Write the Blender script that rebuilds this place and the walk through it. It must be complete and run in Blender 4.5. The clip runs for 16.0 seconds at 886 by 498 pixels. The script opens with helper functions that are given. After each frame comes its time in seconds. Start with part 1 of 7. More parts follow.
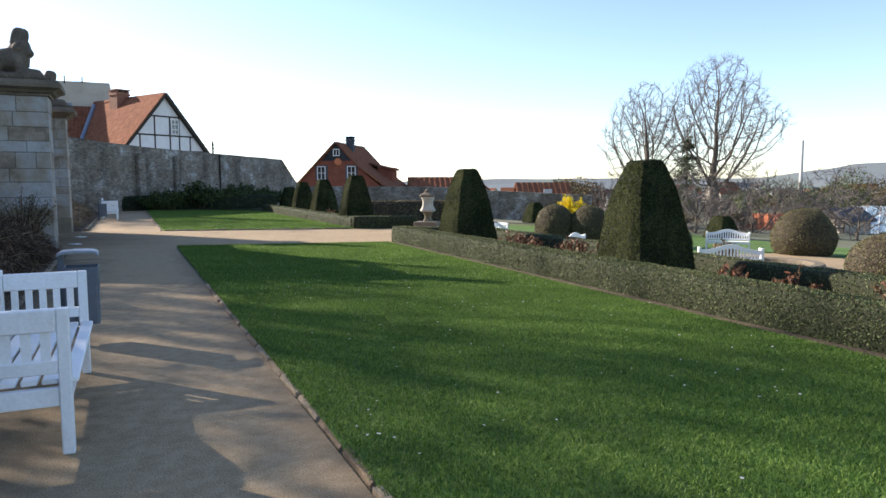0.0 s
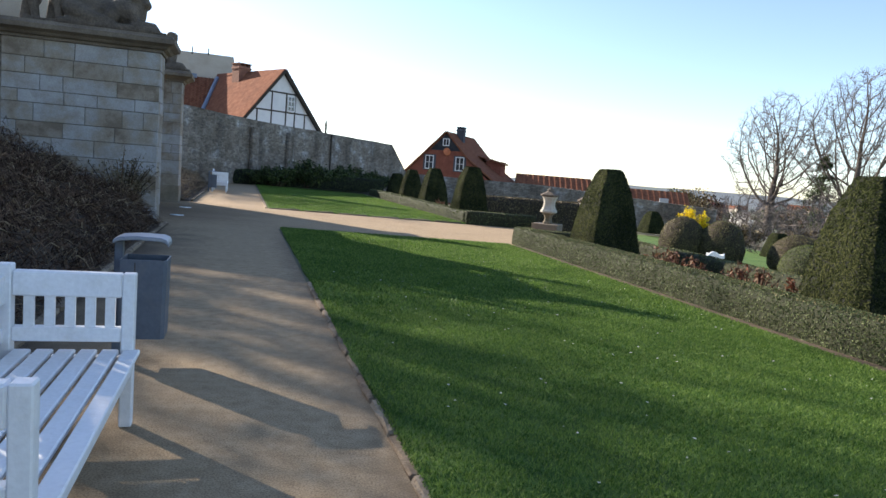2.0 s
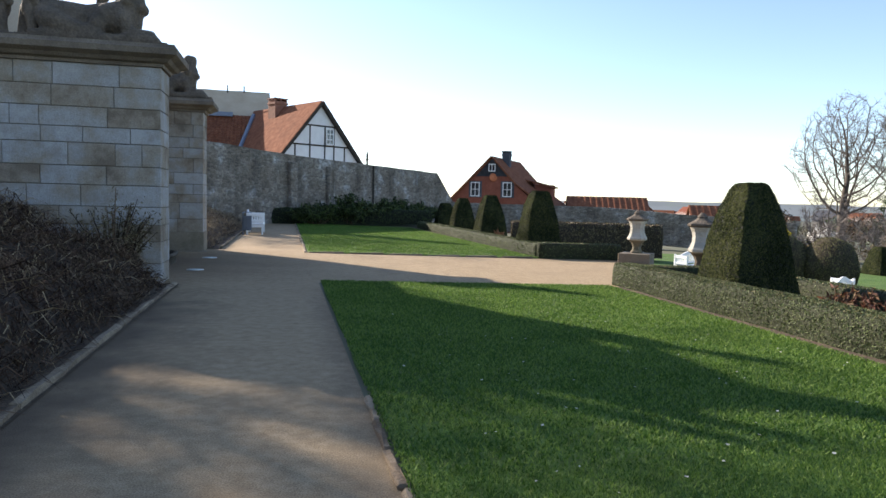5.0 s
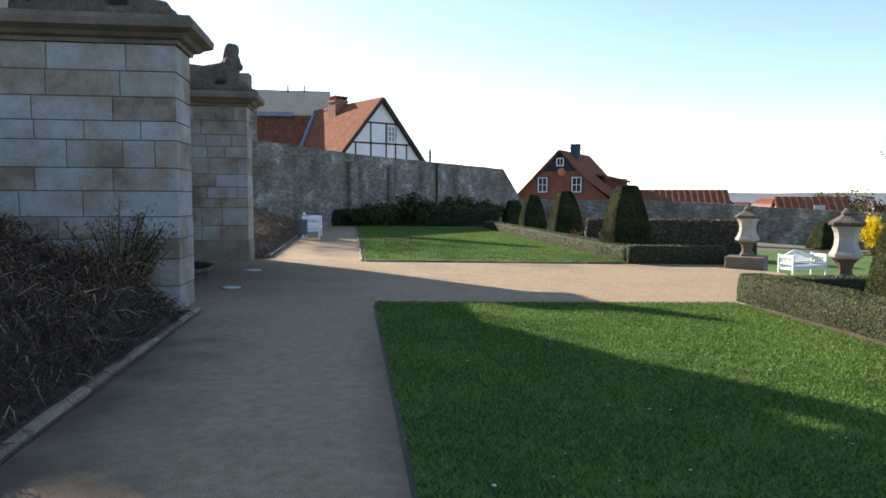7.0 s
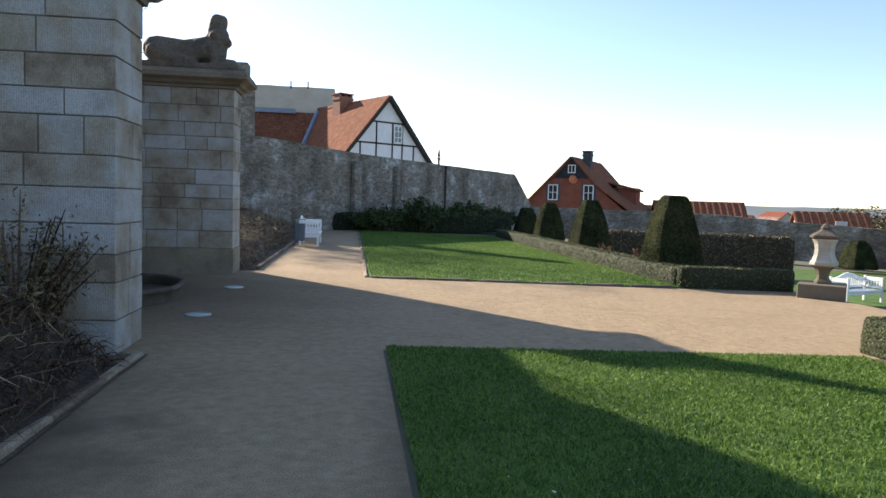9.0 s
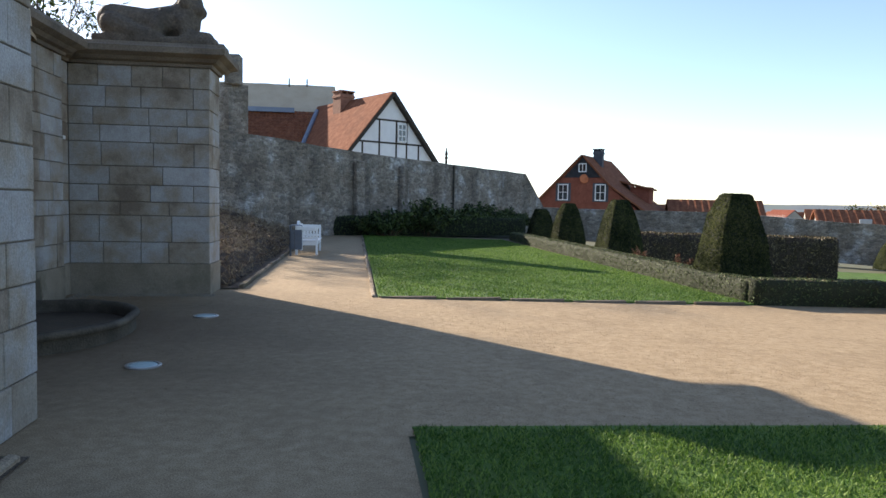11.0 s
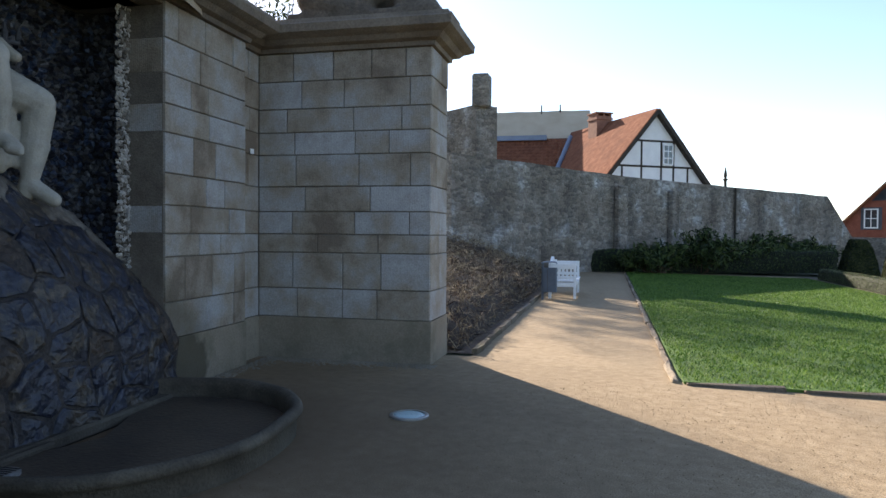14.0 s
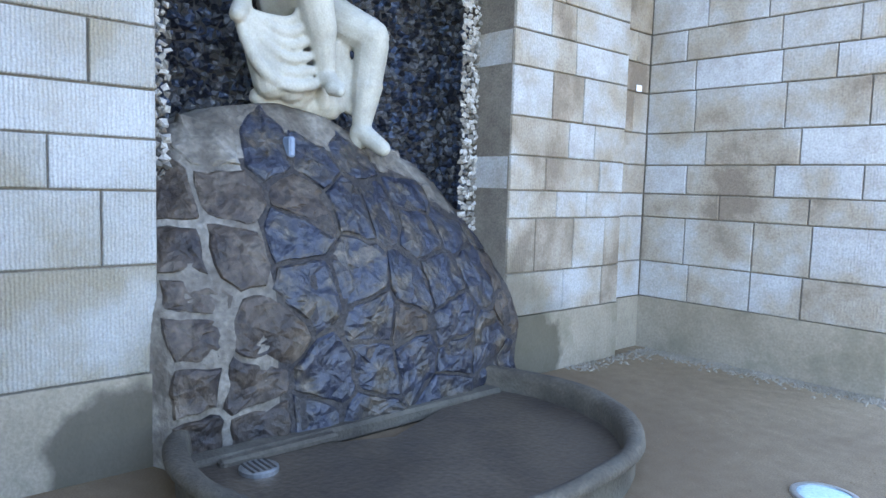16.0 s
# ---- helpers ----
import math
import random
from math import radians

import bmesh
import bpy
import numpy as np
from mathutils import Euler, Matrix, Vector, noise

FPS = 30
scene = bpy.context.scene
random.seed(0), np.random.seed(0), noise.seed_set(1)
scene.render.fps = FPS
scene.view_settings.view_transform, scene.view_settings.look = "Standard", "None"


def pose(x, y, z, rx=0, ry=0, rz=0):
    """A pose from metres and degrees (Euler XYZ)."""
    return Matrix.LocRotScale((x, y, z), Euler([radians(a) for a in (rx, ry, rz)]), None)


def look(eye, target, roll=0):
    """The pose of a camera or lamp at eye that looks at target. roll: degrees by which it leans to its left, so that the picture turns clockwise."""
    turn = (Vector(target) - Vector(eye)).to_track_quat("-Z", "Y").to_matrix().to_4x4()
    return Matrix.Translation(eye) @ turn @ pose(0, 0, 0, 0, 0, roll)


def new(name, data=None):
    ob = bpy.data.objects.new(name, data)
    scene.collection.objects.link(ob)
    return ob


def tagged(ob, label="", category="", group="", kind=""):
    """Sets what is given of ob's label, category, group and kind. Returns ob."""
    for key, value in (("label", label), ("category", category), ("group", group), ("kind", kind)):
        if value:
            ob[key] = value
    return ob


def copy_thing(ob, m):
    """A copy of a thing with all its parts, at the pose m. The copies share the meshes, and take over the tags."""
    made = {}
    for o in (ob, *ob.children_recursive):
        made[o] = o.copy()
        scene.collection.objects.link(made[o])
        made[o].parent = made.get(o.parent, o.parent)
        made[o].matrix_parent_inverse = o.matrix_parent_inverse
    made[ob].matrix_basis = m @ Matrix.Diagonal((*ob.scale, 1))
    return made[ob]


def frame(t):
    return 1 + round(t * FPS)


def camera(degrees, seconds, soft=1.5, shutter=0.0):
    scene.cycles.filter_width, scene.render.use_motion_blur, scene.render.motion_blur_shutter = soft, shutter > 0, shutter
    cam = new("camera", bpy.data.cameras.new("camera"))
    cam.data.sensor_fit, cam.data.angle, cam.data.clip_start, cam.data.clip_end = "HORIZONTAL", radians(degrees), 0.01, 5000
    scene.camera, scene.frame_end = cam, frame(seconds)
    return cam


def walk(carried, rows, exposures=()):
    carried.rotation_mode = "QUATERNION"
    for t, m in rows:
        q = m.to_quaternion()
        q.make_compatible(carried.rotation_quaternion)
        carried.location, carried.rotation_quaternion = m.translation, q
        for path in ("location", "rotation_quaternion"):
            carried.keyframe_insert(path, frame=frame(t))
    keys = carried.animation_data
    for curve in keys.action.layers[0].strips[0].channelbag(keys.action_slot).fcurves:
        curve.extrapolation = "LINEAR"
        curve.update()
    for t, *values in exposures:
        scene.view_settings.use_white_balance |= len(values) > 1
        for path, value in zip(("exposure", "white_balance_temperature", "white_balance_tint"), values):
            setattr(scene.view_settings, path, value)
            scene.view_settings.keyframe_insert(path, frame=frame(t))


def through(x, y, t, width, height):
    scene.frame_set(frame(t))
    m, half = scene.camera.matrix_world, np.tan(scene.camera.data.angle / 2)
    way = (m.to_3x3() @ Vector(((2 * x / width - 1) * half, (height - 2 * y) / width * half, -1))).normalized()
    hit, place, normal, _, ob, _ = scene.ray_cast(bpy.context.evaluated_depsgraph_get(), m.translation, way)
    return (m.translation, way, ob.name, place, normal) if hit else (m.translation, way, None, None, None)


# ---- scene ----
cam = camera(64.9, 16.0)
METRES, EYE, TILT, LEAN, TURN = 19.7, 1.5, 0.0, 0.0, -13.3
ROWS = [
    (0.0, 0.0, 0.0, 0.0, -0.02, -5.23, 0.2),
    (0.5, -0.0078, 0.0257, -0.0022, 3.6, -4.71, 0.21),
    (1.0, -0.0223, 0.0531, -0.0021, 8.62, -5.28, -3.49),
    (1.5, -0.0303, 0.08, -0.0032, 7.59, -6.22, -0.26),
    (2.0, -0.0396, 0.11, -0.0016, 8.32, -5.97, -4.62),
    (2.5, -0.0498, 0.1352, -0.0006, 6.36, -5.14, -1.93),
    (3.0, -0.0607, 0.1664, -0.0002, 8.45, -4.72, -1.04),
    (3.5, -0.0718, 0.1914, -0.0002, 8.69, -4.77, -0.22),
    (4.0, -0.0805, 0.2244, -0.0009, 5.27, -5.88, -0.27),
    (4.5, -0.0935, 0.2521, -0.0008, 12.94, -5.07, -4.25),
    (5.0, -0.1034, 0.2838, -0.0016, 11.61, -3.86, -1.45),
    (7.5, -0.1546, 0.4322, 0.0021, 17.32, -4.41, -0.16),
    (8.0, -0.1694, 0.463, 0.0027, 16.68, -4.83, -0.28),
    (8.5, -0.1824, 0.4957, 0.0021, 14.15, -5.22, 1.68),
    (9.0, -0.2001, 0.5271, 0.0031, 16.96, -3.81, -1.8),
    (11.5, -0.2712, 0.6804, 0.0033, 17.46, -3.61, -0.76),
    (12.0, -0.2884, 0.7124, 0.0032, 20.21, -2.61, -0.96),
    (12.5, -0.305, 0.7385, 0.0031, 23.94, -2.69, -1.07),
    (13.0, -0.3218, 0.7718, 0.0011, 26.11, -2.85, -1.73),
    (13.5, -0.3406, 0.7971, 0.0015, 29.83, -2.72, -3.21),
    (14.0, -0.3576, 0.8257, 0.0012, 37.53, -1.29, -0.45),
    (14.5, -0.3728, 0.8486, 0.0032, 46.46, 0.04, -2.24),
    (15.0, -0.3886, 0.867, 0.0024, 54.59, -0.95, 0.4),
    (15.5, -0.3984, 0.8887, 0.0015, 63.92, -2.06, -0.29),
    (16.0, -0.4115, 0.9022, 0.0011, 72.79, -5.22, -1.66),
]
# the clip's own exposure and white balance drift
EXPOSURE = [(0, 1.25, 6850, 14), (9, 1.25, 7000, 14), (13, 1.22, 7000, 14), (14, 1.35, 6950, 14), (14.5, 1.68, 6750, 14), (15, 2.35, 6600, 15), (15.5, 3.25, 6900, 16), (16, 3.85, 6950, 17)]
walk(cam, [(t, pose(0, 0, EYE, TILT, LEAN, TURN) @ pose(METRES * x, METRES * y, METRES * z, 90 + pitch, roll, yaw)) for t, x, y, z, yaw, pitch, roll in ROWS], EXPOSURE)

# ---- light ----
SUN_AZ, SUN_EL = -50.8, 23.6        # degrees from +y (to the left is negative), above the horizon
world = bpy.data.worlds.new("sky")
scene.world = world
world.use_nodes = True
wn = world.node_tree
sky = wn.nodes.new("ShaderNodeTexSky")
sky.sky_type, sky.sun_disc = "NISHITA", False
sky.sun_elevation, sky.sun_rotation = radians(SUN_EL), radians(SUN_AZ)
sky.altitude, sky.air_density, sky.dust_density, sky.ozone_density = 1800, 1.0, 1.2, 2.0
wn.links.new(sky.outputs[0], wn.nodes["Background"].inputs[0])
wn.nodes["Background"].inputs[1].default_value = 0.125
sun = new("sun", bpy.data.lights.new("sun", "SUN"))
sun.data.energy, sun.data.angle, sun.data.color = 5.0, radians(0.6), (1.0, 0.93, 0.82)
_az, _el = radians(SUN_AZ), radians(SUN_EL)
SUN_DIR = Vector((math.sin(_az) * math.cos(_el), math.cos(_az) * math.cos(_el), math.sin(_el)))
sun.matrix_world = look(SUN_DIR * 60, (0, 0, 0))

# ---- garden frame: n across the path to the right, u along the path ----
AXIS = 11.0
G = pose(0, 0, 0, 0, 0, AXIS)
CA, SA = math.cos(radians(AXIS)), math.sin(radians(AXIS))


def xy(n, u):
    return n * CA - u * SA, n * SA + u * CA


def nu(x, y):
    return x * CA + y * SA, -x * SA + y * CA


def lerp_table(table, v):
    if v <= table[0][0]:
        return table[0][1]
    for (a, za), (b, zb) in zip(table, table[1:]):
        if v <= b:
            return za + (zb - za) * (v - a) / (b - a)
    return table[-1][1]


SLOPE = ((1.0, 0.0), (6.4, -0.1), (10.5, -0.16), (14.5, -1.25), (25.0, -1.6), (40.0, -2.0), (70.0, -3.0), (130.0, -5.5), (400.0, -9.0), (900.0, -13.0))


def ground_z(n, u):
    """Height of the ground; the garden falls away to the right in a terrace."""
    return lerp_table(SLOPE, n)


def at(n, u, z=None, turn=0.0):
    """A pose in the garden frame, on the ground unless z is given."""
    x, y = xy(n, u)
    return pose(x, y, ground_z(n, u) if z is None else z, 0, 0, AXIS + turn)


# ---- materials ----
def material(name, colours, scale=6.0, rough=0.85, bump=0.3, bump_scale=60.0, fine=0.25, stain=None, island=0.0, metal=0.0, spec=0.35, obj_rand=0.0):
    """Procedural surface: a ramp of colours over broad noise, fine grain, optional stains, and variation from piece to piece."""
    m = bpy.data.materials.new(name)
    m.use_nodes = True
    t, nd = m.node_tree, m.node_tree.nodes
    b = nd["Principled BSDF"]
    b.inputs["Roughness"].default_value, b.inputs["Metallic"].default_value = rough, metal
    b.inputs["Specular IOR Level"].default_value = spec
    co = nd.new("ShaderNodeTexCoord")
    n1 = nd.new("ShaderNodeTexNoise")
    n1.inputs["Scale"].default_value, n1.inputs["Detail"].default_value, n1.inputs["Roughness"].default_value = scale, 6.0, 0.6
    geo = nd.new("ShaderNodeNewGeometry")
    t.links.new(geo.outputs["Position"], n1.inputs["Vector"])
    ramp = nd.new("ShaderNodeValToRGB")
    els = ramp.color_ramp.elements
    lo, hi = 0.3, 0.7
    for i, c in enumerate(colours):
        p = lo + (hi - lo) * i / max(1, len(colours) - 1)
        e = els[i] if i < 2 and i < len(els) else els.new(p)
        e.position, e.color = p, (*c, 1)
    val = n1.outputs["Fac"]
    if island or obj_rand:
        src = geo.outputs["Random Per Island"] if island else nd.new("ShaderNodeObjectInfo").outputs["Random"]
        mx = nd.new("ShaderNodeMath")
        mx.operation = "MULTIPLY_ADD"
        sub = nd.new("ShaderNodeMath")
        sub.operation = "SUBTRACT"
        t.links.new(src, sub.inputs[0])
        sub.inputs[1].default_value = 0.5
        t.links.new(sub.outputs[0], mx.inputs[0])
        mx.inputs[1].default_value = island or obj_rand
        t.links.new(val, mx.inputs[2])
        val = mx.outputs[0]
    t.links.new(val, ramp.inputs[0])
    col = ramp.outputs[0]
    n2 = nd.new("ShaderNodeTexNoise")
    n2.inputs["Scale"].default_value, n2.inputs["Detail"].default_value = bump_scale, 4.0
    t.links.new(geo.outputs["Position"], n2.inputs["Vector"])
    if fine:
        mix = nd.new("ShaderNodeMix")
        mix.data_type, mix.blend_type = "RGBA", "MULTIPLY"
        r2 = nd.new("ShaderNodeValToRGB")
        r2.color_ramp.elements[0].position, r2.color_ramp.elements[1].position = 0.3, 0.7
        r2.color_ramp.elements[0].color = (1 - fine, 1 - fine, 1 - fine, 1)
        r2.color_ramp.elements[1].color = (1 + fine, 1 + fine, 1 + fine, 1)
        t.links.new(n2.outputs["Fac"], r2.inputs[0])
        mix.inputs[0].default_value = 1.0
        t.links.new(col, mix.inputs[6])
        t.links.new(r2.outputs[0], mix.inputs[7])
        col = mix.outputs[2]
    if stain:
        sc, amount, tint = stain
        n3 = nd.new("ShaderNodeTexNoise")
        n3.inputs["Scale"].default_value, n3.inputs["Detail"].default_value, n3.inputs["Roughness"].default_value = sc, 8.0, 0.7
        t.links.new(geo.outputs["Position"], n3.inputs["Vector"])
        r3 = nd.new("ShaderNodeValToRGB")
        r3.color_ramp.elements[0].position, r3.color_ramp.elements[1].position = 0.5, 0.66
        r3.color_ramp.elements[0].color, r3.color_ramp.elements[1].color = (0, 0, 0, 1), (amount, amount, amount, 1)
        t.links.new(n3.outputs["Fac"], r3.inputs[0])
        mix = nd.new("ShaderNodeMix")
        mix.data_type = "RGBA"
        t.links.new(r3.outputs[0], mix.inputs[0])
        t.links.new(col, mix.inputs[6])
        mix.inputs[7].default_value = (*tint, 1)
        col = mix.outputs[2]
    t.links.new(col, b.inputs["Base Color"])
    if bump:
        bp = nd.new("ShaderNodeBump")
        bp.inputs["Strength"].default_value, bp.inputs["Distance"].default_value = bump, 0.02
        t.links.new(n2.outputs["Fac"], bp.inputs["Height"])
        t.links.new(bp.outputs[0], b.inputs["Normal"])
    return m


def leaf_material(name, colours, island=0.9, rough=0.6, through=0.25, scale=1.5, spec=0.25):
    m = material(name, colours, scale=scale, rough=rough, bump=0, fine=0.0, island=island, spec=spec)
    t, nd = m.node_tree, m.node_tree.nodes
    b = nd["Principled BSDF"]
    if through:
        tr = nd.new("ShaderNodeBsdfTranslucent")
        mx = nd.new("ShaderNodeMixShader")
        mx.inputs[0].default_value = through
        src = b.inputs["Base Color"].links[0].from_socket
        t.links.new(src, tr.inputs[0])
        t.links.new(b.outputs[0], mx.inputs[1])
        t.links.new(tr.outputs[0], mx.inputs[2])
        t.links.new(mx.outputs[0], nd["Material Output"].inputs[0])
    return m


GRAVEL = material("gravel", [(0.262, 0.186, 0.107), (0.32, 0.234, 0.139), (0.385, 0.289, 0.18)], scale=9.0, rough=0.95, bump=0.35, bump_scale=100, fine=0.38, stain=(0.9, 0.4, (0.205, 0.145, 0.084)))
SOIL = material("soil", [(0.07, 0.05, 0.035), (0.13, 0.095, 0.065)], scale=4, bump=0.9, bump_scale=50, fine=0.4)
TURF = material("turf", [(0.042, 0.092, 0.015), (0.068, 0.143, 0.022), (0.105, 0.182, 0.034)], scale=1.3, rough=0.9, bump=0.8, bump_scale=90, fine=0.4, stain=(0.8, 0.4, (0.115, 0.143, 0.042)))
BLADE = leaf_material("grass_blade", [(0.045, 0.105, 0.016), (0.095, 0.188, 0.028), (0.175, 0.268, 0.058)], island=0.95, through=0.35, scale=0.9)
KERB = material("kerb_stone", [(0.10, 0.078, 0.055), (0.18, 0.145, 0.108)], scale=5, bump=0.6, bump_scale=70, obj_rand=0.6, stain=(2.5, 0.6, (0.10, 0.10, 0.05)))
KERB_TAN = material("tan_edging_stone", [(0.14, 0.10, 0.065), (0.22, 0.168, 0.115), (0.31, 0.245, 0.17)], scale=5, bump=0.6, bump_scale=50, obj_rand=0.5, stain=(2.0, 0.6, (0.12, 0.088, 0.056)))
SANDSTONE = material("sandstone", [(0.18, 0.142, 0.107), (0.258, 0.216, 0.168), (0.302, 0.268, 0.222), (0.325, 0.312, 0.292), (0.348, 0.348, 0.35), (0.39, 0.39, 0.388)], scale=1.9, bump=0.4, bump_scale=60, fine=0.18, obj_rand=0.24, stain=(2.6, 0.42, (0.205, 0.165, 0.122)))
SANDSTONE_TOOLED = material("tooled_sandstone", [(0.25, 0.215, 0.16), (0.315, 0.30, 0.272), (0.36, 0.355, 0.345), (0.40, 0.396, 0.387)], scale=1.5, bump=0.35, bump_scale=85, fine=0.16, obj_rand=0.35, stain=(1.6, 0.4, (0.27, 0.22, 0.155)))
SANDSTONE_TRIM = material("sandstone_cornice", [(0.13, 0.102, 0.076), (0.215, 0.175, 0.133)], scale=2.0, bump=0.5, bump_scale=40, fine=0.2, stain=(1.2, 0.7, (0.08, 0.068, 0.056)))
STATUE_DARK = material("weathered_statue_stone", [(0.085, 0.068, 0.052), (0.16, 0.128, 0.098)], scale=3.0, bump=1.0, bump_scale=26, fine=0.25, stain=(2.0, 0.7, (0.05, 0.043, 0.036)))
STATUE_PALE = material("pale_statue_stone", [(0.30, 0.285, 0.24), (0.39, 0.37, 0.32), (0.46, 0.44, 0.39)], scale=4.0, bump=0.25, bump_scale=70, fine=0.08, stain=(3.0, 0.55, (0.26, 0.25, 0.22)))
MORTAR = material("mortar", [(0.12, 0.10, 0.08), (0.19, 0.165, 0.135)], scale=6, bump=0.5, fine=0.2)
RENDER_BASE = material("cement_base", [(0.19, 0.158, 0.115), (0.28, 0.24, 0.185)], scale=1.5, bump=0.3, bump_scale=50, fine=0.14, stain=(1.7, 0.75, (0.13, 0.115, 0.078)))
RUBBLE = material("rubble_wall", [(0.145, 0.118, 0.094), (0.205, 0.174, 0.143), (0.25, 0.223, 0.192), (0.43, 0.425, 0.42)], scale=1.0, bump=0.4, bump_scale=14, fine=0.3, stain=(0.45, 0.4, (0.128, 0.103, 0.08)))
YEW = leaf_material("yew_needles", [(0.009, 0.013, 0.005), (0.026, 0.033, 0.013), (0.058, 0.064, 0.026)], through=0.0, island=0.5, rough=0.95, spec=0.03)
# near-black filler body: the shade between needles is put into its colour
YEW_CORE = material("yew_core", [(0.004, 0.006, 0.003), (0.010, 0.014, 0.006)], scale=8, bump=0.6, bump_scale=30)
BOX = leaf_material("box_leaves", [(0.026, 0.044, 0.013), (0.06, 0.092, 0.03), (0.135, 0.168, 0.066)], through=0.15)
CLIPPED = leaf_material("clipped_twig_tips", [(0.075, 0.066, 0.03), (0.14, 0.125, 0.056), (0.21, 0.185, 0.09)], through=0.1)
# shade in the gaps between box leaves, painted as a dark body
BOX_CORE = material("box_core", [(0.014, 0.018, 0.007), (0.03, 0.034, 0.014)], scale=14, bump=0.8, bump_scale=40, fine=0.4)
BROWN_LEAF = leaf_material("brown_leaves", [(0.062, 0.047, 0.024), (0.12, 0.093, 0.048), (0.19, 0.152, 0.082)], through=0.1)
DOME_LEAF = leaf_material("olive_brown_leaves", [(0.05, 0.052, 0.019), (0.112, 0.106, 0.041), (0.19, 0.174, 0.075)], through=0.1)
# darker than the twigs round it: inner shade is in this brown
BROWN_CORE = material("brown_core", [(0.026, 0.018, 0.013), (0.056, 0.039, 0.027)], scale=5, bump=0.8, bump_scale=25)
TWIG = leaf_material("dry_twig", [(0.034, 0.020, 0.014), (0.07, 0.043, 0.029), (0.14, 0.09, 0.06)], through=0.0, rough=0.9, spec=0.1)
STRAW = leaf_material("straw_twig", [(0.16, 0.115, 0.07), (0.27, 0.20, 0.12), (0.36, 0.28, 0.17)], through=0.0, rough=0.8)
IVY = leaf_material("dark_shrub_leaves", [(0.016, 0.027, 0.009), (0.036, 0.06, 0.016), (0.075, 0.105, 0.032)], through=0.15)
GREEN_BUSH = leaf_material("fresh_shrub_leaves", [(0.05, 0.075, 0.02), (0.09, 0.12, 0.03), (0.15, 0.17, 0.06)])
YELLOW = leaf_material("yellow_blossom", [(0.62, 0.46, 0.015), (0.78, 0.62, 0.03)], through=0.35)
BLOSSOM = leaf_material("white_blossom", [(0.62, 0.60, 0.56), (0.8, 0.78, 0.74)], through=0.35)
RED_SHRUB = leaf_material("red_rose_shoots", [(0.10, 0.035, 0.02), (0.20, 0.075, 0.04), (0.16, 0.10, 0.05)], through=0.15)
BARK = material("bark", [(0.065, 0.052, 0.04), (0.13, 0.105, 0.085)], scale=3, bump=0.8, bump_scale=25, fine=0.3)
FINE_TWIG = material("fine_twig", [(0.10, 0.082, 0.074), (0.165, 0.14, 0.125)], scale=0.3, bump=0, fine=0)
WHITE_PAINT = material("white_paint", [(0.74, 0.75, 0.76), (0.80, 0.81, 0.82)], scale=3, rough=0.45, bump=0.12, bump_scale=45, fine=0.05, stain=(7.0, 0.25, (0.55, 0.53, 0.48)), obj_rand=0.2)
BIN_PAINT = material("grey_blue_steel", [(0.075, 0.095, 0.125), (0.10, 0.125, 0.16)], scale=4, rough=0.5, bump=0.08, bump_scale=40, fine=0.08, stain=(5.0, 0.3, (0.14, 0.14, 0.14)))
BIN_LID = material("pale_steel_lid", [(0.16, 0.19, 0.24), (0.22, 0.26, 0.32)], scale=4, rough=0.4, bump=0.05, fine=0.08, metal=0.2)
TILE_RED = material("red_roof_tile", [(0.15, 0.056, 0.032), (0.21, 0.082, 0.046), (0.265, 0.115, 0.066)], scale=3.0, rough=0.95, spec=0.1, bump=0.3, bump_scale=20, fine=0.2, stain=(0.5, 0.35, (0.12, 0.055, 0.038)))
TILE_HUNG = material("red_hung_tile", [(0.19, 0.062, 0.042), (0.26, 0.095, 0.064)], scale=1.8, rough=0.95, spec=0.1, bump=0.3, bump_scale=12, fine=0.2)
PLASTER = material("white_plaster", [(0.68, 0.68, 0.68), (0.78, 0.78, 0.77)], scale=1.5, bump=0.2, bump_scale=30, fine=0.05)
TIMBER = material("dark_timber", [(0.03, 0.025, 0.02), (0.06, 0.05, 0.04)], scale=5, bump=0.3, fine=0.2)
SLATE = material("slate", [(0.05, 0.055, 0.065), (0.09, 0.095, 0.11)], scale=3, bump=0.4, bump_scale=15, fine=0.2)
ROOF_GREY = material("grey_sheet_roof", [(0.44, 0.35, 0.25), (0.52, 0.43, 0.32)], scale=0.8, bump=0.1, fine=0.1, rough=1.0, spec=0.0)
LEAD = material("lead_flashing", [(0.14, 0.18, 0.25), (0.20, 0.25, 0.33)], scale=2, rough=0.5, bump=0.1, fine=0.1)
BRICK_RED = material("chimney_brick", [(0.20, 0.09, 0.06), (0.30, 0.14, 0.09)], scale=4, bump=0.5, bump_scale=15, fine=0.2)
WINDOW_GLASS = material("window_glass", [(0.02, 0.025, 0.03), (0.04, 0.045, 0.05)], scale=2, rough=0.08, bump=0, fine=0, spec=0.8)
LAMP_GLASS = material("frosted_lamp_glass", [(0.40, 0.57, 0.58), (0.52, 0.67, 0.68)], scale=30, rough=0.25, bump=0.1, fine=0.1, spec=0.6)
STEEL = material("steel_ring", [(0.35, 0.35, 0.34), (0.45, 0.45, 0.44)], scale=10, rough=0.35, metal=0.8, bump=0.05, fine=0.1)
ROCK_WET = material("dark_wet_rock", [(0.008, 0.009, 0.014), (0.017, 0.020, 0.033), (0.027, 0.030, 0.044), (0.046, 0.038, 0.031), (0.085, 0.066, 0.048)], scale=5.5, rough=0.38, bump=1.0, bump_scale=22, fine=0.5, island=0.3, spec=0.45, stain=(3.2, 0.5, (0.014, 0.013, 0.016)))
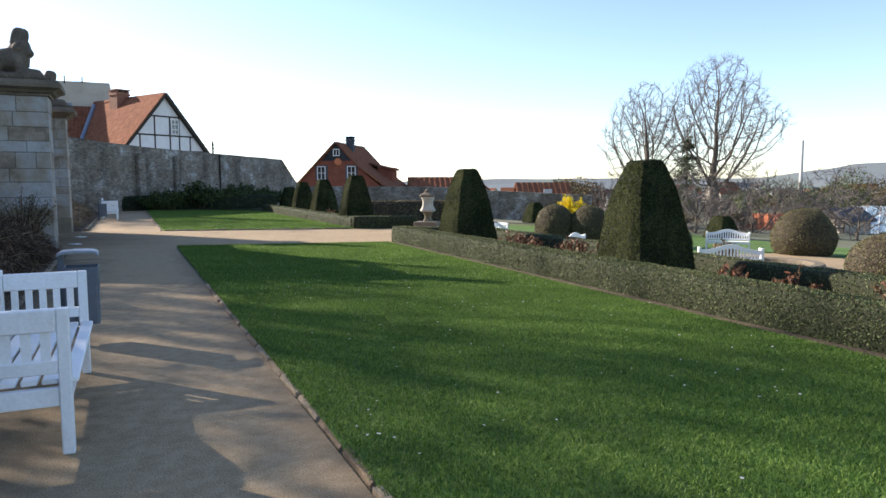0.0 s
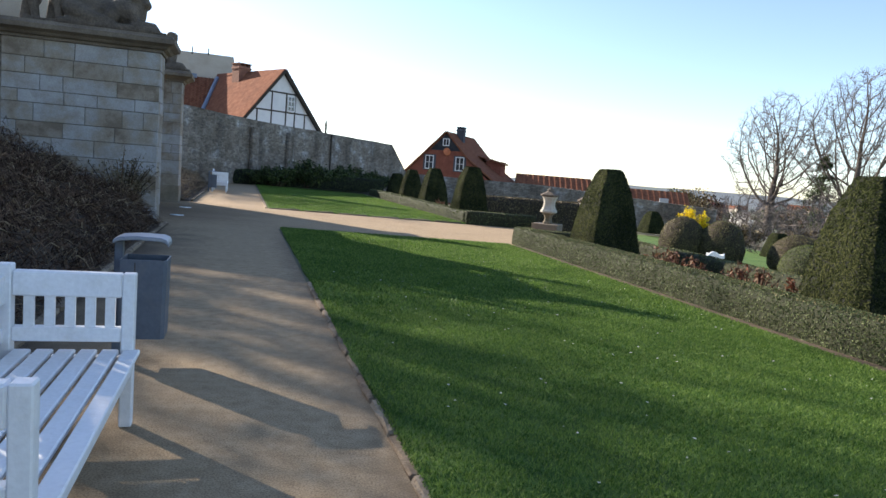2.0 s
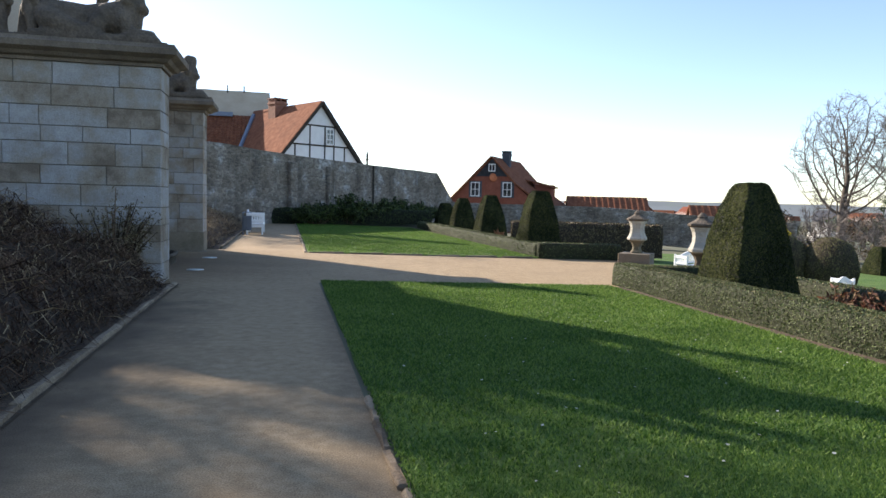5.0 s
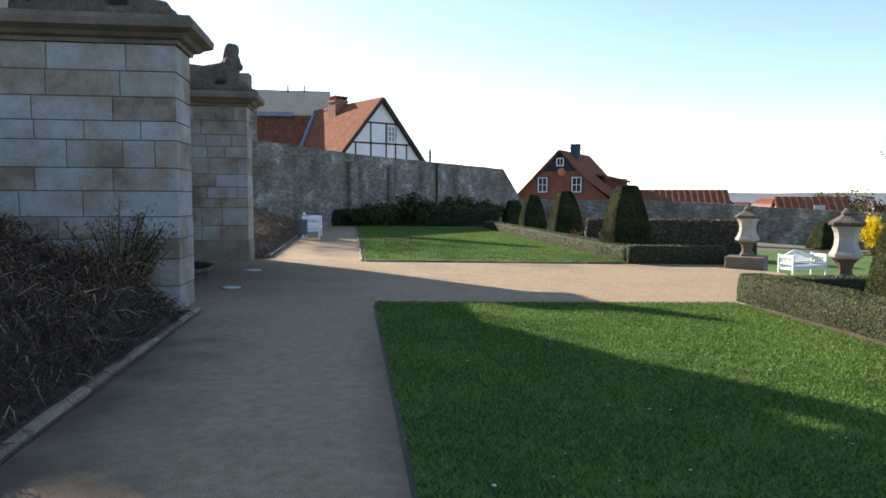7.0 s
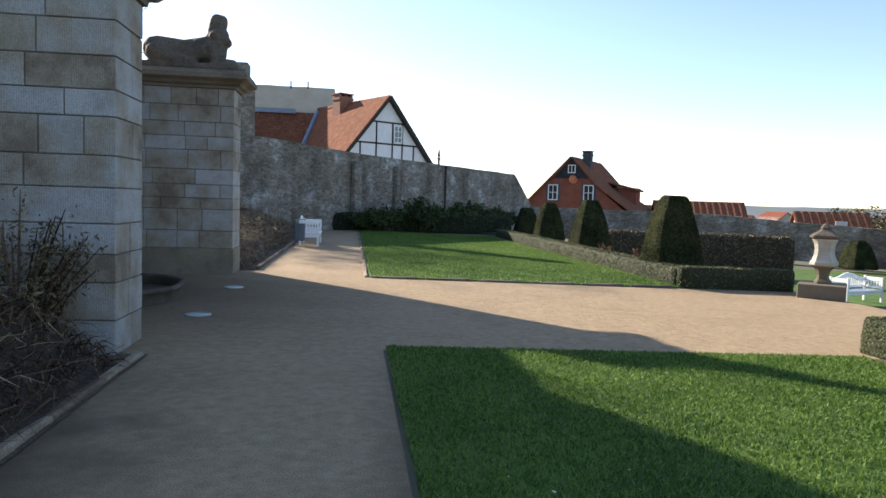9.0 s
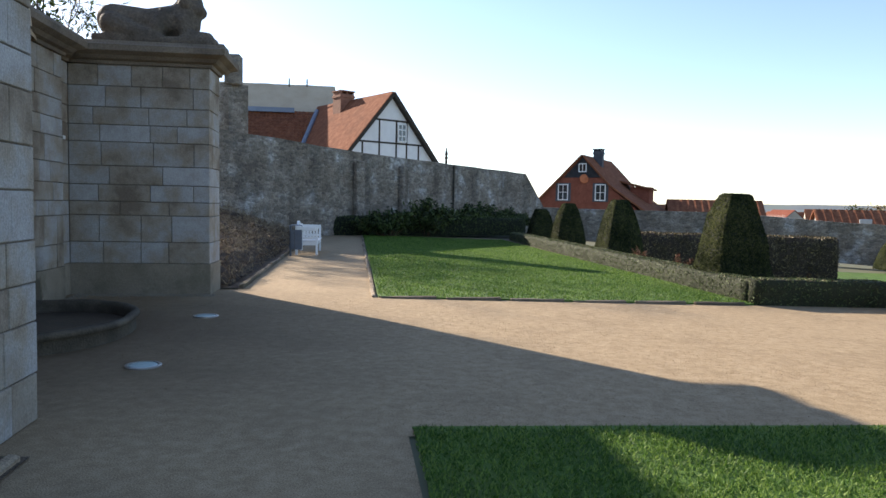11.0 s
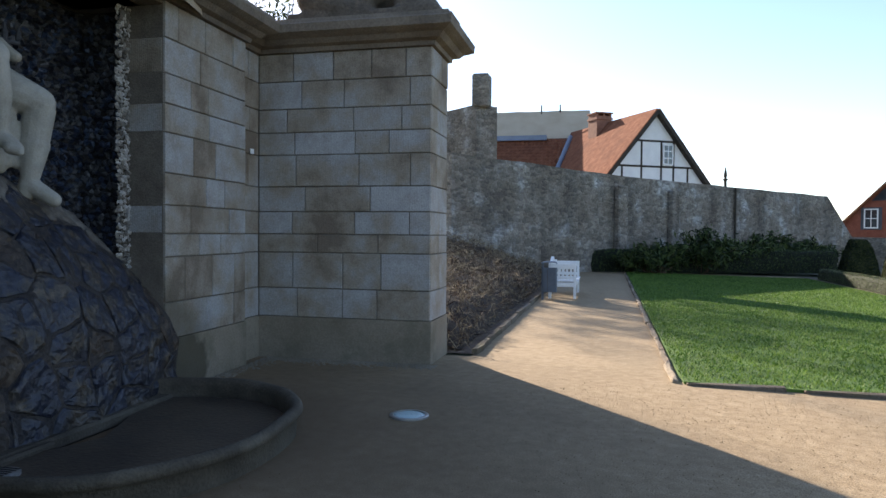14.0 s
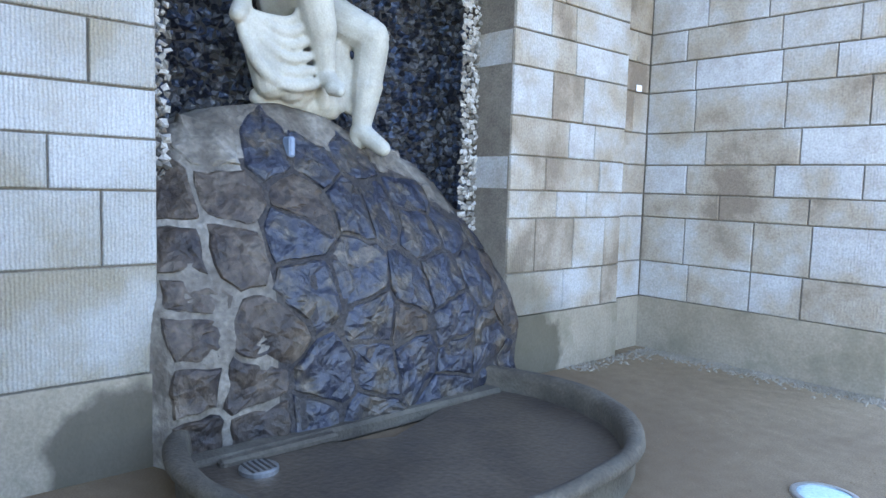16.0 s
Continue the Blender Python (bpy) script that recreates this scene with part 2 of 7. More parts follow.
ROCK_BROWN = material("brown_rock", [(0.018, 0.015, 0.016), (0.036, 0.027, 0.023), (0.062, 0.045, 0.033), (0.095, 0.075, 0.058)], scale=5.0, rough=0.55, bump=1.0, bump_scale=22, fine=0.45, island=0.3)
ROCK_JOINT = material("rock_mortar", [(0.018, 0.017, 0.02), (0.036, 0.031, 0.03), (0.066, 0.055, 0.046)], scale=3.5, bump=0.9, bump_scale=40, fine=0.4)
ROCK_PALE = material("pale_rock", [(0.07, 0.058, 0.048), (0.14, 0.121, 0.10), (0.23, 0.205, 0.175)], scale=3.4, bump=0.9, bump_scale=24, fine=0.3, stain=(2.4, 0.65, (0.075, 0.06, 0.048)))
SLAG = material("blue_slag_mosaic", [(0.012, 0.014, 0.022), (0.026, 0.038, 0.072), (0.045, 0.07, 0.125), (0.085, 0.088, 0.098)], scale=5, rough=0.4, bump=0.5, bump_scale=60, fine=0.3, island=0.9, spec=0.45)
SLAG_BED = material("slag_bed", [(0.02, 0.02, 0.022), (0.045, 0.04, 0.038)], scale=10, bump=0.6, fine=0.3)
SHELL = material("pale_pebble", [(0.16, 0.145, 0.125), (0.28, 0.26, 0.23), (0.42, 0.40, 0.37)], scale=7, bump=0.4, bump_scale=50, fine=0.15, island=0.8)
BASIN_STONE = material("basin_stone", [(0.045, 0.036, 0.026), (0.078, 0.063, 0.045), (0.125, 0.103, 0.074)], scale=3, bump=0.5, bump_scale=50, fine=0.2, stain=(2.0, 0.6, (0.11, 0.10, 0.075)))
BASIN_FLOOR = material("basin_floor", [(0.055, 0.04, 0.028), (0.10, 0.075, 0.052)], scale=2.2, rough=0.45, bump=0.3, bump_scale=30, fine=0.25, stain=(2.5, 0.6, (0.045, 0.036, 0.03)))
FIELD = material("distant_field", [(0.085, 0.105, 0.055), (0.13, 0.13, 0.085), (0.12, 0.105, 0.08)], scale=0.008, bump=0, fine=0)
# aerial haze is mixed into this blue-grey; no real haze is drawn
HAZY_HILL = material("hazy_distant_hill", [(0.12, 0.145, 0.165), (0.15, 0.175, 0.185), (0.15, 0.19, 0.16)], scale=0.006, bump=0, fine=0)
TOWN_WALL = material("town_plaster", [(0.30, 0.26, 0.21), (0.42, 0.38, 0.33)], scale=0.05, bump=0, fine=0)
CONCRETE = material("pale_concrete", [(0.42, 0.40, 0.38), (0.5, 0.48, 0.46)], scale=2, bump=0.1, fine=0.1)
GLASSHOUSE = material("greenhouse_glazing", [(0.25, 0.38, 0.48), (0.40, 0.52, 0.60)], scale=1.0, rough=0.2, bump=0, fine=0.1, spec=0.7)
ORANGE_ROOF = material("orange_tile", [(0.45, 0.13, 0.06), (0.55, 0.18, 0.08)], scale=1.0, bump=0.2, bump_scale=10, fine=0.15)




def add_cells(m, scale, amount, stretch=1.0):
    """Lays rough stone cells with recessed joints into a material's colour and relief."""
    t, nd = m.node_tree, m.node_tree.nodes
    b = nd["Principled BSDF"]
    geo = nd.new("ShaderNodeNewGeometry")
    mp = nd.new("ShaderNodeMapping")
    mp.inputs["Scale"].default_value = (1, 1, stretch)
    t.links.new(geo.outputs["Position"], mp.inputs[0])
    cell, edge = nd.new("ShaderNodeTexVoronoi"), nd.new("ShaderNodeTexVoronoi")
    edge.feature = "DISTANCE_TO_EDGE"
    for v in (cell, edge):
        v.inputs["Scale"].default_value = scale
        t.links.new(mp.outputs[0], v.inputs["Vector"])
    r = nd.new("ShaderNodeValToRGB")
    r.color_ramp.elements[0].color = (1 - amount, 1 - amount, 1 - amount, 1)
    r.color_ramp.elements[1].color = (1 + amount * 0.8, 1 + amount * 0.75, 1 + amount * 0.65, 1)
    sep = nd.new("ShaderNodeSeparateColor")
    t.links.new(cell.outputs["Color"], sep.inputs[0])
    t.links.new(sep.outputs[0], r.inputs[0])
    mix = nd.new("ShaderNodeMix")
    mix.data_type, mix.blend_type = "RGBA", "MULTIPLY"
    mix.inputs[0].default_value = 1.0
    t.links.new(b.inputs["Base Color"].links[0].from_socket, mix.inputs[6])
    t.links.new(r.outputs[0], mix.inputs[7])
    t.links.new(mix.outputs[2], b.inputs["Base Color"])
    bp = nd.new("ShaderNodeBump")
    bp.inputs["Strength"].default_value, bp.inputs["Distance"].default_value = 0.6, 0.05
    rr2 = nd.new("ShaderNodeMath")
    rr2.operation, rr2.use_clamp = "MULTIPLY", True
    rr2.inputs[1].default_value = 6.0
    t.links.new(edge.outputs["Distance"], rr2.inputs[0])
    t.links.new(rr2.outputs[0], bp.inputs["Height"])
    if b.inputs["Normal"].links:
        t.links.new(b.inputs["Normal"].links[0].from_socket, bp.inputs["Normal"])
    t.links.new(bp.outputs[0], b.inputs["Normal"])


def add_tooling(m, scale, strength):
    """Fine upright chisel lines on dressed stone."""
    t, nd = m.node_tree, m.node_tree.nodes
    b = nd["Principled BSDF"]
    co = nd.new("ShaderNodeTexCoord")
    w = nd.new("ShaderNodeTexWave")
    w.inputs["Scale"].default_value, w.inputs["Distortion"].default_value, w.inputs["Detail"].default_value = scale, 3.0, 2.0
    t.links.new(co.outputs["Object"], w.inputs["Vector"])
    bp = nd.new("ShaderNodeBump")
    bp.inputs["Strength"].default_value, bp.inputs["Distance"].default_value = strength, 0.008
    t.links.new(w.outputs["Fac"], bp.inputs["Height"])
    t.links.new(b.inputs["Normal"].links[0].from_socket, bp.inputs["Normal"])
    t.links.new(bp.outputs[0], b.inputs["Normal"])


def add_streaks(m, amount):
    """Long upright weather stains down a wall."""
    t, nd = m.node_tree, m.node_tree.nodes
    b = nd["Principled BSDF"]
    geo, mp, ns, r, mix = (nd.new(k) for k in ("ShaderNodeNewGeometry", "ShaderNodeMapping", "ShaderNodeTexNoise", "ShaderNodeValToRGB", "ShaderNodeMix"))
    mp.inputs["Scale"].default_value = (1.0, 1.0, 0.12)
    ns.inputs["Scale"].default_value, ns.inputs["Detail"].default_value = 0.9, 6.0
    t.links.new(geo.outputs["Position"], mp.inputs[0])
    t.links.new(mp.outputs[0], ns.inputs["Vector"])
    t.links.new(ns.outputs["Fac"], r.inputs[0])
    r.color_ramp.elements[0].position, r.color_ramp.elements[1].position = 0.34, 0.52
    lo = 1 - amount
    r.color_ramp.elements[0].color, r.color_ramp.elements[1].color = (lo, lo, lo, 1), (1.06, 1.06, 1.06, 1)
    mix.data_type, mix.blend_type = "RGBA", "MULTIPLY"
    mix.inputs[0].default_value = 1.0
    t.links.new(b.inputs["Base Color"].links[0].from_socket, mix.inputs[6])
    t.links.new(r.outputs[0], mix.inputs[7])
    t.links.new(mix.outputs[2], b.inputs["Base Color"])


add_streaks(RUBBLE, 0.30)
add_cells(RUBBLE, 4.6, 0.34, 2.0)
add_tooling(SANDSTONE, 15.0, 0.3)
add_tooling(SANDSTONE_TOOLED, 16.0, 0.55)


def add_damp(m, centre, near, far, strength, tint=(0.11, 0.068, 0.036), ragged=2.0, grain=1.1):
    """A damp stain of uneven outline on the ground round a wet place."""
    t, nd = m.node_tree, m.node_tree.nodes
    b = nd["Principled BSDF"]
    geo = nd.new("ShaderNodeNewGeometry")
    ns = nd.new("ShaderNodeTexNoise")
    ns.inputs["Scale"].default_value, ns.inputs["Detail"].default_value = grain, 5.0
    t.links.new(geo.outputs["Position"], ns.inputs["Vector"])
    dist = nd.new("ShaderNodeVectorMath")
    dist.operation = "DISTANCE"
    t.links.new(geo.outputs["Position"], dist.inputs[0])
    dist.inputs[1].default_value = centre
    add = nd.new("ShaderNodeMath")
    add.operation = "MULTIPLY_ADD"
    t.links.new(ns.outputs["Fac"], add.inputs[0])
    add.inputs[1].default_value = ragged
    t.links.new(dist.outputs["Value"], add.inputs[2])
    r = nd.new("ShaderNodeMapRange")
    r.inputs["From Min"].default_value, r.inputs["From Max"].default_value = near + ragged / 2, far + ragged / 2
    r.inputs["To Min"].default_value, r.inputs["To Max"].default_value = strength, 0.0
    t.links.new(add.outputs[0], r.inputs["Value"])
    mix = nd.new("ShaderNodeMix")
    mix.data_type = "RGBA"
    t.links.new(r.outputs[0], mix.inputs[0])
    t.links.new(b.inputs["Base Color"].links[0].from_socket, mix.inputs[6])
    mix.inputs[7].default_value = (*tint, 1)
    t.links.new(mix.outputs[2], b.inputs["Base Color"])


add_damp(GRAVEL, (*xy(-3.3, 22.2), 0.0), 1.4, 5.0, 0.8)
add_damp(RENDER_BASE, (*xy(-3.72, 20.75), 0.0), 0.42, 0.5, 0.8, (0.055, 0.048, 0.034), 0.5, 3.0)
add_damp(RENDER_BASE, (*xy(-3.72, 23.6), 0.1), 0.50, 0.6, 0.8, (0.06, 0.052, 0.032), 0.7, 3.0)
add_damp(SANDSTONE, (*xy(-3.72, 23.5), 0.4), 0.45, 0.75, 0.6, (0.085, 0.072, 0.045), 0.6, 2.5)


def add_edge_dirt_shade(m, n_dark, n_plain, strength, ragged=1.6):
    """Trodden-in soil with a ragged edge along one side of the path; by the bank also painted shade."""
    t, nd = m.node_tree, m.node_tree.nodes
    b = nd["Principled BSDF"]
    geo, dot, ns, add, r, mix = (nd.new(k) for k in ("ShaderNodeNewGeometry", "ShaderNodeVectorMath", "ShaderNodeTexNoise", "ShaderNodeMath", "ShaderNodeMapRange", "ShaderNodeMix"))
    dot.operation, add.operation = "DOT_PRODUCT", "MULTIPLY_ADD"
    dot.inputs[1].default_value = (CA, SA, 0.0)
    ns.inputs["Scale"].default_value, ns.inputs["Detail"].default_value = 1.4, 7.0
    t.links.new(geo.outputs["Position"], dot.inputs[0])
    t.links.new(geo.outputs["Position"], ns.inputs["Vector"])
    t.links.new(ns.outputs["Fac"], add.inputs[0])
    add.inputs[1].default_value = ragged
    t.links.new(dot.outputs["Value"], add.inputs[2])
    r.inputs["From Min"].default_value, r.inputs["From Max"].default_value = n_dark + ragged / 2, n_plain + ragged / 2
    r.inputs["To Min"].default_value, r.inputs["To Max"].default_value = strength, 0.0
    t.links.new(add.outputs[0], r.inputs["Value"])
    # only along the path, not on the open crossing beyond it
    way, wander, reach, both = (nd.new(k) for k in ("ShaderNodeVectorMath", "ShaderNodeMath", "ShaderNodeMapRange", "ShaderNodeMath"))
    way.operation, wander.operation, both.operation = "DOT_PRODUCT", "MULTIPLY_ADD", "MULTIPLY"
    way.inputs[1].default_value = (-SA, CA, 0.0)
    t.links.new(geo.outputs["Position"], way.inputs[0])
    t.links.new(ns.outputs["Fac"], wander.inputs[0])
    wander.inputs[1].default_value = 2.5
    t.links.new(way.outputs["Value"], wander.inputs[2])
    reach.inputs["From Min"].default_value, reach.inputs["From Max"].default_value = 16.6, 19.4
    reach.inputs["To Min"].default_value, reach.inputs["To Max"].default_value = 1.0, 0.0
    t.links.new(wander.outputs[0], reach.inputs["Value"])
    t.links.new(r.outputs[0], both.inputs[0])
    t.links.new(reach.outputs[0], both.inputs[1])
    mix.data_type = "RGBA"
    t.links.new(both.outputs[0], mix.inputs[0])
    t.links.new(b.inputs["Base Color"].links[0].from_socket, mix.inputs[6])
    mix.inputs[7].default_value = (0.08, 0.058, 0.038, 1)
    t.links.new(mix.outputs[2], b.inputs["Base Color"])


# bank side: dark soil plus the shrubs' shade, both put into the colour
add_edge_dirt_shade(GRAVEL, -1.25, -0.25, 0.85)
# lawn side: soil only
add_edge_dirt_shade(GRAVEL, 1.0, 0.72, 0.35, 0.7)


# ---- mesh helpers ----
def mesh_object(name, verts, faces, mat, parent=None, label="", smooth=False):
    me = bpy.data.meshes.new(name)
    me.from_pydata(verts, [], faces)
    me.materials.append(mat)
    if smooth:
        me.polygons.foreach_set("use_smooth", [True] * len(me.polygons))
    ob = new(name, me)
    if parent:
        ob.parent = parent
    if label:
        ob["label"] = label
    return ob


def part(name, bm, mat, parent=None, label="", smooth=False):
    """Links a bmesh as ONE mesh object under a thing or a part."""
    me = bpy.data.meshes.new(name)
    bm.normal_update()
    bm.to_mesh(me)
    bm.free()
    me.materials.append(mat)
    if smooth:
        me.polygons.foreach_set("use_smooth", [True] * len(me.polygons))
    ob = new(name, me)
    if parent:
        ob.parent = parent
    if label:
        ob["label"] = label
    return ob


def thing(name, m, label, category, group="", kind=""):
    ob = new(name)
    ob.empty_display_size = 0.2
    ob.matrix_world = m
    return tagged(ob, label, category, group, kind)


def box(bm, x0, x1, y0, y1, z0, z1, m=None):
    vs = [bm.verts.new(p) for p in ((x0, y0, z0), (x1, y0, z0), (x1, y1, z0), (x0, y1, z0), (x0, y0, z1), (x1, y0, z1), (x1, y1, z1), (x0, y1, z1))]
    if m:
        for v in vs:
            v.co = m @ v.co
    for f in ((3, 2, 1, 0), (4, 5, 6, 7), (0, 1, 5, 4), (1, 2, 6, 5), (2, 3, 7, 6), (3, 0, 4, 7)):
        bm.faces.new([vs[i] for i in f])
    return vs


def boxes(*dims, bevel=0.0, m=None):
    bm = bmesh.new()
    for d in dims:
        box(bm, *d, m)
    if bevel:
        bmesh.ops.bevel(bm, geom=bm.edges[:], offset=bevel, segments=1, affect="EDGES")
    return bm


def prism(bm, outline, z0, z1, top_scale=1.0, centre=(0, 0)):
    """A closed prism over an outline of (x, y), tapered towards centre at the top."""
    lo = [bm.verts.new((x, y, z0)) for x, y in outline]
    hi = [bm.verts.new((centre[0] + (x - centre[0]) * top_scale, centre[1] + (y - centre[1]) * top_scale, z1)) for x, y in outline]
    k = len(outline)
    bm.faces.new(lo[::-1])
    bm.faces.new(hi)
    for i in range(k):
        j = (i + 1) % k
        bm.faces.new((lo[i], lo[j], hi[j], hi[i]))


def lathe(bm, profile, sides=24, centre=(0, 0)):
    """A turned solid from (radius, z) pairs."""
    rings = []
    for r, z in profile:
        rings.append([bm.verts.new((centre[0] + r * math.cos(2 * math.pi * k / sides), centre[1] + r * math.sin(2 * math.pi * k / sides), z)) for k in range(sides)])
    for a, b in zip(rings, rings[1:]):
        for k in range(sides):
            j = (k + 1) % sides
            bm.faces.new((a[k], a[j], b[j], b[k]))
    bm.faces.new(rings[0][::-1])
    bm.faces.new(rings[-1])


def tube(verts, faces, points, radii, sides=5):
    """Adds a tapered tube along points to the lists."""
    base = len(verts)
    for i, (p, r) in enumerate(zip(points, radii)):
        d = (points[min(i + 1, len(points) - 1)] - points[max(i - 1, 0)]).normalized()
        a = d.orthogonal().normalized()
        b = d.cross(a)
        for k in range(sides):
            w = 2 * math.pi * k / sides
            verts.append(p + a * (r * math.cos(w)) + b * (r * math.sin(w)))
    for i in range(len(points) - 1):
        for k in range(sides):
            j = (k + 1) % sides
            faces.append((base + i * sides + k, base + i * sides + j, base + (i + 1) * sides + j, base + (i + 1) * sides + k))


def scatter_quads(points, normals, size, rng, tilt=0.9, aspect=1.6):
    """Small two-triangle leaves at the given points, turned about and leaning out of the surface."""
    k = len(points)
    rnd = rng.normal(size=(k, 3))
    nrm = normals + tilt * rnd
    nrm /= np.linalg.norm(nrm, axis=1)[:, None]
    a = np.cross(nrm, rng.normal(size=(k, 3)))
    a /= np.linalg.norm(a, axis=1)[:, None] + 1e-9
    b = np.cross(nrm, a)
    s = (size * rng.uniform(0.6, 1.35, k))[:, None]
    pts = points + normals * (rng.uniform(-0.6, 1.0, k) * size)[:, None]
    quad = np.stack([pts - a * s * aspect, pts - b * s * 0.5, pts + a * s * aspect, pts + b * s * 0.5], 1)
    return quad.reshape(-1, 3), np.arange(4 * k).reshape(-1, 4)


def sample_mesh(ob, count, rng, keep=None):
    """Random points and normals on a mesh object, in its own space."""
    me = ob.data
    me.calc_loop_triangles()
    vs = np.array([v.co[:] for v in me.vertices])
    tri = np.array([t.vertices[:] for t in me.loop_triangles])
    a, b, c = vs[tri[:, 0]], vs[tri[:, 1]], vs[tri[:, 2]]
    cr = np.cross(b - a, c - a)
    area = np.linalg.norm(cr, axis=1) / 2
    nrm = cr / (2 * area[:, None] + 1e-12)
    if keep is not None:
        area = area * keep(nrm, (a + b + c) / 3)
    pick = rng.choice(len(tri), count, p=area / area.sum())
    u, v = rng.random(count), rng.random(count)
    flip = u + v > 1
    u[flip], v[flip] = 1 - u[flip], 1 - v[flip]
    p = a[pick] + (b - a)[pick] * u[:, None] + (c - a)[pick] * v[:, None]
    return p, nrm[pick]


def leaves(name, ob, count, size, mat, parent, rng, tilt=0.9, keep=None, label="", aspect=1.6):
    p, nrm = sample_mesh(ob, count, rng, keep)
    v, f = scatter_quads(p, nrm, size, rng, tilt, aspect)
    return mesh_object(name, v.tolist(), f.tolist(), mat, parent, label)


RNG = np.random.default_rng(7)


# ---- ground, paths, lawns ----
def cuts(a, b, step):
    marks = {a, b, *(s for s, _ in SLOPE if a < s < b)}
    k = max(1, int((b - a) / step))
    return sorted(marks | {a + (b - a) * i / k for i in range(1, k)})


def town_drop(u):
    return lerp_table(((75.0, 0.0), (140.0, -1.5), (500.0, -4.5), (1200.0, -6.0)), u)


def sheet(name, n0, n1, u0, u1, dz, mat, label, category, step=3.0, thick=0.0, rough_edge=0.0, end=None):
    """A sheet of ground that follows the slope, dz above it; thick gives it a skirt."""
    ns, us = cuts(n0, n1, step), [u0 + (u1 - u0) * i / max(1, int((u1 - u0) / step)) for i in range(max(1, int((u1 - u0) / step)) + 1)]
    verts, faces = [], []
    for j, u in enumerate(us):
        for i, n in enumerate(ns):
            nn, uu = n, u
            if end is not None:
                nn = n0 + (n - n0) * (1 + (end - n1) / (n1 - n0) * (u - u0) / (u1 - u0))
            if rough_edge:
                if i in (0, len(ns) - 1):
                    nn += rough_edge * noise.noise((n * 3, u * 0.7, 1.0))
                if j in (0, len(us) - 1):
                    uu += rough_edge * noise.noise((n * 0.7, u * 3, 5.0))
            x, y = xy(nn, uu)
            verts.append((x, y, ground_z(nn, u) + town_drop(u) + dz))
    k = len(ns)
    for j in range(len(us) - 1):
        for i in range(k - 1):
            faces.append((j * k + i, j * k + i + 1, (j + 1) * k + i + 1, (j + 1) * k + i))
    if thick:
        rim = [i for i in range(k)] + [j * k + k - 1 for j in range(1, len(us))] + [(len(us) - 1) * k + i for i in range(k - 2, -1, -1)] + [j * k for j in range(len(us) - 2, 0, -1)]
        lo = len(verts)
        for r in rim:
            verts.append((verts[r][0], verts[r][1], verts[r][2] - thick))
        for a in range(len(rim)):
            b = (a + 1) % len(rim)
            faces.append((rim[b], rim[a], lo + a, lo + b))
    return tagged(mesh_object(name, verts, faces, mat), label, category, kind="structure")


def big_ground():
    ns = [-1500, -600, -200, -60, -20, -8] + [s for s, _ in SLOPE] + [60, 90, 200, 600, 1500, 2600]
    us = [-600, -100, -20] + list(range(0, 76, 15)) + [140, 260, 500, 800, 1200, 2000, 3200]
    ns, us = sorted(set(ns)), sorted(set(us))
    verts = [(*xy(n, u), ground_z(n, u) + town_drop(u) - 0.012) for u in us for n in ns]
    k = len(ns)
    faces = [(j * k + i, j * k + i + 1, (j + 1) * k + i + 1, (j + 1) * k + i) for j in range(len(us) - 1) for i in range(k - 1)]
    return tagged(mesh_object("ground", verts, faces, FIELD), "broad grassy ground falling away to the valley", "ground", kind="structure")


big_ground()
KERB_N = 1.03
sheet("path_along", -1.35, KERB_N, -9, 48, 0.0, GRAVEL, "trodden beige gravel path along the lawns", "path")
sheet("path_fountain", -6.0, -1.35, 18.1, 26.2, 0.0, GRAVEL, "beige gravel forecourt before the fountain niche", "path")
sheet("path_cross", KERB_N, 10.5, 18.3, 25.3, 0.0, GRAVEL, "sunlit beige gravel path crossing between lawns", "path")
sheet("path_far", KERB_N, 7.9, 46.6, 48, 0.0, GRAVEL, "narrow gravel path behind the far lawn", "path")
lawn_1 = sheet("lawn_near", KERB_N + 0.05, 5.72, -9, 18.45, 0.02, TURF, "short green lawn dotted with pale clover", "lawn", step=0.3, thick=0.035, rough_edge=0.05, end=6.62)
lawn_2 = sheet("lawn_far", KERB_N + 0.02, 7.75, 25.2, 46.6, 0.03, TURF, "short green lawn with mown stripes", "lawn", step=0.8, thick=0.05, rough_edge=0.04)
sheet("bed_near", 5.5, 10.6, -9, 18.35, 0.012, SOIL, "bare brown soil of the hedge bed", "flower bed")
sheet("bed_far", 7.7, 10.4, 25.25, 48, 0.012, SOIL, "bare brown soil of the far hedge bed", "flower bed")
sheet("bank_soil", -7.4, -1.25, -9, 18.05, 0.012, SOIL, "dark soil under the dry shrubs", "flower bed")
sheet("bank_soil_far", -7.0, -1.3, 26.3, 46, 0.012, SOIL, "dark soil under the dry shrubs by the far bench", "flower bed")
sheet("lower_lawn", 12.0, 34.0, -12, 48, 0.006, TURF, "green lawn of the lower garden", "lawn")
sheet("lower_gravel", 16.5, 27.5, 2, 22.5, 0.016, GRAVEL, "pale gravel place of the lower garden", "path")


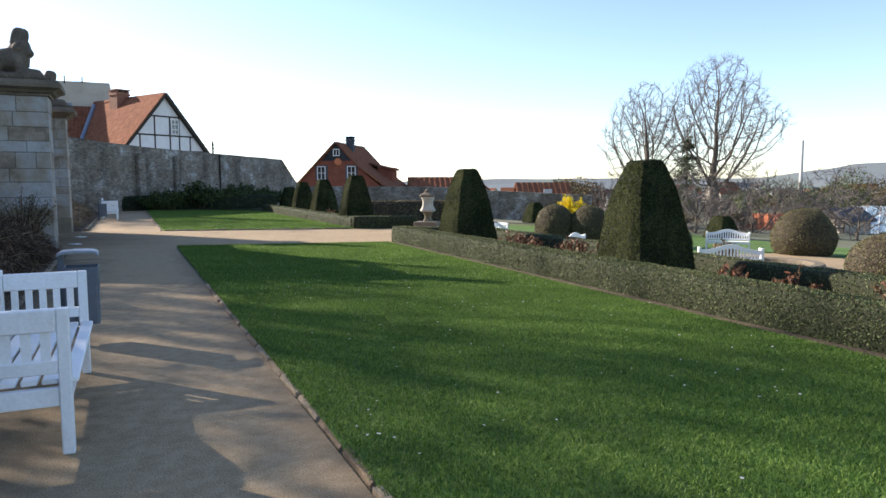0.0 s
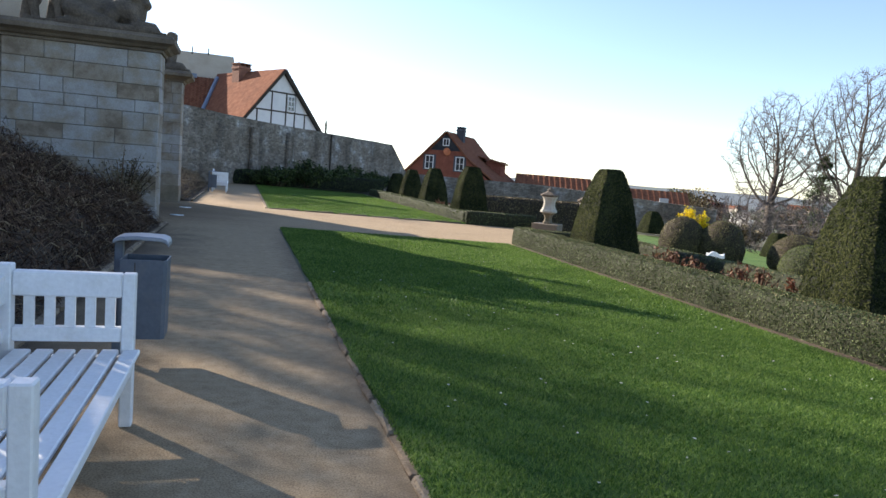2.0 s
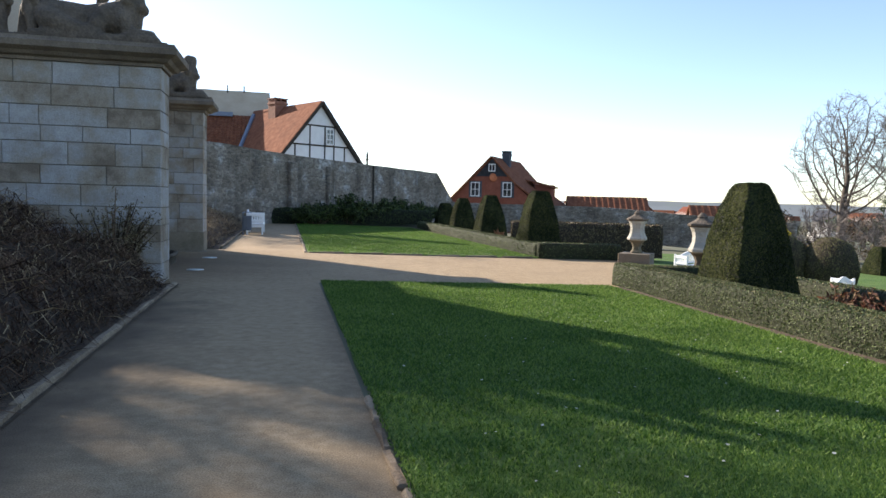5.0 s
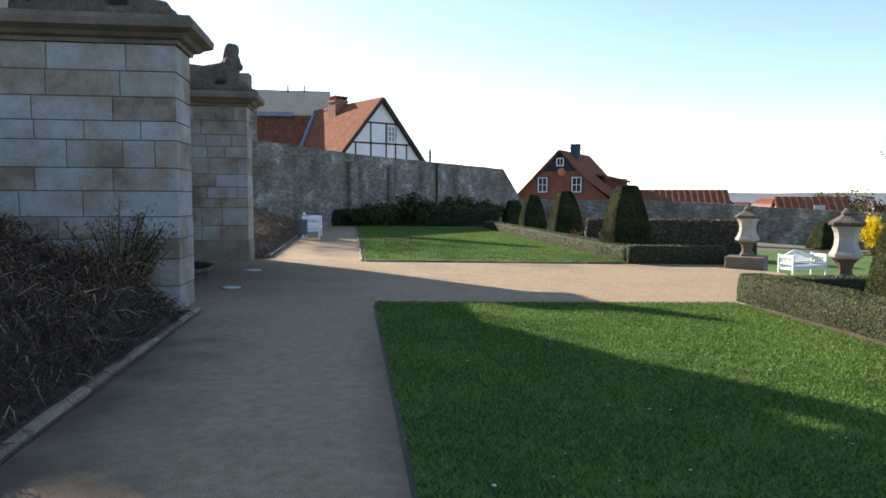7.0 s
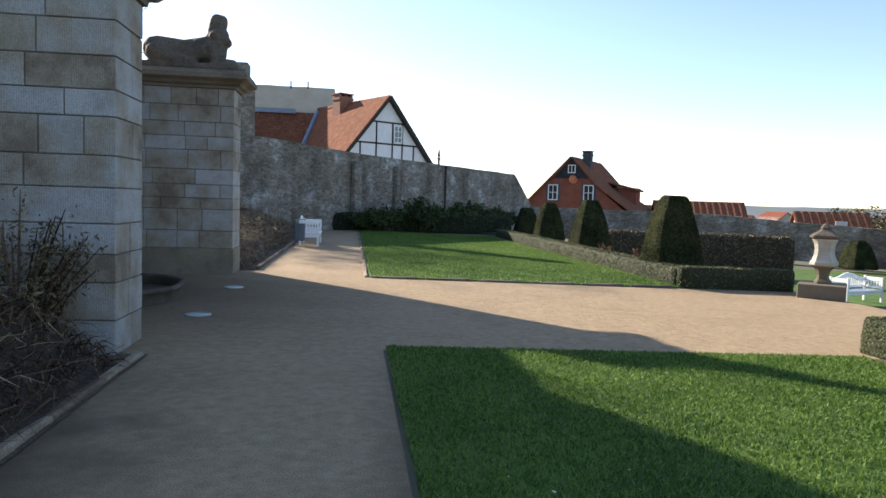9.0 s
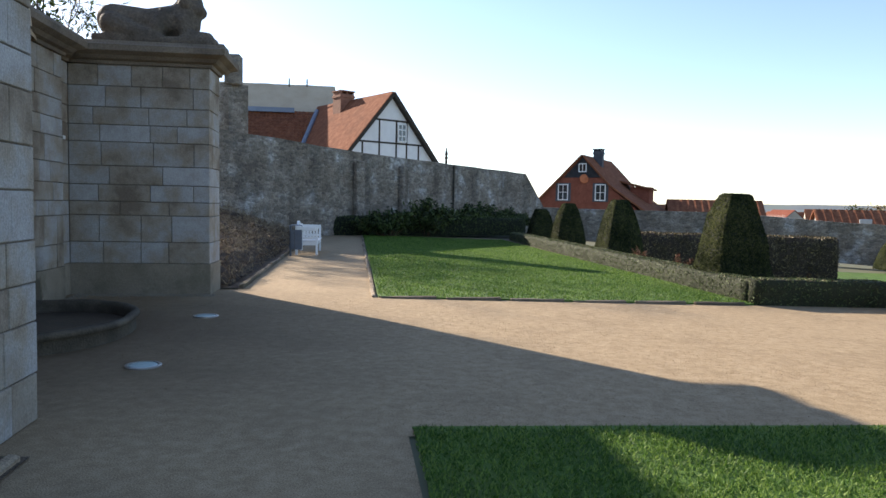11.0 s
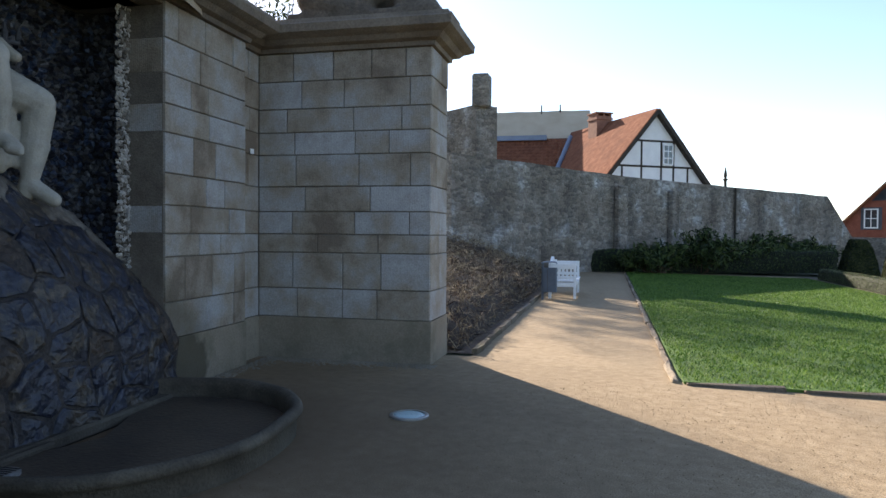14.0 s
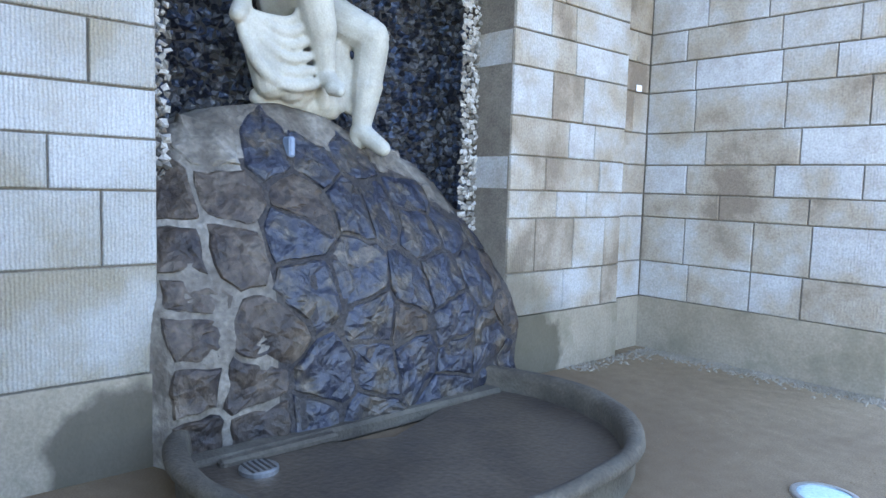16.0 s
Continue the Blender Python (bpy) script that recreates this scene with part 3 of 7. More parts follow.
# ---- hedges and clipped shrubs ----
def ridge_mesh(name, length, width, height, mat, parent, bump=0.03, seg=0.25):
    """A clipped hedge body: a long box with a rounded, uneven skin. Its length runs along local y."""
    prof = [(-0.5, 0.0), (-0.52, 0.35), (-0.5, 0.8), (-0.44, 0.97), (-0.3, 1.0), (0.3, 1.0), (0.44, 0.97), (0.5, 0.8), (0.52, 0.35), (0.5, 0.0)]
    k = max(2, int(length / seg))
    verts, faces = [], []
    for j in range(k + 1):
        y = length * j / k
        for px, pz in prof:
            p = Vector((px * width, y, pz * height))
            w = noise.noise_vector(p * 2.3 + Vector((parent.location.x, parent.location.y, 0)))
            verts.append(p + Vector((w.x, 0, w.z * (0.6 if pz else 0))) * bump)
    q = len(prof)
    for j in range(k):
        for i in range(q - 1):
            faces.append((j * q + i, j * q + i + 1, (j + 1) * q + i + 1, (j + 1) * q + i))
    faces.append(tuple(range(q - 1, -1, -1)))
    faces.append(tuple(k * q + i for i in range(q)))
    return mesh_object(name, [v[:] for v in verts], faces, mat, parent, smooth=True)


def hedge(n0, u0, n1, u1, width, height, label, leaf=BOX, core=BOX_CORE, density=900, size=0.016, z=None, group=""):
    """A clipped hedge from one end of its middle line to the other."""
    (x0, y0), (x1, y1) = xy(n0, u0), xy(n1, u1)
    length = math.hypot(x1 - x0, y1 - y0)
    z0 = ground_z(n0, u0) if z is None else z
    z1 = ground_z(n1, u1) if z is None else z
    m = Matrix.Translation((x0, y0, z0)) @ pose(0, 0, 0, math.degrees(math.atan2(z1 - z0, length)), 0, math.degrees(math.atan2(-(x1 - x0), y1 - y0)))
    h = thing("hedge", m, label, "hedge", group)
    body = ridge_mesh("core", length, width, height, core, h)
    count = int(density * length * (width + 2 * height))
    leaves("foliage", body, count, size, leaf, h, RNG, keep=lambda nr, c: (nr[:, 2] > -0.5) * 1.0)
    if leaf is BOX:
        tips = leaves("clipped_top", body, int(density * 0.7 * length * width), size * 0.9, CLIPPED, h, RNG, keep=lambda nr, c: (nr[:, 2] > 0.7) * 1.0, label="dry clipped twig tips")
        tagged(tips, kind="stuff")
    return h


# bed between the near lawn and the lower terrace
hedge(6.42, -2.5, 7.12, 18.75, 0.5, 0.45, "low clipped box hedge along the near lawn", density=4600, size=0.0105)
hedge(7.12 + 0.25, 18.55, 9.9, 18.45, 0.45, 0.42, "low clipped box hedge closing the bed by the path", density=2000, size=0.012)
hedge(9.0, -2.0, 9.7, 18.2, 0.5, 0.38, "low clipped box hedge with reddish tips behind the yews", density=1200, size=0.014)
# bed beyond the crossing path
hedge(7.95, 25.45, 8.3, 46.5, 0.5, 0.42, "low clipped box hedge along the far lawn", density=1100, size=0.015)
hedge(7.72, 25.47, 10.3, 25.4, 0.5, 0.46, "low clipped box hedge closing the far bed", density=800, size=0.018)


def yew(n, u, base, top0, height, label, turn=0.0, detail=1.0, z=None):
    """A yew clipped into a tall blunt pyramid with a flat top."""
    t = thing("yew_pyramid", at(n, u, z, turn), label, "topiary", "clipped yew pyramids")
    levels = [(0.0, 0.97), (0.06, 1.0), (0.3, 0.89), (0.55, 0.77), (0.78, 0.62), (0.93, 0.49), (0.985, 0.43), (1.0, 0.38)]
    verts, faces = [], []
    per = 6
    ring = []
    for s in range(4):
        for k in range(per):
            a = -1 + 2 * k / per
            ring.append([(a, -1), (1, a), (-a, 1), (-1, -a)][s])
    for hz, sc in levels:
        top = top0 * 0.8
        w = base / 2 * (sc if sc > 0.7 else 0.7 + (sc - 0.7) * (0.7 - top / base) / 0.28)
        for rx, ry in ring:
            c = 1 - 0.10 * (abs(rx) * abs(ry)) ** 3
            p = Vector((rx * w * c, ry * w * c, hz * height))
            d = noise.noise_vector(p * 2.1 + Vector((n, u, 0))) * 0.05
            verts.append((p + Vector((d.x, d.y, d.z * 0.4 if hz else 0)))[:])
    k = len(ring)
    for j in range(len(levels) - 1):
        for i in range(k):
            i2 = (i + 1) % k
            faces.append((j * k + i, j * k + i2, (j + 1) * k + i2, (j + 1) * k + i))
    faces.append(tuple((len(levels) - 1) * k + i for i in range(k)))
    faces.append(tuple(range(k - 1, -1, -1)))
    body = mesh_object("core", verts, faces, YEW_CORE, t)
    area = 4 * base * 0.75 * height
    leaves("foliage", body, int(area * 6500 * detail), 0.0125 / math.sqrt(detail), YEW, t, RNG, tilt=0.24, keep=lambda nr, c: (nr[:, 2] > -0.5) * 1.0, aspect=2.2)
    return t


yew(7.75, 9.1, 1.3, 0.58, 2.0, "dark green yew clipped to a blunt pyramid, shaggy sides")
yew(7.98, 16.15, 1.3, 0.54, 2.02, "dark green yew clipped to a blunt pyramid behind the box hedge", detail=0.8)
yew(8.45, 27.3, 1.35, 0.58, 2.02, "dark green yew clipped to a blunt pyramid by the path corner", detail=0.6)
yew(9.4, 36.0, 1.4, 0.6, 1.95, "dark green yew clipped to a blunt pyramid in the far row", detail=0.35)
yew(10.2, 44.2, 1.4, 0.6, 1.85, "dark green yew clipped to a blunt pyramid in the far row", detail=0.25)
yew(10.7, 50.6, 1.45, 0.7, 1.6, "smaller dark green yew at the end of the far row", detail=0.2)


def dome_shrub(n, u, radius, height, leaf, core, label, name="round_shrub", density=1500, size=0.019, z=None, category="shrub", group="round clipped shrubs"):
    t = thing(name, at(n, u, z), label, category, group)
    bm = bmesh.new()
    bmesh.ops.create_icosphere(bm, subdivisions=3, radius=1.0)
    for v in bm.verts:
        p = v.co.copy()
        low = max(-0.55, p.z)
        v.co = Vector((p.x * radius, p.y * radius, (low + 0.55) / 1.55 * height))
        v.co += noise.noise_vector(p * 2.2 + Vector((n, u, 3))) * 0.06 * radius
        v.co.z = max(v.co.z, 0.0)
    body = part("core", bm, core, t, smooth=True)
    leaves("foliage", body, int(density * 2 * math.pi * radius * height), size, leaf, t, RNG, tilt=0.9, keep=lambda nr, c: (nr[:, 2] > -0.6) * 1.0)
    return t


dome_shrub(20.1, 30.4, 1.05, 1.95, DOME_LEAF, BROWN_CORE, "round clipped shrub with brown winter twigs")
dome_shrub(21.4, 29.3, 1.05, 1.95, DOME_LEAF, BROWN_CORE, "round clipped shrub with brown winter twigs")
dome_shrub(27.6, 21.8, 1.35, 2.1, DOME_LEAF, BROWN_CORE, "large round clipped shrub with brown winter twigs")
dome_shrub(19.8, 12.6, 1.3, 1.55, DOME_LEAF, BROWN_CORE, "round clipped shrub beside the gravel place")
dome_shrub(20.4, 22.8, 1.2, 1.5, GREEN_BUSH, BOX_CORE, "round clipped shrub with fresh olive leaves")
dome_shrub(23.75, 27.2, 1.2, 1.7, DOME_LEAF, BROWN_CORE, "round clipped shrub with brown winter twigs")
yew(30.75, 36.2, 1.4, 0.75, 1.45, "small yew pyramid on the lower lawn", detail=0.3)
yew(33.3, 32.0, 1.7, 1.0, 1.35, "small blunt yew pyramid beyond the gravel place", detail=0.3)
yew(29.8, 48.0, 1.7, 0.7, 1.6, "small yew pyramid beside the yellow shrub", detail=0.3, z=-1.5)


def loose_shrub(n, u, radius, height, leaf, label, name="shrub", count=2500, size=0.05, z=None, category="shrub", stems=40, stem_mat=TWIG):
    """An open shrub: many arching shoots set with leaves or blossom."""
    t = thing(name, at(n, u, z), label, category)
    rng = np.random.default_rng(int(abs(n * 31 + u * 17)) + 3)
    verts, faces, tips = [], [], []
    for _ in range(stems):
        a, r = rng.uniform(0, 2 * math.pi), radius * math.sqrt(rng.random())
        h = height * (1 - 0.45 * (r / radius) ** 2) * rng.uniform(0.7, 1.1)
        p0 = Vector((0.25 * r * math.cos(a), 0.25 * r * math.sin(a), 0))
        p2 = Vector((r * math.cos(a), r * math.sin(a), h))
        p1 = (p0 + p2) / 2 + Vector((0, 0, h * 0.2))
        tube(verts, faces, [p0, p1, p2], [0.018, 0.012, 0.004], 4)
        for s in rng.uniform(0.25, 1.0, max(1, count // stems)):
            q = p0.lerp(p1, s * 2) if s < 0.5 else p1.lerp(p2, s * 2 - 1)
            tips.append(q + Vector(rng.normal(0, 0.06 * radius, 3)))
    mesh_object("stem", [v[:] for v in verts], faces, stem_mat, t)
    pts = np.array([p[:] for p in tips])
    pts[:, 2] = np.maximum(pts[:, 2], 0.02)
    nr = rng.normal(size=pts.shape)
    nr /= np.linalg.norm(nr, axis=1)[:, None]
    v, f = scatter_quads(pts, nr, size, rng)
    mesh_object("foliage", v.tolist(), f.tolist(), leaf, t)
    return t


loose_shrub(32.5, 46.9, 1.25, 2.6, YELLOW, "yellow flowering forsythia bush behind the round shrubs", "forsythia", 5200, 0.05)
loose_shrub(41.9, 53.0, 1.3, 2.7, BLOSSOM, "small magnolia covered in white blossom", "magnolia", 1100, 0.08, category="flowering tree")
for nn, uu, rr, hh in ((37, 47, 2.2, 1.4), (41, 45, 2.4, 1.5), (46, 43, 2.4, 1.3)):
    loose_shrub(nn, uu, rr, hh, BROWN_LEAF, "brownish shrub under the tall trees", "garden_shrub", 2600, 0.10, stems=30)
for i in range(16):
    nn = 7.3 + 0.9 * random.random() + i * 0.03
    uu = [3.5, 5.2, 6.4, 7.4, 10.6, 11.3, 12.2, 13.0, 13.8, 14.5, 17.3, 26.0, 28.6, 30.0, 31.5, 33.5][i]
    loose_shrub(nn + (1.1 if uu > 20 else 0.25), uu, 0.36, 0.56, RED_SHRUB, "small pruned rose bush with red shoots", "rose_bush", 200, 0.03, stems=14)
# beech hedge in front of the boundary wall
for a, b in (((12.7, 42.8), (20.3, 40.2)),):
    hedge(*a, *b, 1.2, 1.75, "tall brown beech hedge before the stone wall", BROWN_LEAF, BROWN_CORE, density=420, size=0.04, z=-1.25)


# ---- boundary walls ----
def wall_run(name, points, thick, mat, label, step=1.2):
    """A rubble wall along (x, y, base, top) points, with an uneven crown."""
    verts, faces = [], []
    rows = []
    for (x0, y0, b0, t0), (x1, y1, b1, t1) in zip(points, points[1:]):
        k = max(1, int(math.hypot(x1 - x0, y1 - y0) / step))
        rows += [(x0 + (x1 - x0) * i / k, y0 + (y1 - y0) * i / k, b0 + (b1 - b0) * i / k, t0 + (t1 - t0) * i / k) for i in range(k)]
    rows.append(points[-1])
    for i, (x, y, b, t) in enumerate(rows):
        p, q = rows[max(0, i - 1)], rows[min(len(rows) - 1, i + 1)]
        d = Vector((q[0] - p[0], q[1] - p[1], 0)).normalized()
        nx, ny = -d.y * thick / 2, d.x * thick / 2
        j = 0.06 * noise.noise((x, y, 2.0))
        verts += [(x + nx, y + ny, b), (x + nx, y + ny, t + j), (x - nx, y - ny, t + j), (x - nx, y - ny, b)]
    for i in range(len(rows) - 1):
        for a in range(3):
            faces.append((i * 4 + a, i * 4 + a + 1, (i + 1) * 4 + a + 1, (i + 1) * 4 + a))
    e = 4 * (len(rows) - 1)
    faces += [(3, 2, 1, 0), (e, e + 1, e + 2, e + 3)]
    return tagged(mesh_object(name, verts, faces, mat), label, "wall", kind="structure")


WALL_A, WALL_B = Vector((-13.2, 40.0, 0)), Vector((0.1, 61.5, 0))
wall_far = wall_run("wall_far", [(-13.2, 40.0, -0.3, 4.35), (-8.74, 47.27, -0.3, 3.98), (0.1, 61.5, -0.3, 3.72), (1.5, 63.2, -0.4, 1.5)], 0.8, RUBBLE, "tall weathered rubble stone wall with pale render patches")
wall_low = wall_run("wall_low", [(1.3, 63.0, -0.5, 1.5), (6, 62.2, -0.8, 1.42), (13.5, 60.5, -1.2, 1.38), (19.5, 57.0, -1.5, 0.95), (25.5, 53.8, -1.8, 0.62)], 0.6, RUBBLE, "long low rubble stone wall of the garden")
wall_tall = wall_run("wall_tall_end", [(-20.0, 47.0, -0.3, 6.4), (-12.55, 42.4, -0.3, 6.4)], 1.0, RUBBLE, "tall broken end of an old stone wall")



# ---- fountain pavilion ----
WALL_N, PIER_N, PIER_A, PIER_B = -3.74, -1.53, 18.0, 25.5      # back wall, pier fronts, outer face of one pier, inner face of the other
PIER_W, TOP, TOP_S, PIER_NB = 0.82, 3.67, 3.50, -1.70
SOUTH_END = -4.41      # where the side wall breaks back
NICHE = (20.82, 23.46)
MID = sum(NICHE) / 2
FACE = 0.02


def solid(name, n0, n1, u0, u1, z0, z1, mat, label, category="wall"):
    bm = boxes((n0, n1, u0, u1, z0, z1))
    ob = part(name, bm, mat)
    ob.matrix_world = G
    return tagged(ob, label, category, kind="structure")


wall_south = solid("wall_south", SOUTH_END, PIER_N - FACE, PIER_A + FACE, PIER_A + PIER_W, -0.1, TOP_S, MORTAR, "sandstone block side wall of the fountain pavilion")
wall_north = solid("wall_north", -9.0, PIER_NB - FACE, PIER_B + FACE, PIER_B + PIER_W, -0.1, TOP, MORTAR, "sandstone block wall with stained courses")
wall_niche_left = solid("wall_niche_left", -4.22, WALL_N - FACE, PIER_A + PIER_W, NICHE[0], -0.1, TOP, MORTAR, "pale sandstone block wall beside the niche")
wall_niche_right = solid("wall_niche_right", -4.22, WALL_N - FACE, NICHE[1], 24.95, -0.1, TOP, MORTAR, "pale sandstone block pilaster beside the niche")
wall_recess = solid("wall_recess", -4.7, WALL_N - 0.13 - FACE, 24.95, PIER_B + FACE, -0.1, TOP, MORTAR, "narrow recessed sandstone strip in the corner")
solid("wall_niche_side_a", -4.76, -4.22, NICHE[0] - 0.22, NICHE[0] - 0.12, -0.1, TOP, SLAG_BED, "dark inner side of the niche")
solid("wall_niche_side_b", -4.76, -4.22, NICHE[1] + 0.12, NICHE[1] + 0.22, -0.1, TOP, SLAG_BED, "dark inner side of the niche")
wall_niche_back = solid("wall_niche_back", -5.4, -4.76, NICHE[0] - 0.22, NICHE[1] + 0.22, -0.1, 3.64, SLAG_BED, "dark niche wall set with blue slag")
wall_lintel = solid("wall_lintel", -4.7, WALL_N - FACE, NICHE[0], NICHE[1], 3.63, TOP, SANDSTONE_TRIM, "sandstone lintel over the fountain niche")
wall_back = solid("wall_back", -9.0, -8.4, PIER_A + PIER_W, PIER_B, -0.1, TOP, SANDSTONE_TRIM, "plain sandstone back wall of the pavilion")
wall_return = solid("wall_return", -9.0, SOUTH_END, PIER_A + PIER_W + 0.2, PIER_A + PIER_W + 0.9, -0.1, 3.62, RUBBLE, "dark rough stone wall set back beside the pavilion")
roof_flat = solid("roof_pavilion", -8.4, -4.0, PIER_A + PIER_W, PIER_B, 3.63, TOP, SANDSTONE_TRIM, "flat stone roof of the pavilion", "roof")

# block faces: along (a0 to a1), courses upwards
COURSES = (0.34, 0.36, 0.27, 0.29, 0.34, 0.30, 0.36, 0.25, 0.31, 0.33, 0.29)
COURSES_FOUNTAIN = (0.35, 0.43, 0.22, 0.27, 0.30, 0.38, 0.27, 0.28, 0.33, 0.31)
COURSES_LEFT = (0.57, 0.38, 0.26, 0.25, 0.31, 0.27, 0.34, 0.28, 0.30)
_blocks = {}


def block_mesh(length, height, depth, mat):
    key = (round(length, 2), round(height, 2), round(depth, 2), mat.name)
    if key not in _blocks:
        l, h, d = key[:3]
        l, h = l - 0.012, h - 0.012
        bm = bmesh.new()
        box(bm, -l / 2, l / 2, -d, 0, -h / 2, h / 2)
        front = [f for f in bm.faces if f.normal.y > 0.5 or all(abs(v.co.y) < 1e-6 for v in f.verts)]
        edges = {e for f in front for e in f.edges}
        bmesh.ops.bevel(bm, geom=list(edges), offset=0.006, segments=1, affect="EDGES")
        me = bpy.data.meshes.new("stone_block")
        bm.normal_update()
        bm.to_mesh(me)
        bm.free()
        me.materials.append(mat)
        _blocks[key] = me
    return _blocks[key]


def block_face(wall, origin, along, out_turn, length, z0, z1, seed, lengths=(0.45, 0.95), depth=0.05, courses=COURSES, mat=SANDSTONE):
    """Lays a face with stone blocks. origin: (n, u) of its start; along: unit (n, u); out_turn: turn of the block's outer face."""
    rng = random.Random(seed)
    z, row = z0, 0
    while z < z1 - 0.08:
        h = courses[row % len(courses)]
        if z + h > z1 - 0.12:
            h = z1 - z
        a = 0.0
        first = True
        while a < length - 1e-3:
            l = rng.uniform(*lengths) * (0.6 if first and row % 2 else 1)
            first = False
            if length - a - l < 0.22:
                l = length - a
            l = round(l, 2) if length - a - l > 0.01 else length - a
            ob = new("stone_block", block_mesh(l, h, depth, mat))
            ob.parent = wall
            mid = a + l / 2
            ob.matrix_basis = pose(origin[0] + along[0] * mid, origin[1] + along[1] * mid, z + h / 2, 0, 0, out_turn) @ pose(0, rng.uniform(-0.004, 0.004), 0)
            a += l
        z += h
        row += 1


# ---- cornices ----
CORNICE = ((0.0, 0.0), (0.04, 0.0), (0.05, 0.05), (0.12, 0.07), (0.17, 0.12), (0.22, 0.14), (0.28, 0.17), (0.29, 0.26), (0.26, 0.28), (0.24, 0.33), (0.0, 0.36))


def cornice(name, path, label, base):
    """A moulded cornice swept along (n, u) corners; it stands out to the right of the way walked."""
    bm = bmesh.new()
    rings = []
    for i, p in enumerate(path):
        p = Vector(p)
        d0 = (p - Vector(path[i - 1])).normalized() if i else (Vector(path[1]) - p).normalized()
        d1 = (Vector(path[i + 1]) - p).normalized() if i < len(path) - 1 else d0
        o0, o1 = Vector((d0.y, -d0.x)), Vector((d1.y, -d1.x))
        o = (o0 + o1) / max(0.3, 1 + o0.dot(o1))
        rings.append([bm.verts.new((p.x + o.x * a, p.y + o.y * a, base + b)) for a, b in CORNICE] + [bm.verts.new((p.x - o.x * 0.3, p.y - o.y * 0.3, base + 0.36)), bm.verts.new((p.x - o.x * 0.3, p.y - o.y * 0.3, base + 0.002))])
    k = len(rings[0])
    for a, b in zip(rings, rings[1:]):
        for i in range(k):
            j = (i + 1) % k
            bm.faces.new((a[i], b[i], b[j], a[j]))
    bm.faces.new(rings[0])
    bm.faces.new(rings[-1][::-1])
    bmesh.ops.recalc_face_normals(bm, faces=bm.faces[:])
    ob = part(name, bm, SANDSTONE_TRIM)
    ob.matrix_world = G
    return tagged(ob, label, "cornice", kind="structure")


cornice("cornice", [(SOUTH_END, PIER_A + PIER_W), (SOUTH_END, PIER_A), (PIER_N, PIER_A), (PIER_N, PIER_A + PIER_W), (WALL_N, PIER_A + PIER_W)], "moulded dark sandstone cornice of the side wall", TOP_S)
cornice("cornice", [(WALL_N, PIER_A + PIER_W + 0.36), (WALL_N, 24.95), (WALL_N - 0.13, 24.95), (WALL_N - 0.13, PIER_B), (PIER_NB, PIER_B), (PIER_NB, PIER_B + PIER_W), (-9.0, PIER_B + PIER_W)], "moulded dark sandstone cornice round the pavilion", TOP)
solid("cap_south", SOUTH_END + 0.1, PIER_N - 0.1, PIER_A + 0.1, PIER_A + PIER_W - 0.1, TOP_S + 0.002, TOP_S + 0.375, SANDSTONE_TRIM, "stone capping of the side wall", "capping")
solid("cap_north", -8.9, PIER_NB - 0.1, PIER_B + 0.1, PIER_B + PIER_W - 0.1, TOP + 0.002, TOP + 0.375, SANDSTONE_TRIM, "stone capping of the other side wall", "capping")


# ---- statues: plain weathered figures, one mesh each ----
def blob(bm, a, b, ra, rb, sides=12):
    """A rounded limb from a to b."""
    a, b = Vector(a), Vector(b)
    d = b - a
    q = d.to_track_quat("Z", "Y").to_matrix() if d.length > 1e-6 else Matrix.Identity(3)
    rings = []
    steps = [(-1.0, 0.05), (-0.85, 0.53), (-0.5, 0.87), (0.0, 1.0)]
    for s, r in steps:
        rings.append((a + q @ Vector((0, 0, s * ra)), ra * r))
    for s, r in steps[::-1]:
        rings.append((b + q @ Vector((0, 0, -s * rb)), rb * r))
    vs = [[bm.verts.new(c + q @ Vector((r * math.cos(2 * math.pi * k / sides), r * math.sin(2 * math.pi * k / sides), 0))) for k in range(sides)] for c, r in rings]
    for x, y in zip(vs, vs[1:]):
        for k in range(sides):
            j = (k + 1) % sides
            bm.faces.new((x[k], x[j], y[j], y[k]))
    bm.faces.new(vs[0][::-1])
    bm.faces.new(vs[-1])


def figure(name, m, limbs, mat, label, voxel=0.03, plinths=()):
    bm = bmesh.new()
    for limb in limbs:
        blob(bm, *limb)
    for d in plinths:
        box(bm, *d)
    ob = part(name, bm, mat, smooth=True)
    ob.matrix_world = m
    mod = ob.modifiers.new("weathered", "REMESH")
    mod.mode, mod.voxel_size, mod.use_smooth_shade = "VOXEL", voxel, True
    sm = ob.modifiers.new("worn", "SMOOTH")
    sm.factor, sm.iterations = 0.5, 2
    return tagged(ob, label, "statue")


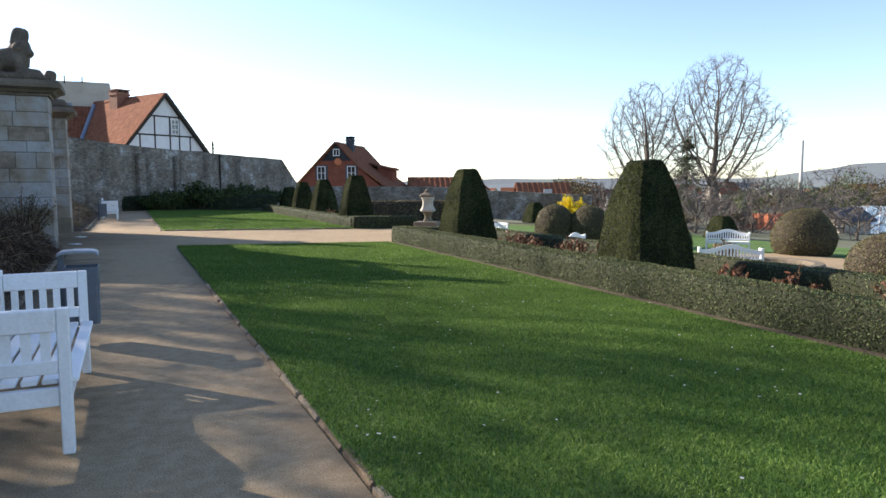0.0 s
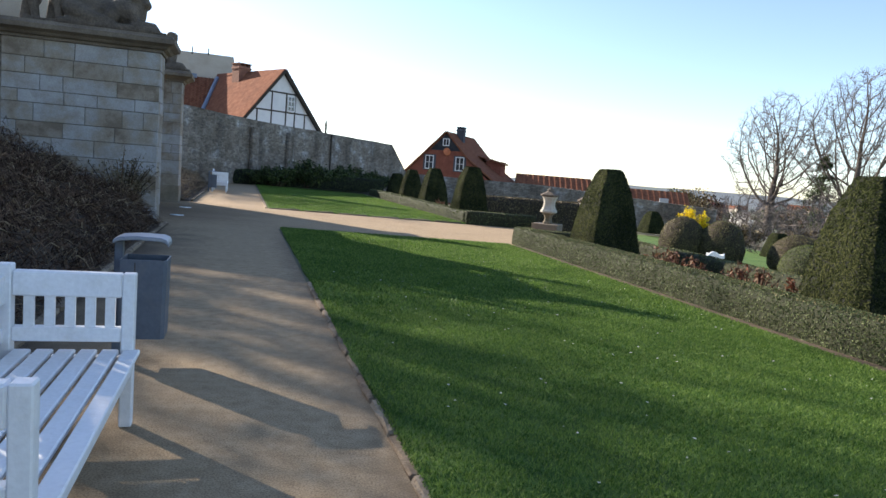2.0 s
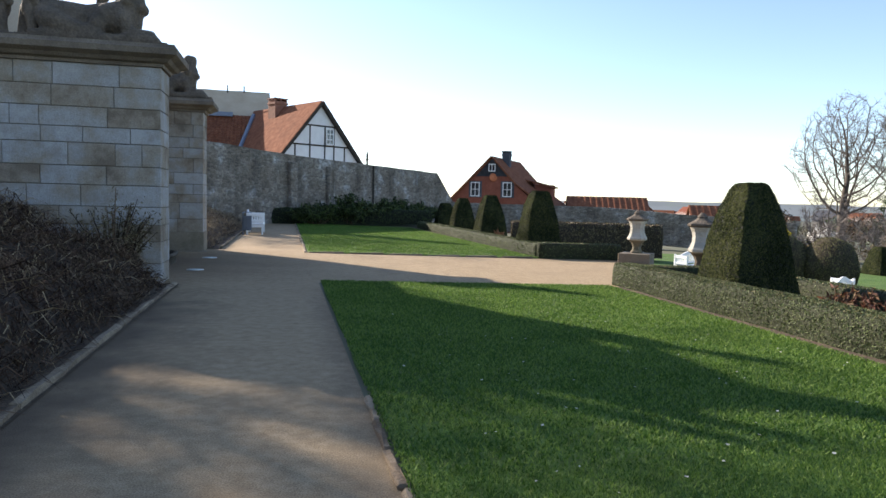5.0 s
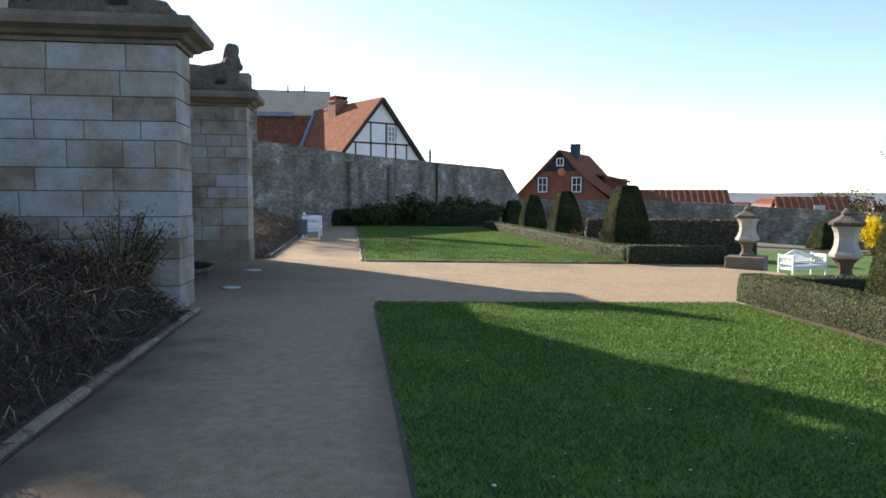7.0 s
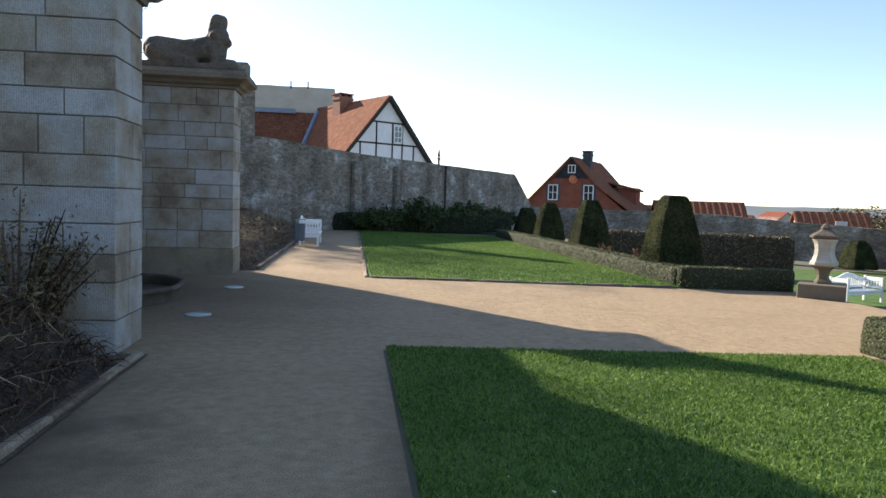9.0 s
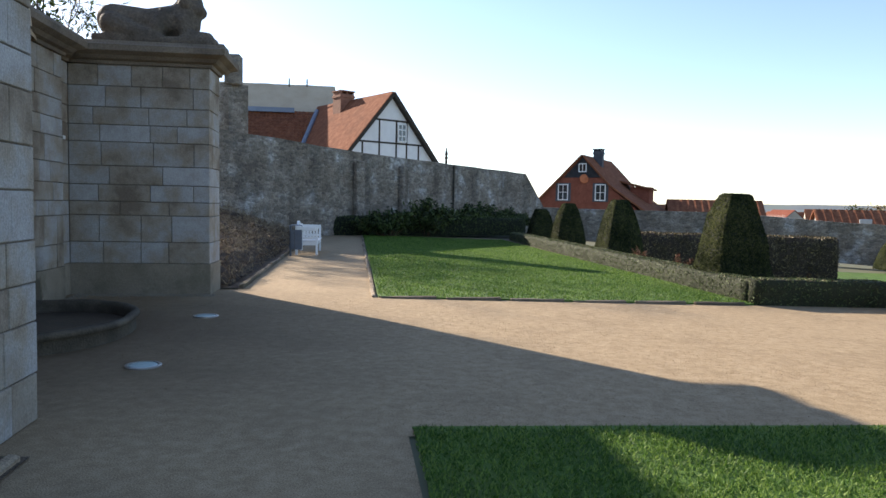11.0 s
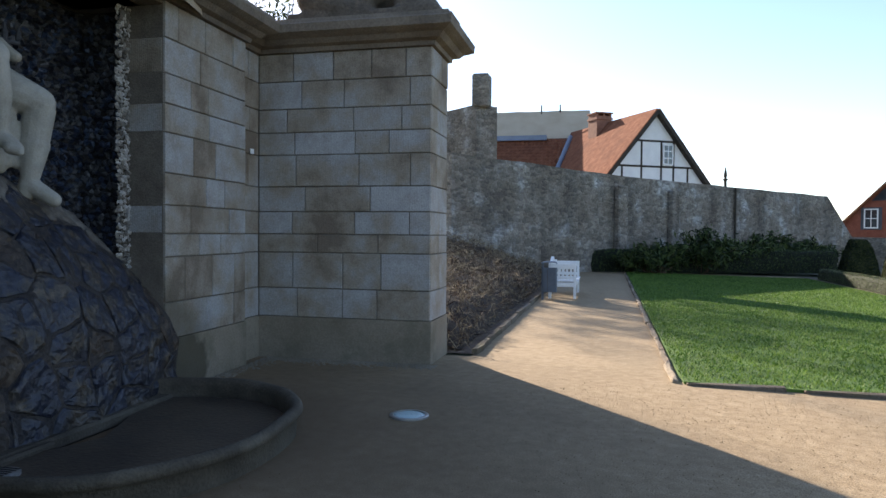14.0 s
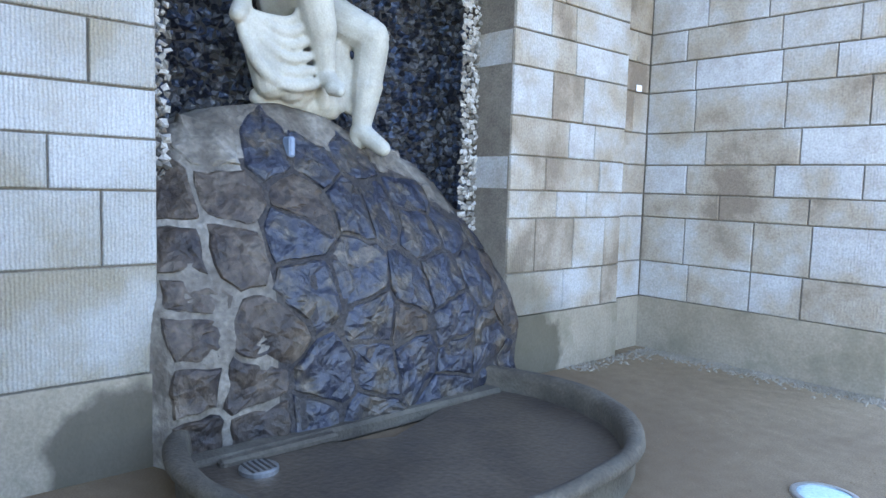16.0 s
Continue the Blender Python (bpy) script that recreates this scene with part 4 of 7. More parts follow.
def sphinx(n, u, turn, z):
    """A reclining sphinx; its breast points along local +x."""
    L = [((-0.75, 0, 0.42), (-0.2, 0, 0.40), 0.23, 0.20), ((-0.2, 0, 0.40), (0.35, 0, 0.46), 0.20, 0.24), ((0.35, 0, 0.42), (0.47, 0, 0.74), 0.25, 0.18), ((0.44, 0.17, 0.72), (0.44, -0.17, 0.72), 0.10, 0.10),
         ((0.48, 0, 0.76), (0.50, 0, 0.90), 0.10, 0.09), ((0.51, 0, 0.97), (0.53, 0, 1.06), 0.115, 0.105), ((0.44, 0, 1.06), (0.40, 0, 0.82), 0.12, 0.13), ((0.50, 0, 1.13), (0.44, 0, 1.12), 0.05, 0.06),
         ((0.60, 0.09, 0.66), (0.62, 0.09, 0.64), 0.09, 0.09), ((0.60, -0.09, 0.66), (0.62, -0.09, 0.64), 0.09, 0.09),
         ((-0.72, 0.18, 0.32), (-0.35, 0.22, 0.20), 0.17, 0.11), ((-0.72, -0.18, 0.32), (-0.35, -0.22, 0.20), 0.17, 0.11), ((-0.35, -0.22, 0.2), (0.0, -0.22, 0.17), 0.09, 0.07), ((-0.35, 0.22, 0.2), (0.0, 0.22, 0.17), 0.09, 0.07),
         ((0.38, 0.2, 0.42), (0.45, 0.2, 0.18), 0.10, 0.08), ((0.38, -0.2, 0.42), (0.45, -0.2, 0.18), 0.10, 0.08), ((0.45, 0.2, 0.18), (0.8, 0.2, 0.15), 0.08, 0.08), ((0.45, -0.2, 0.18), (0.8, -0.2, 0.15), 0.08, 0.08),
         ((0.1, 0.14, 0.5), (0.0, 0.17, 0.3), 0.12, 0.13), ((0.1, -0.14, 0.5), (0.0, -0.17, 0.3), 0.12, 0.13), ((-0.9, 0.1, 0.35), (-0.6, 0.26, 0.16), 0.06, 0.05)]
    L = [((a[0] * 0.98, a[1] * 1.06, a[2] * 0.97), (b[0] * 0.98, b[1] * 1.06, b[2] * 0.97), ra * 1.18, rb * 1.18) for a, b, ra, rb in L]
    return figure("sphinx_statue", at(n, u, z, turn), L, STATUE_DARK, "dark weathered stone sphinx lying on the pavilion corner", 0.028, ((-1.0, 0.92, -0.33, 0.33, 0.0, 0.13), (0.9, 1.04, -0.26, 0.26, 0.0, 0.06)))


def putto(n, u, turn, z, lean):
    L = [((0, 0.09, 0.08), (0, 0.08, 0.42), 0.075, 0.095), ((0.05, -0.09, 0.08), (0.0, -0.08, 0.42), 0.075, 0.095), ((0, 0, 0.45), (0.02, 0, 0.72), 0.15, 0.145), ((0.02, 0, 0.72), (0.03, 0.0, 0.86), 0.07, 0.06),
         ((0.04, 0, 0.95), (0.04, 0, 0.99), 0.115, 0.115), ((0.02, 0.16, 0.74), (0.16, 0.22 * lean, 0.55), 0.055, 0.05), ((0.02, -0.16, 0.74), (0.15, -0.15, 0.52), 0.055, 0.05), ((-0.1, 0.05, 0.5), (-0.14, 0.12, 0.08), 0.09, 0.12)]
    return figure("putto_statue", at(n, u, z, turn), L, STATUE_DARK, "small dark weathered stone child figure on the wall top", 0.025, ((-0.2, 0.22, -0.2, 0.2, 0.0, 0.08),))


CAP, CAP_S = TOP + 0.375, TOP_S + 0.375
sphinx(-2.5, PIER_A + 0.41, 0, CAP_S)
sphinx(-2.55, PIER_B + 0.41, 0, CAP)
putto(-3.52, PIER_A + 0.41, 0, CAP_S, 1.0)
putto(-3.97, PIER_A + 0.41, 10, CAP_S, -0.6)

# stone dome over the niche, with a seated figure on its front
bm = bmesh.new()
bmesh.ops.create_uvsphere(bm, u_segments=32, v_segments=16, radius=1.0)
bmesh.ops.delete(bm, geom=[v for v in bm.verts if v.co.z < -0.01], context="VERTS")
for v in bm.verts:
    rib = 1 + 0.03 * math.cos(16 * math.atan2(v.co.y, v.co.x))
    v.co = Vector((v.co.x * 1.35 * rib, v.co.y * 2.5 * rib, v.co.z * 1.86))
dome = part("stone_dome", bm, ROOF_GREY, smooth=True)
dome.matrix_world = at(-4.65, MID, TOP)
tagged(dome, "pale grey stone half dome behind the statues", "dome")
figure("seated_statue", at(-3.4, MID, TOP + 0.36), [((0, 0.15, 0.2), (0, -0.15, 0.2), 0.36, 0.36), ((-0.02, 0, 0.3), (0, 0, 1.0), 0.42, 0.34), ((0, 0.22, 1.12), (0, -0.22, 1.12), 0.2, 0.2), ((0, 0, 1.2), (0.03, 0, 1.5), 0.12, 0.1), ((0.04, 0, 1.6), (0.05, 0, 1.7), 0.17, 0.16), ((0.1, 0.25, 0.35), (0.35, 0.3, 0.1), 0.17, 0.14), ((0.1, -0.25, 0.35), (0.35, -0.3, 0.1), 0.17, 0.14), ((0, 0.36, 1.1), (0.12, 0.42, 0.6), 0.11, 0.09), ((0, -0.36, 1.1), (0.12, -0.42, 0.6), 0.11, 0.09)], STATUE_DARK, "dark weathered seated stone figure before the dome", 0.035)
# weathered lump of tufa on the wall that is set back
bm = bmesh.new()
bmesh.ops.create_icosphere(bm, subdivisions=4, radius=1.0)
for v in bm.verts:
    p = v.co.copy()
    q = Vector((p.x * 0.85, p.y * 0.35, max(-0.2, p.z) * 0.75 + 0.15))
    v.co = q * (1 + 0.22 * noise.noise(p * 2.5) + 0.1 * noise.noise(p * 7))
    v.co.z = max(v.co.z, 0.0)
tufa = part("tufa_block", bm, STATUE_DARK, smooth=True)
tufa.matrix_world = at(-5.65, PIER_A + PIER_W + 0.55, 3.62)
tagged(tufa, "dark pitted tufa lump on the wall top", "rock")


# ---- niche: slag mosaic, pebble frame, rock, figure, basin ----
niche = thing("niche_mosaic", at(-4.12, NICHE[0], 0), "dark blue slag mosaic with a pale pebble frame", "mosaic")
NW = NICHE[1] - NICHE[0]


def pebbles(name, y0, y1, z0, z1, size, count, mat, parent, out=0.02, label="", flat=0.6):
    """Many small broken stones set in a wall whose face looks along local +x."""
    rng = np.random.default_rng(count)
    shape = np.array([(0, -1, -0.8), (0, 1, -0.9), (0, 0.9, 1), (0, -0.9, 0.8), (1, -0.35, -0.3), (1, 0.4, -0.25), (1, 0.25, 0.4), (1, -0.3, 0.35)])
    fs = np.array([(4, 5, 6, 7), (0, 1, 5, 4), (1, 2, 6, 5), (2, 3, 7, 6), (3, 0, 4, 7)])
    ky = max(1, int((y1 - y0) / (1.75 * size)))
    kz = max(1, int((z1 - z0) / (1.75 * size)))
    V, F = [], []
    for i in range(kz):
        for j in range(ky):
            c = np.array([0, y0 + (j + 0.5 + 0.5 * (i % 2) * 0.8) * (y1 - y0) / ky, z0 + (i + 0.5) * (z1 - z0) / kz])
            c[1:] += rng.normal(0, 0.25 * size, 2)
            w = rng.uniform(0, math.pi)
            s = shape * (size * flat * rng.uniform(0.6, 1.8), size * rng.uniform(0.6, 1.25), size * rng.uniform(0.6, 1.25))
            s = s + rng.normal(0, 0.18 * size, s.shape) * (1, 1, 1)
            r = s.copy()
            r[:, 1], r[:, 2] = s[:, 1] * math.cos(w) - s[:, 2] * math.sin(w), s[:, 1] * math.sin(w) + s[:, 2] * math.cos(w)
            F += (fs + len(V)).tolist()
            V += (r + c).tolist()
    return tagged(mesh_object(name, V, F, mat, parent, label), kind="stuff")


slag = pebbles("slag_facing", -0.12, NW + 0.12, 1.1, 3.62, 0.034, 11, SLAG, niche, label="dark blue broken slag lumps", flat=0.9)
slag.matrix_basis = pose(-0.64, 0, 0)
side = pebbles("slag_facing", 0.0, 0.58, 0.9, 3.6, 0.034, 14, SLAG, niche, label="dark blue broken slag lumps", flat=0.7)
side.matrix_basis = pose(-0.62, NW + 0.12, 0, 0, 0, -90)
side = pebbles("slag_facing", 0.0, 0.58, 0.9, 3.6, 0.034, 15, SLAG, niche, label="dark blue broken slag lumps", flat=0.7)
side.matrix_basis = pose(-0.04, -0.12, 0, 0, 0, 90)
pebbles("pebble_frame", 0.0, 0.19, 0.4, 3.62, 0.023, 12, SHELL, niche, label="pale pebble border")
pebbles("pebble_frame", NW - 0.19, NW, 0.4, 3.62, 0.023, 13, SHELL, niche, label="pale pebble border")


def rock_height(y):
    """Crown line of the rock mound across the niche."""
    return lerp_table(((0.0, 1.62), (0.25, 1.82), (0.6, 1.98), (1.0, 2.04), (1.35, 1.98), (1.65, 1.86), (2.2, 1.68), (NW, 1.32)), y)


def dark_height(y):
    """Line up to which the stones are wet and dark."""
    return lerp_table(((0.0, 1.4), (0.35, 1.52), (0.85, 1.78), (1.3, 1.72), (1.7, 1.66), (2.2, 1.48), (NW, 1.15)), y)


mound = thing("rock_mound", at(-4.1, NICHE[0], 0), "dark wet boulder mound in the niche under the statue", "rock")
NY, NZ = 40, 30


def rock_x(y, z):
    """How far the mound stands out of the niche."""
    s = min(1.0, z / rock_height(y))
    return 0.50 - 0.75 * max(0.0, (s - 0.35) / 0.65) ** 1.5 + 0.14 * (1 - s) * math.sin(math.pi * min(1.0, max(0.0, y / NW))) + 0.035 * noise.noise((y * 2.2, z * 2.2, 4.0))


verts, faces = [], []
for i in range(NZ + 1):
    for j in range(NY + 1):
        y = -0.14 + (NW + 0.28) * j / NY
        z = rock_height(y) * i / NZ
        x = rock_x(y, z) + 0.015 * noise.noise((y * 9, z * 9, 2.0))
        verts.append((x if 0 < y < NW else min(x, 0.30), y, z))
for j in range(NY + 1):
    y = -0.14 + (NW + 0.28) * j / NY
    verts.append((-0.66, y, rock_height(y) + 0.03 * noise.noise((y * 3, 1.0, 1.0))))
for i in range(NZ + 1):
    for j in range(NY):
        a = i * (NY + 1) + j
        faces.append((a, a + 1, a + NY + 2, a + NY + 1))
wet = [f for f in faces if verts[f[0]][1] > 0.55 and verts[f[0]][2] < dark_height(verts[f[0]][1])]
wet_set = set(wet)
mesh_object("wet_joints", verts, wet, ROCK_JOINT, mound, "dark damp mortar joints")
mesh_object("rock_bed", verts, [f for f in faces if f not in wet_set], ROCK_PALE, mound, "pale rock and mortar", smooth=True)

# boulders: the cells round scattered seeds, parted by mortar joints
rr = random.Random(11)
sites = []
for r in range(8):
    for c in range(8):
        if rr.random() < 0.10:
            continue
        sites.append(((c + 0.5 + 0.12 * (r % 2) + rr.uniform(-0.22, 0.22)) * NW / 7.6 - 0.05, (r + 0.5 + 0.12 * math.sin(c * 1.9 + r) + rr.uniform(-0.18, 0.18)) * 0.26))


def clip(poly, px, py, nx, ny):
    """The part of a polygon on the side of the line through (px, py) against its normal."""
    out = []
    for a, b in zip(poly, poly[1:] + poly[:1]):
        da, db = (a[0] - px) * nx + (a[1] - py) * ny, (b[0] - px) * nx + (b[1] - py) * ny
        if da <= 0:
            out.append(a)
        if da * db < 0:
            s = da / (da - db)
            out.append((a[0] + (b[0] - a[0]) * s, a[1] + (b[1] - a[1]) * s))
    return out


for sy, sz in sites:
    if not 0 < sy < NW or sz > rock_height(sy) - 0.05:
        continue
    dark = sz < dark_height(sy)
    gap = 0.007 if dark and sy > 0.55 else rr.uniform(0.008, 0.02)
    poly = [(0.01, 0.02), (NW - 0.01, 0.02), (NW - 0.01, 2.2), (0.01, 2.2)]
    for ty, tz in sites:
        dy, dz = ty - sy, tz - sz
        d = math.hypot(dy, dz)
        if 0 < d < 0.9:
            poly = clip(poly, sy + dy / 2 - dy / d * gap, sz + dz / 2 - dz / d * gap, dy / d, dz / d)
            if len(poly) < 3:
                break
    if len(poly) < 3:
        continue
    fine = []
    for a, b in zip(poly, poly[1:] + poly[:1]):
        k = max(1, int(math.hypot(b[0] - a[0], b[1] - a[1]) / 0.06))
        fine += [(a[0] + (b[0] - a[0]) * i / k, a[1] + (b[1] - a[1]) * i / k) for i in range(k)]
    fine = [(p + 0.026 * noise.noise((p * 7, q * 7, 1.5)) + 0.012 * noise.noise((p * 21, q * 21, 2.5)), q + 0.026 * noise.noise((p * 7, q * 7, 6.5)) + 0.012 * noise.noise((p * 21, q * 21, 8.5))) for p, q in fine]
    cy, cz = sum(p[0] for p in fine) / len(fine), sum(p[1] for p in fine) / len(fine)
    if max(p[1] for p in fine) > rock_height(cy) + 0.05:
        continue
    lift, ty, tz = rr.uniform(0.004, 0.026), rr.uniform(-0.05, 0.05), rr.uniform(-0.05, 0.05)
    V = []
    for s, up in ((1.0, -0.04), (0.975, 0.25), (0.92, 0.75), (0.76, 0.95), (0.5, 1.0), (0.25, 1.0)):
        for p, q in fine:
            w = 1 - 0.12 * max(0.0, noise.noise((p * 14, q * 14, sy * 9))) * (s > 0.9)
            yy, zz = cy + (p - cy) * s * w, cz + (q - cz) * s * w
            o = lift * up + (yy - cy) * ty + (zz - cz) * tz + 0.030 * noise.noise((yy * 9, zz * 9, 7.0)) + 0.014 * noise.noise((yy * 26, zz * 26, 3.0)) if up > 0 else up
            V.append((rock_x(yy, zz) + o, yy, zz))
    k = len(fine)
    V.append((rock_x(cy, cz) + lift * 1.1 + 0.030 * noise.noise((cy * 9, cz * 9, 7.0)), cy, cz))
    F = [(r * k + a, r * k + (a + 1) % k, (r + 1) * k + (a + 1) % k, (r + 1) * k + a) for r in range(5) for a in range(k)] + [(5 * k + a, 5 * k + (a + 1) % k, 6 * k) for a in range(k)]
    mesh_object("boulder", V, F, (ROCK_BROWN if sy < 0.62 or rr.random() < 0.18 else ROCK_WET) if dark else ROCK_PALE, mound)
bm = boxes((0.36, 0.46, -0.022, 0.022, -0.07, 0.06), bevel=0.012, m=pose(-0.37, 0.93, 1.74, 0, 0, 0))
part("water_spout", bm, LEAD, mound, "small blue-grey spout stone")

fig = [
    # legs: one hanging, one drawn up with its foot resting
    ((0.30, 0.86, 2.58), (0.60, 1.10, 2.40), 0.15, 0.112), ((0.60, 1.11, 2.36), (0.57, 1.10, 2.12), 0.105, 0.092), ((0.57, 1.10, 2.12), (0.55, 1.08, 1.88), 0.10, 0.06), ((0.55, 1.08, 1.84), (0.70, 1.13, 1.74), 0.065, 0.05), ((0.54, 1.07, 1.84), (0.53, 1.07, 1.78), 0.06, 0.055),
    ((0.32, 0.66, 2.56), (0.66, 0.66, 2.62), 0.15, 0.112), ((0.66, 0.66, 2.60), (0.63, 0.74, 2.38), 0.105, 0.09), ((0.63, 0.74, 2.38), (0.60, 0.79, 2.16), 0.085, 0.055), ((0.60, 0.79, 2.13), (0.72, 0.80, 2.05), 0.06, 0.045), ((0.70, 0.77, 2.05), (0.76, 0.78, 2.03), 0.04, 0.03),
    # body, head, arms
    ((0.28, 0.74, 2.60), (0.27, 0.68, 2.90), 0.21, 0.17), ((0.27, 0.68, 2.88), (0.25, 0.62, 3.14), 0.175, 0.21), ((0.25, 0.52, 3.16), (0.25, 0.76, 3.18), 0.13, 0.13), ((0.27, 0.63, 3.28), (0.30, 0.63, 3.38), 0.075, 0.07), ((0.31, 0.63, 3.45), (0.32, 0.63, 3.52), 0.115, 0.11),
    ((0.26, 0.40, 3.18), (0.36, 0.33, 2.84), 0.095, 0.08), ((0.36, 0.33, 2.84), (0.48, 0.34, 2.50), 0.075, 0.05), ((0.49, 0.33, 2.46), (0.54, 0.28, 2.40), 0.055, 0.045), ((0.26, 0.88, 3.18), (0.18, 1.06, 2.92), 0.09, 0.07), ((0.18, 1.06, 2.92), (0.34, 1.10, 2.76), 0.06, 0.05), ((0.34, 1.10, 2.76), (0.40, 1.12, 2.73), 0.055, 0.04),
    # cloth heaped under the seat
    ((0.47, 0.42, 2.32), (0.49, 0.50, 2.08), 0.085, 0.10), ((0.46, 0.56, 2.34), (0.49, 0.62, 2.07), 0.09, 0.10), ((0.38, 0.66, 2.36), (0.42, 0.68, 2.06), 0.13, 0.13), ((0.36, 0.88, 2.34), (0.38, 0.92, 2.02), 0.12, 0.11), ((0.40, 0.48, 2.0), (0.44, 0.92, 1.97), 0.06, 0.07),
]
# folds of the cloth: from the resting hand down in swags to the drawn-up leg
for k in range(6):
    end = Vector((0.585, 0.72 - 0.02 * k, 2.08 + 0.075 * k))
    sag = Vector((0.565 - 0.02 * (k % 2), 0.38 + 0.05 * k, 1.96 + 0.085 * k))
    hold = Vector((0.51, 0.30 + 0.018 * k, 2.42))
    turn = [hold.lerp(sag, i / 6).lerp(sag.lerp(end, i / 6), i / 6) for i in range(7)]
    w = 0.036 if k == 0 else 0.030
    fig += [(p[:], q[:], w, w) for p, q in zip(turn, turn[1:])]
for k in range(4):
    fig.append(((0.50, 0.80 + 0.06 * k, 2.34), (0.49, 0.84 + 0.06 * k, 1.98), 0.030, 0.036))
GROW = 1.18


def stand(p):
    """From the figure's own measures to its seat in the niche."""
    return (-0.17 + GROW * (p[0] - 0.55), 1.63 + GROW * (p[1] - 1.08), 1.84 + GROW * (p[2] - 1.80))


fig = [(stand(a), stand(b), ra * GROW, rb * GROW) for a, b, ra, rb in fig]
figure("fountain_statue", at(-4.1, NICHE[0], 0), fig, STATUE_PALE, "pale stone seated fountain figure on the rock", 0.0125)
# trident leaning in the niche
tri_ob = thing("trident", at(-4.1, NICHE[0], 0), "dark iron trident held beside the statue", "trident")
V, F = [], []
tube(V, F, [Vector(stand((0.36, 1.13, 2.68))), Vector(stand((0.30, 1.13, 2.86)))], [0.024, 0.024], 6)
mesh_object("shaft", [v[:] for v in V], F, SLATE, tri_ob)
for dy in (-0.11, 0.0, 0.11):
    V, F = [], []
    tube(V, F, [Vector(stand(p)) for p in ((0.30, 1.13, 2.85), (0.30, 1.13 + dy, 2.86), (0.30, 1.13 + dy * 1.05, 2.91), (0.30, 1.13 + dy * 1.1, 2.98))], [0.02, 0.02, 0.025, 0.005], 6)
    mesh_object("prong", [v[:] for v in V], F, SLATE, tri_ob)

# basin: an oval trough against the wall, with a rolled rim
basin = thing("fountain_basin", at(-3.0, 21.98, 0), "low oval stone fountain basin, drained and dusty", "basin")
BA, BB, SPAN = 1.12, 1.30, 2.13


def oval(t, s):
    """A point of the basin's blunt oval."""
    c, d = math.cos(t), math.sin(t)
    return BA * s * math.copysign(abs(c) ** 0.95, c), BB * s * math.copysign(abs(d) ** 0.9, d)


prof = [(0.985, 0.0), (0.985, 0.13), (1.005, 0.145), (1.025, 0.17), (1.025, 0.20), (1.01, 0.222), (0.975, 0.228), (0.945, 0.212), (0.935, 0.17), (0.93, 0.05)]
verts, faces = [], []
K = 64
for i in range(K + 1):
    t = -SPAN + 2 * SPAN * i / K
    for s, z in prof:
        j = 0.012 * noise.noise((t * 4, s * 9, z * 9))
        verts.append((oval(t, s)[0] + j, oval(t, s)[1] + j, z * (1 + 0.05 * noise.noise((t * 2.5, 0, 0)))))
q = len(prof)
for i in range(K):
    for j in range(q - 1):
        faces.append((i * q + j, (i + 1) * q + j, (i + 1) * q + j + 1, i * q + j + 1))
faces += [tuple(range(q - 1, -1, -1)), tuple(K * q + j for j in range(q))]
mesh_object("rim", verts, faces, BASIN_STONE, basin, smooth=True)
V = [(-0.2, 0.0, 0.05)] + [(*oval(-SPAN + 2 * SPAN * i / K, 0.93), 0.07) for i in range(K + 1)]
mesh_object("basin_floor", V, [(0, i, i + 1) for i in range(1, K + 1)], BASIN_FLOOR, basin, "dark dusty basin bottom")
bm = bmesh.new()
lathe(bm, [(0.10, 0.05), (0.10, 0.085), (0.085, 0.092), (0.02, 0.092)], 18, (-0.20, -0.86))
drain = part("drain_cover", bm, STEEL, basin, "round metal drain grating")
for k in range(5):
    part("grating_slot", boxes((-0.27, -0.13, -0.928 + k * 0.03, -0.916 + k * 0.03, 0.0925, 0.095)), TIMBER, drain)
bm = boxes((-0.54, -0.40, -1.12, 1.12, 0.0, 0.10), bevel=0.02)
part("back_ledge", bm, BASIN_STONE, basin, "worn ledge at the foot of the rock")
part("edge_stone", boxes((-0.395, -0.33, -1.0, -0.3, 0.05, 0.10), bevel=0.015), BASIN_STONE, basin)


def ground_lamp(n, u):
    t = thing("ground_lamp", at(n, u, 0), "round recessed ground lamp with frosted glass", "lamp", "recessed ground lamps")
    bm = bmesh.new()
    lathe(bm, [(0.165, -0.05), (0.165, 0.012), (0.155, 0.016), (0.135, 0.016), (0.135, 0.006)], 28)
    part("ring", bm, STEEL, t, smooth=False)
    bm = bmesh.new()
    lathe(bm, [(0.134, -0.03), (0.134, 0.010), (0.10, 0.015), (0.01, 0.017)], 28)
    part("glass", bm, LAMP_GLASS, t, "frosted pale glass", smooth=True)


ground_lamp(-1.29, 20.42)
ground_lamp(-1.31, 23.28)


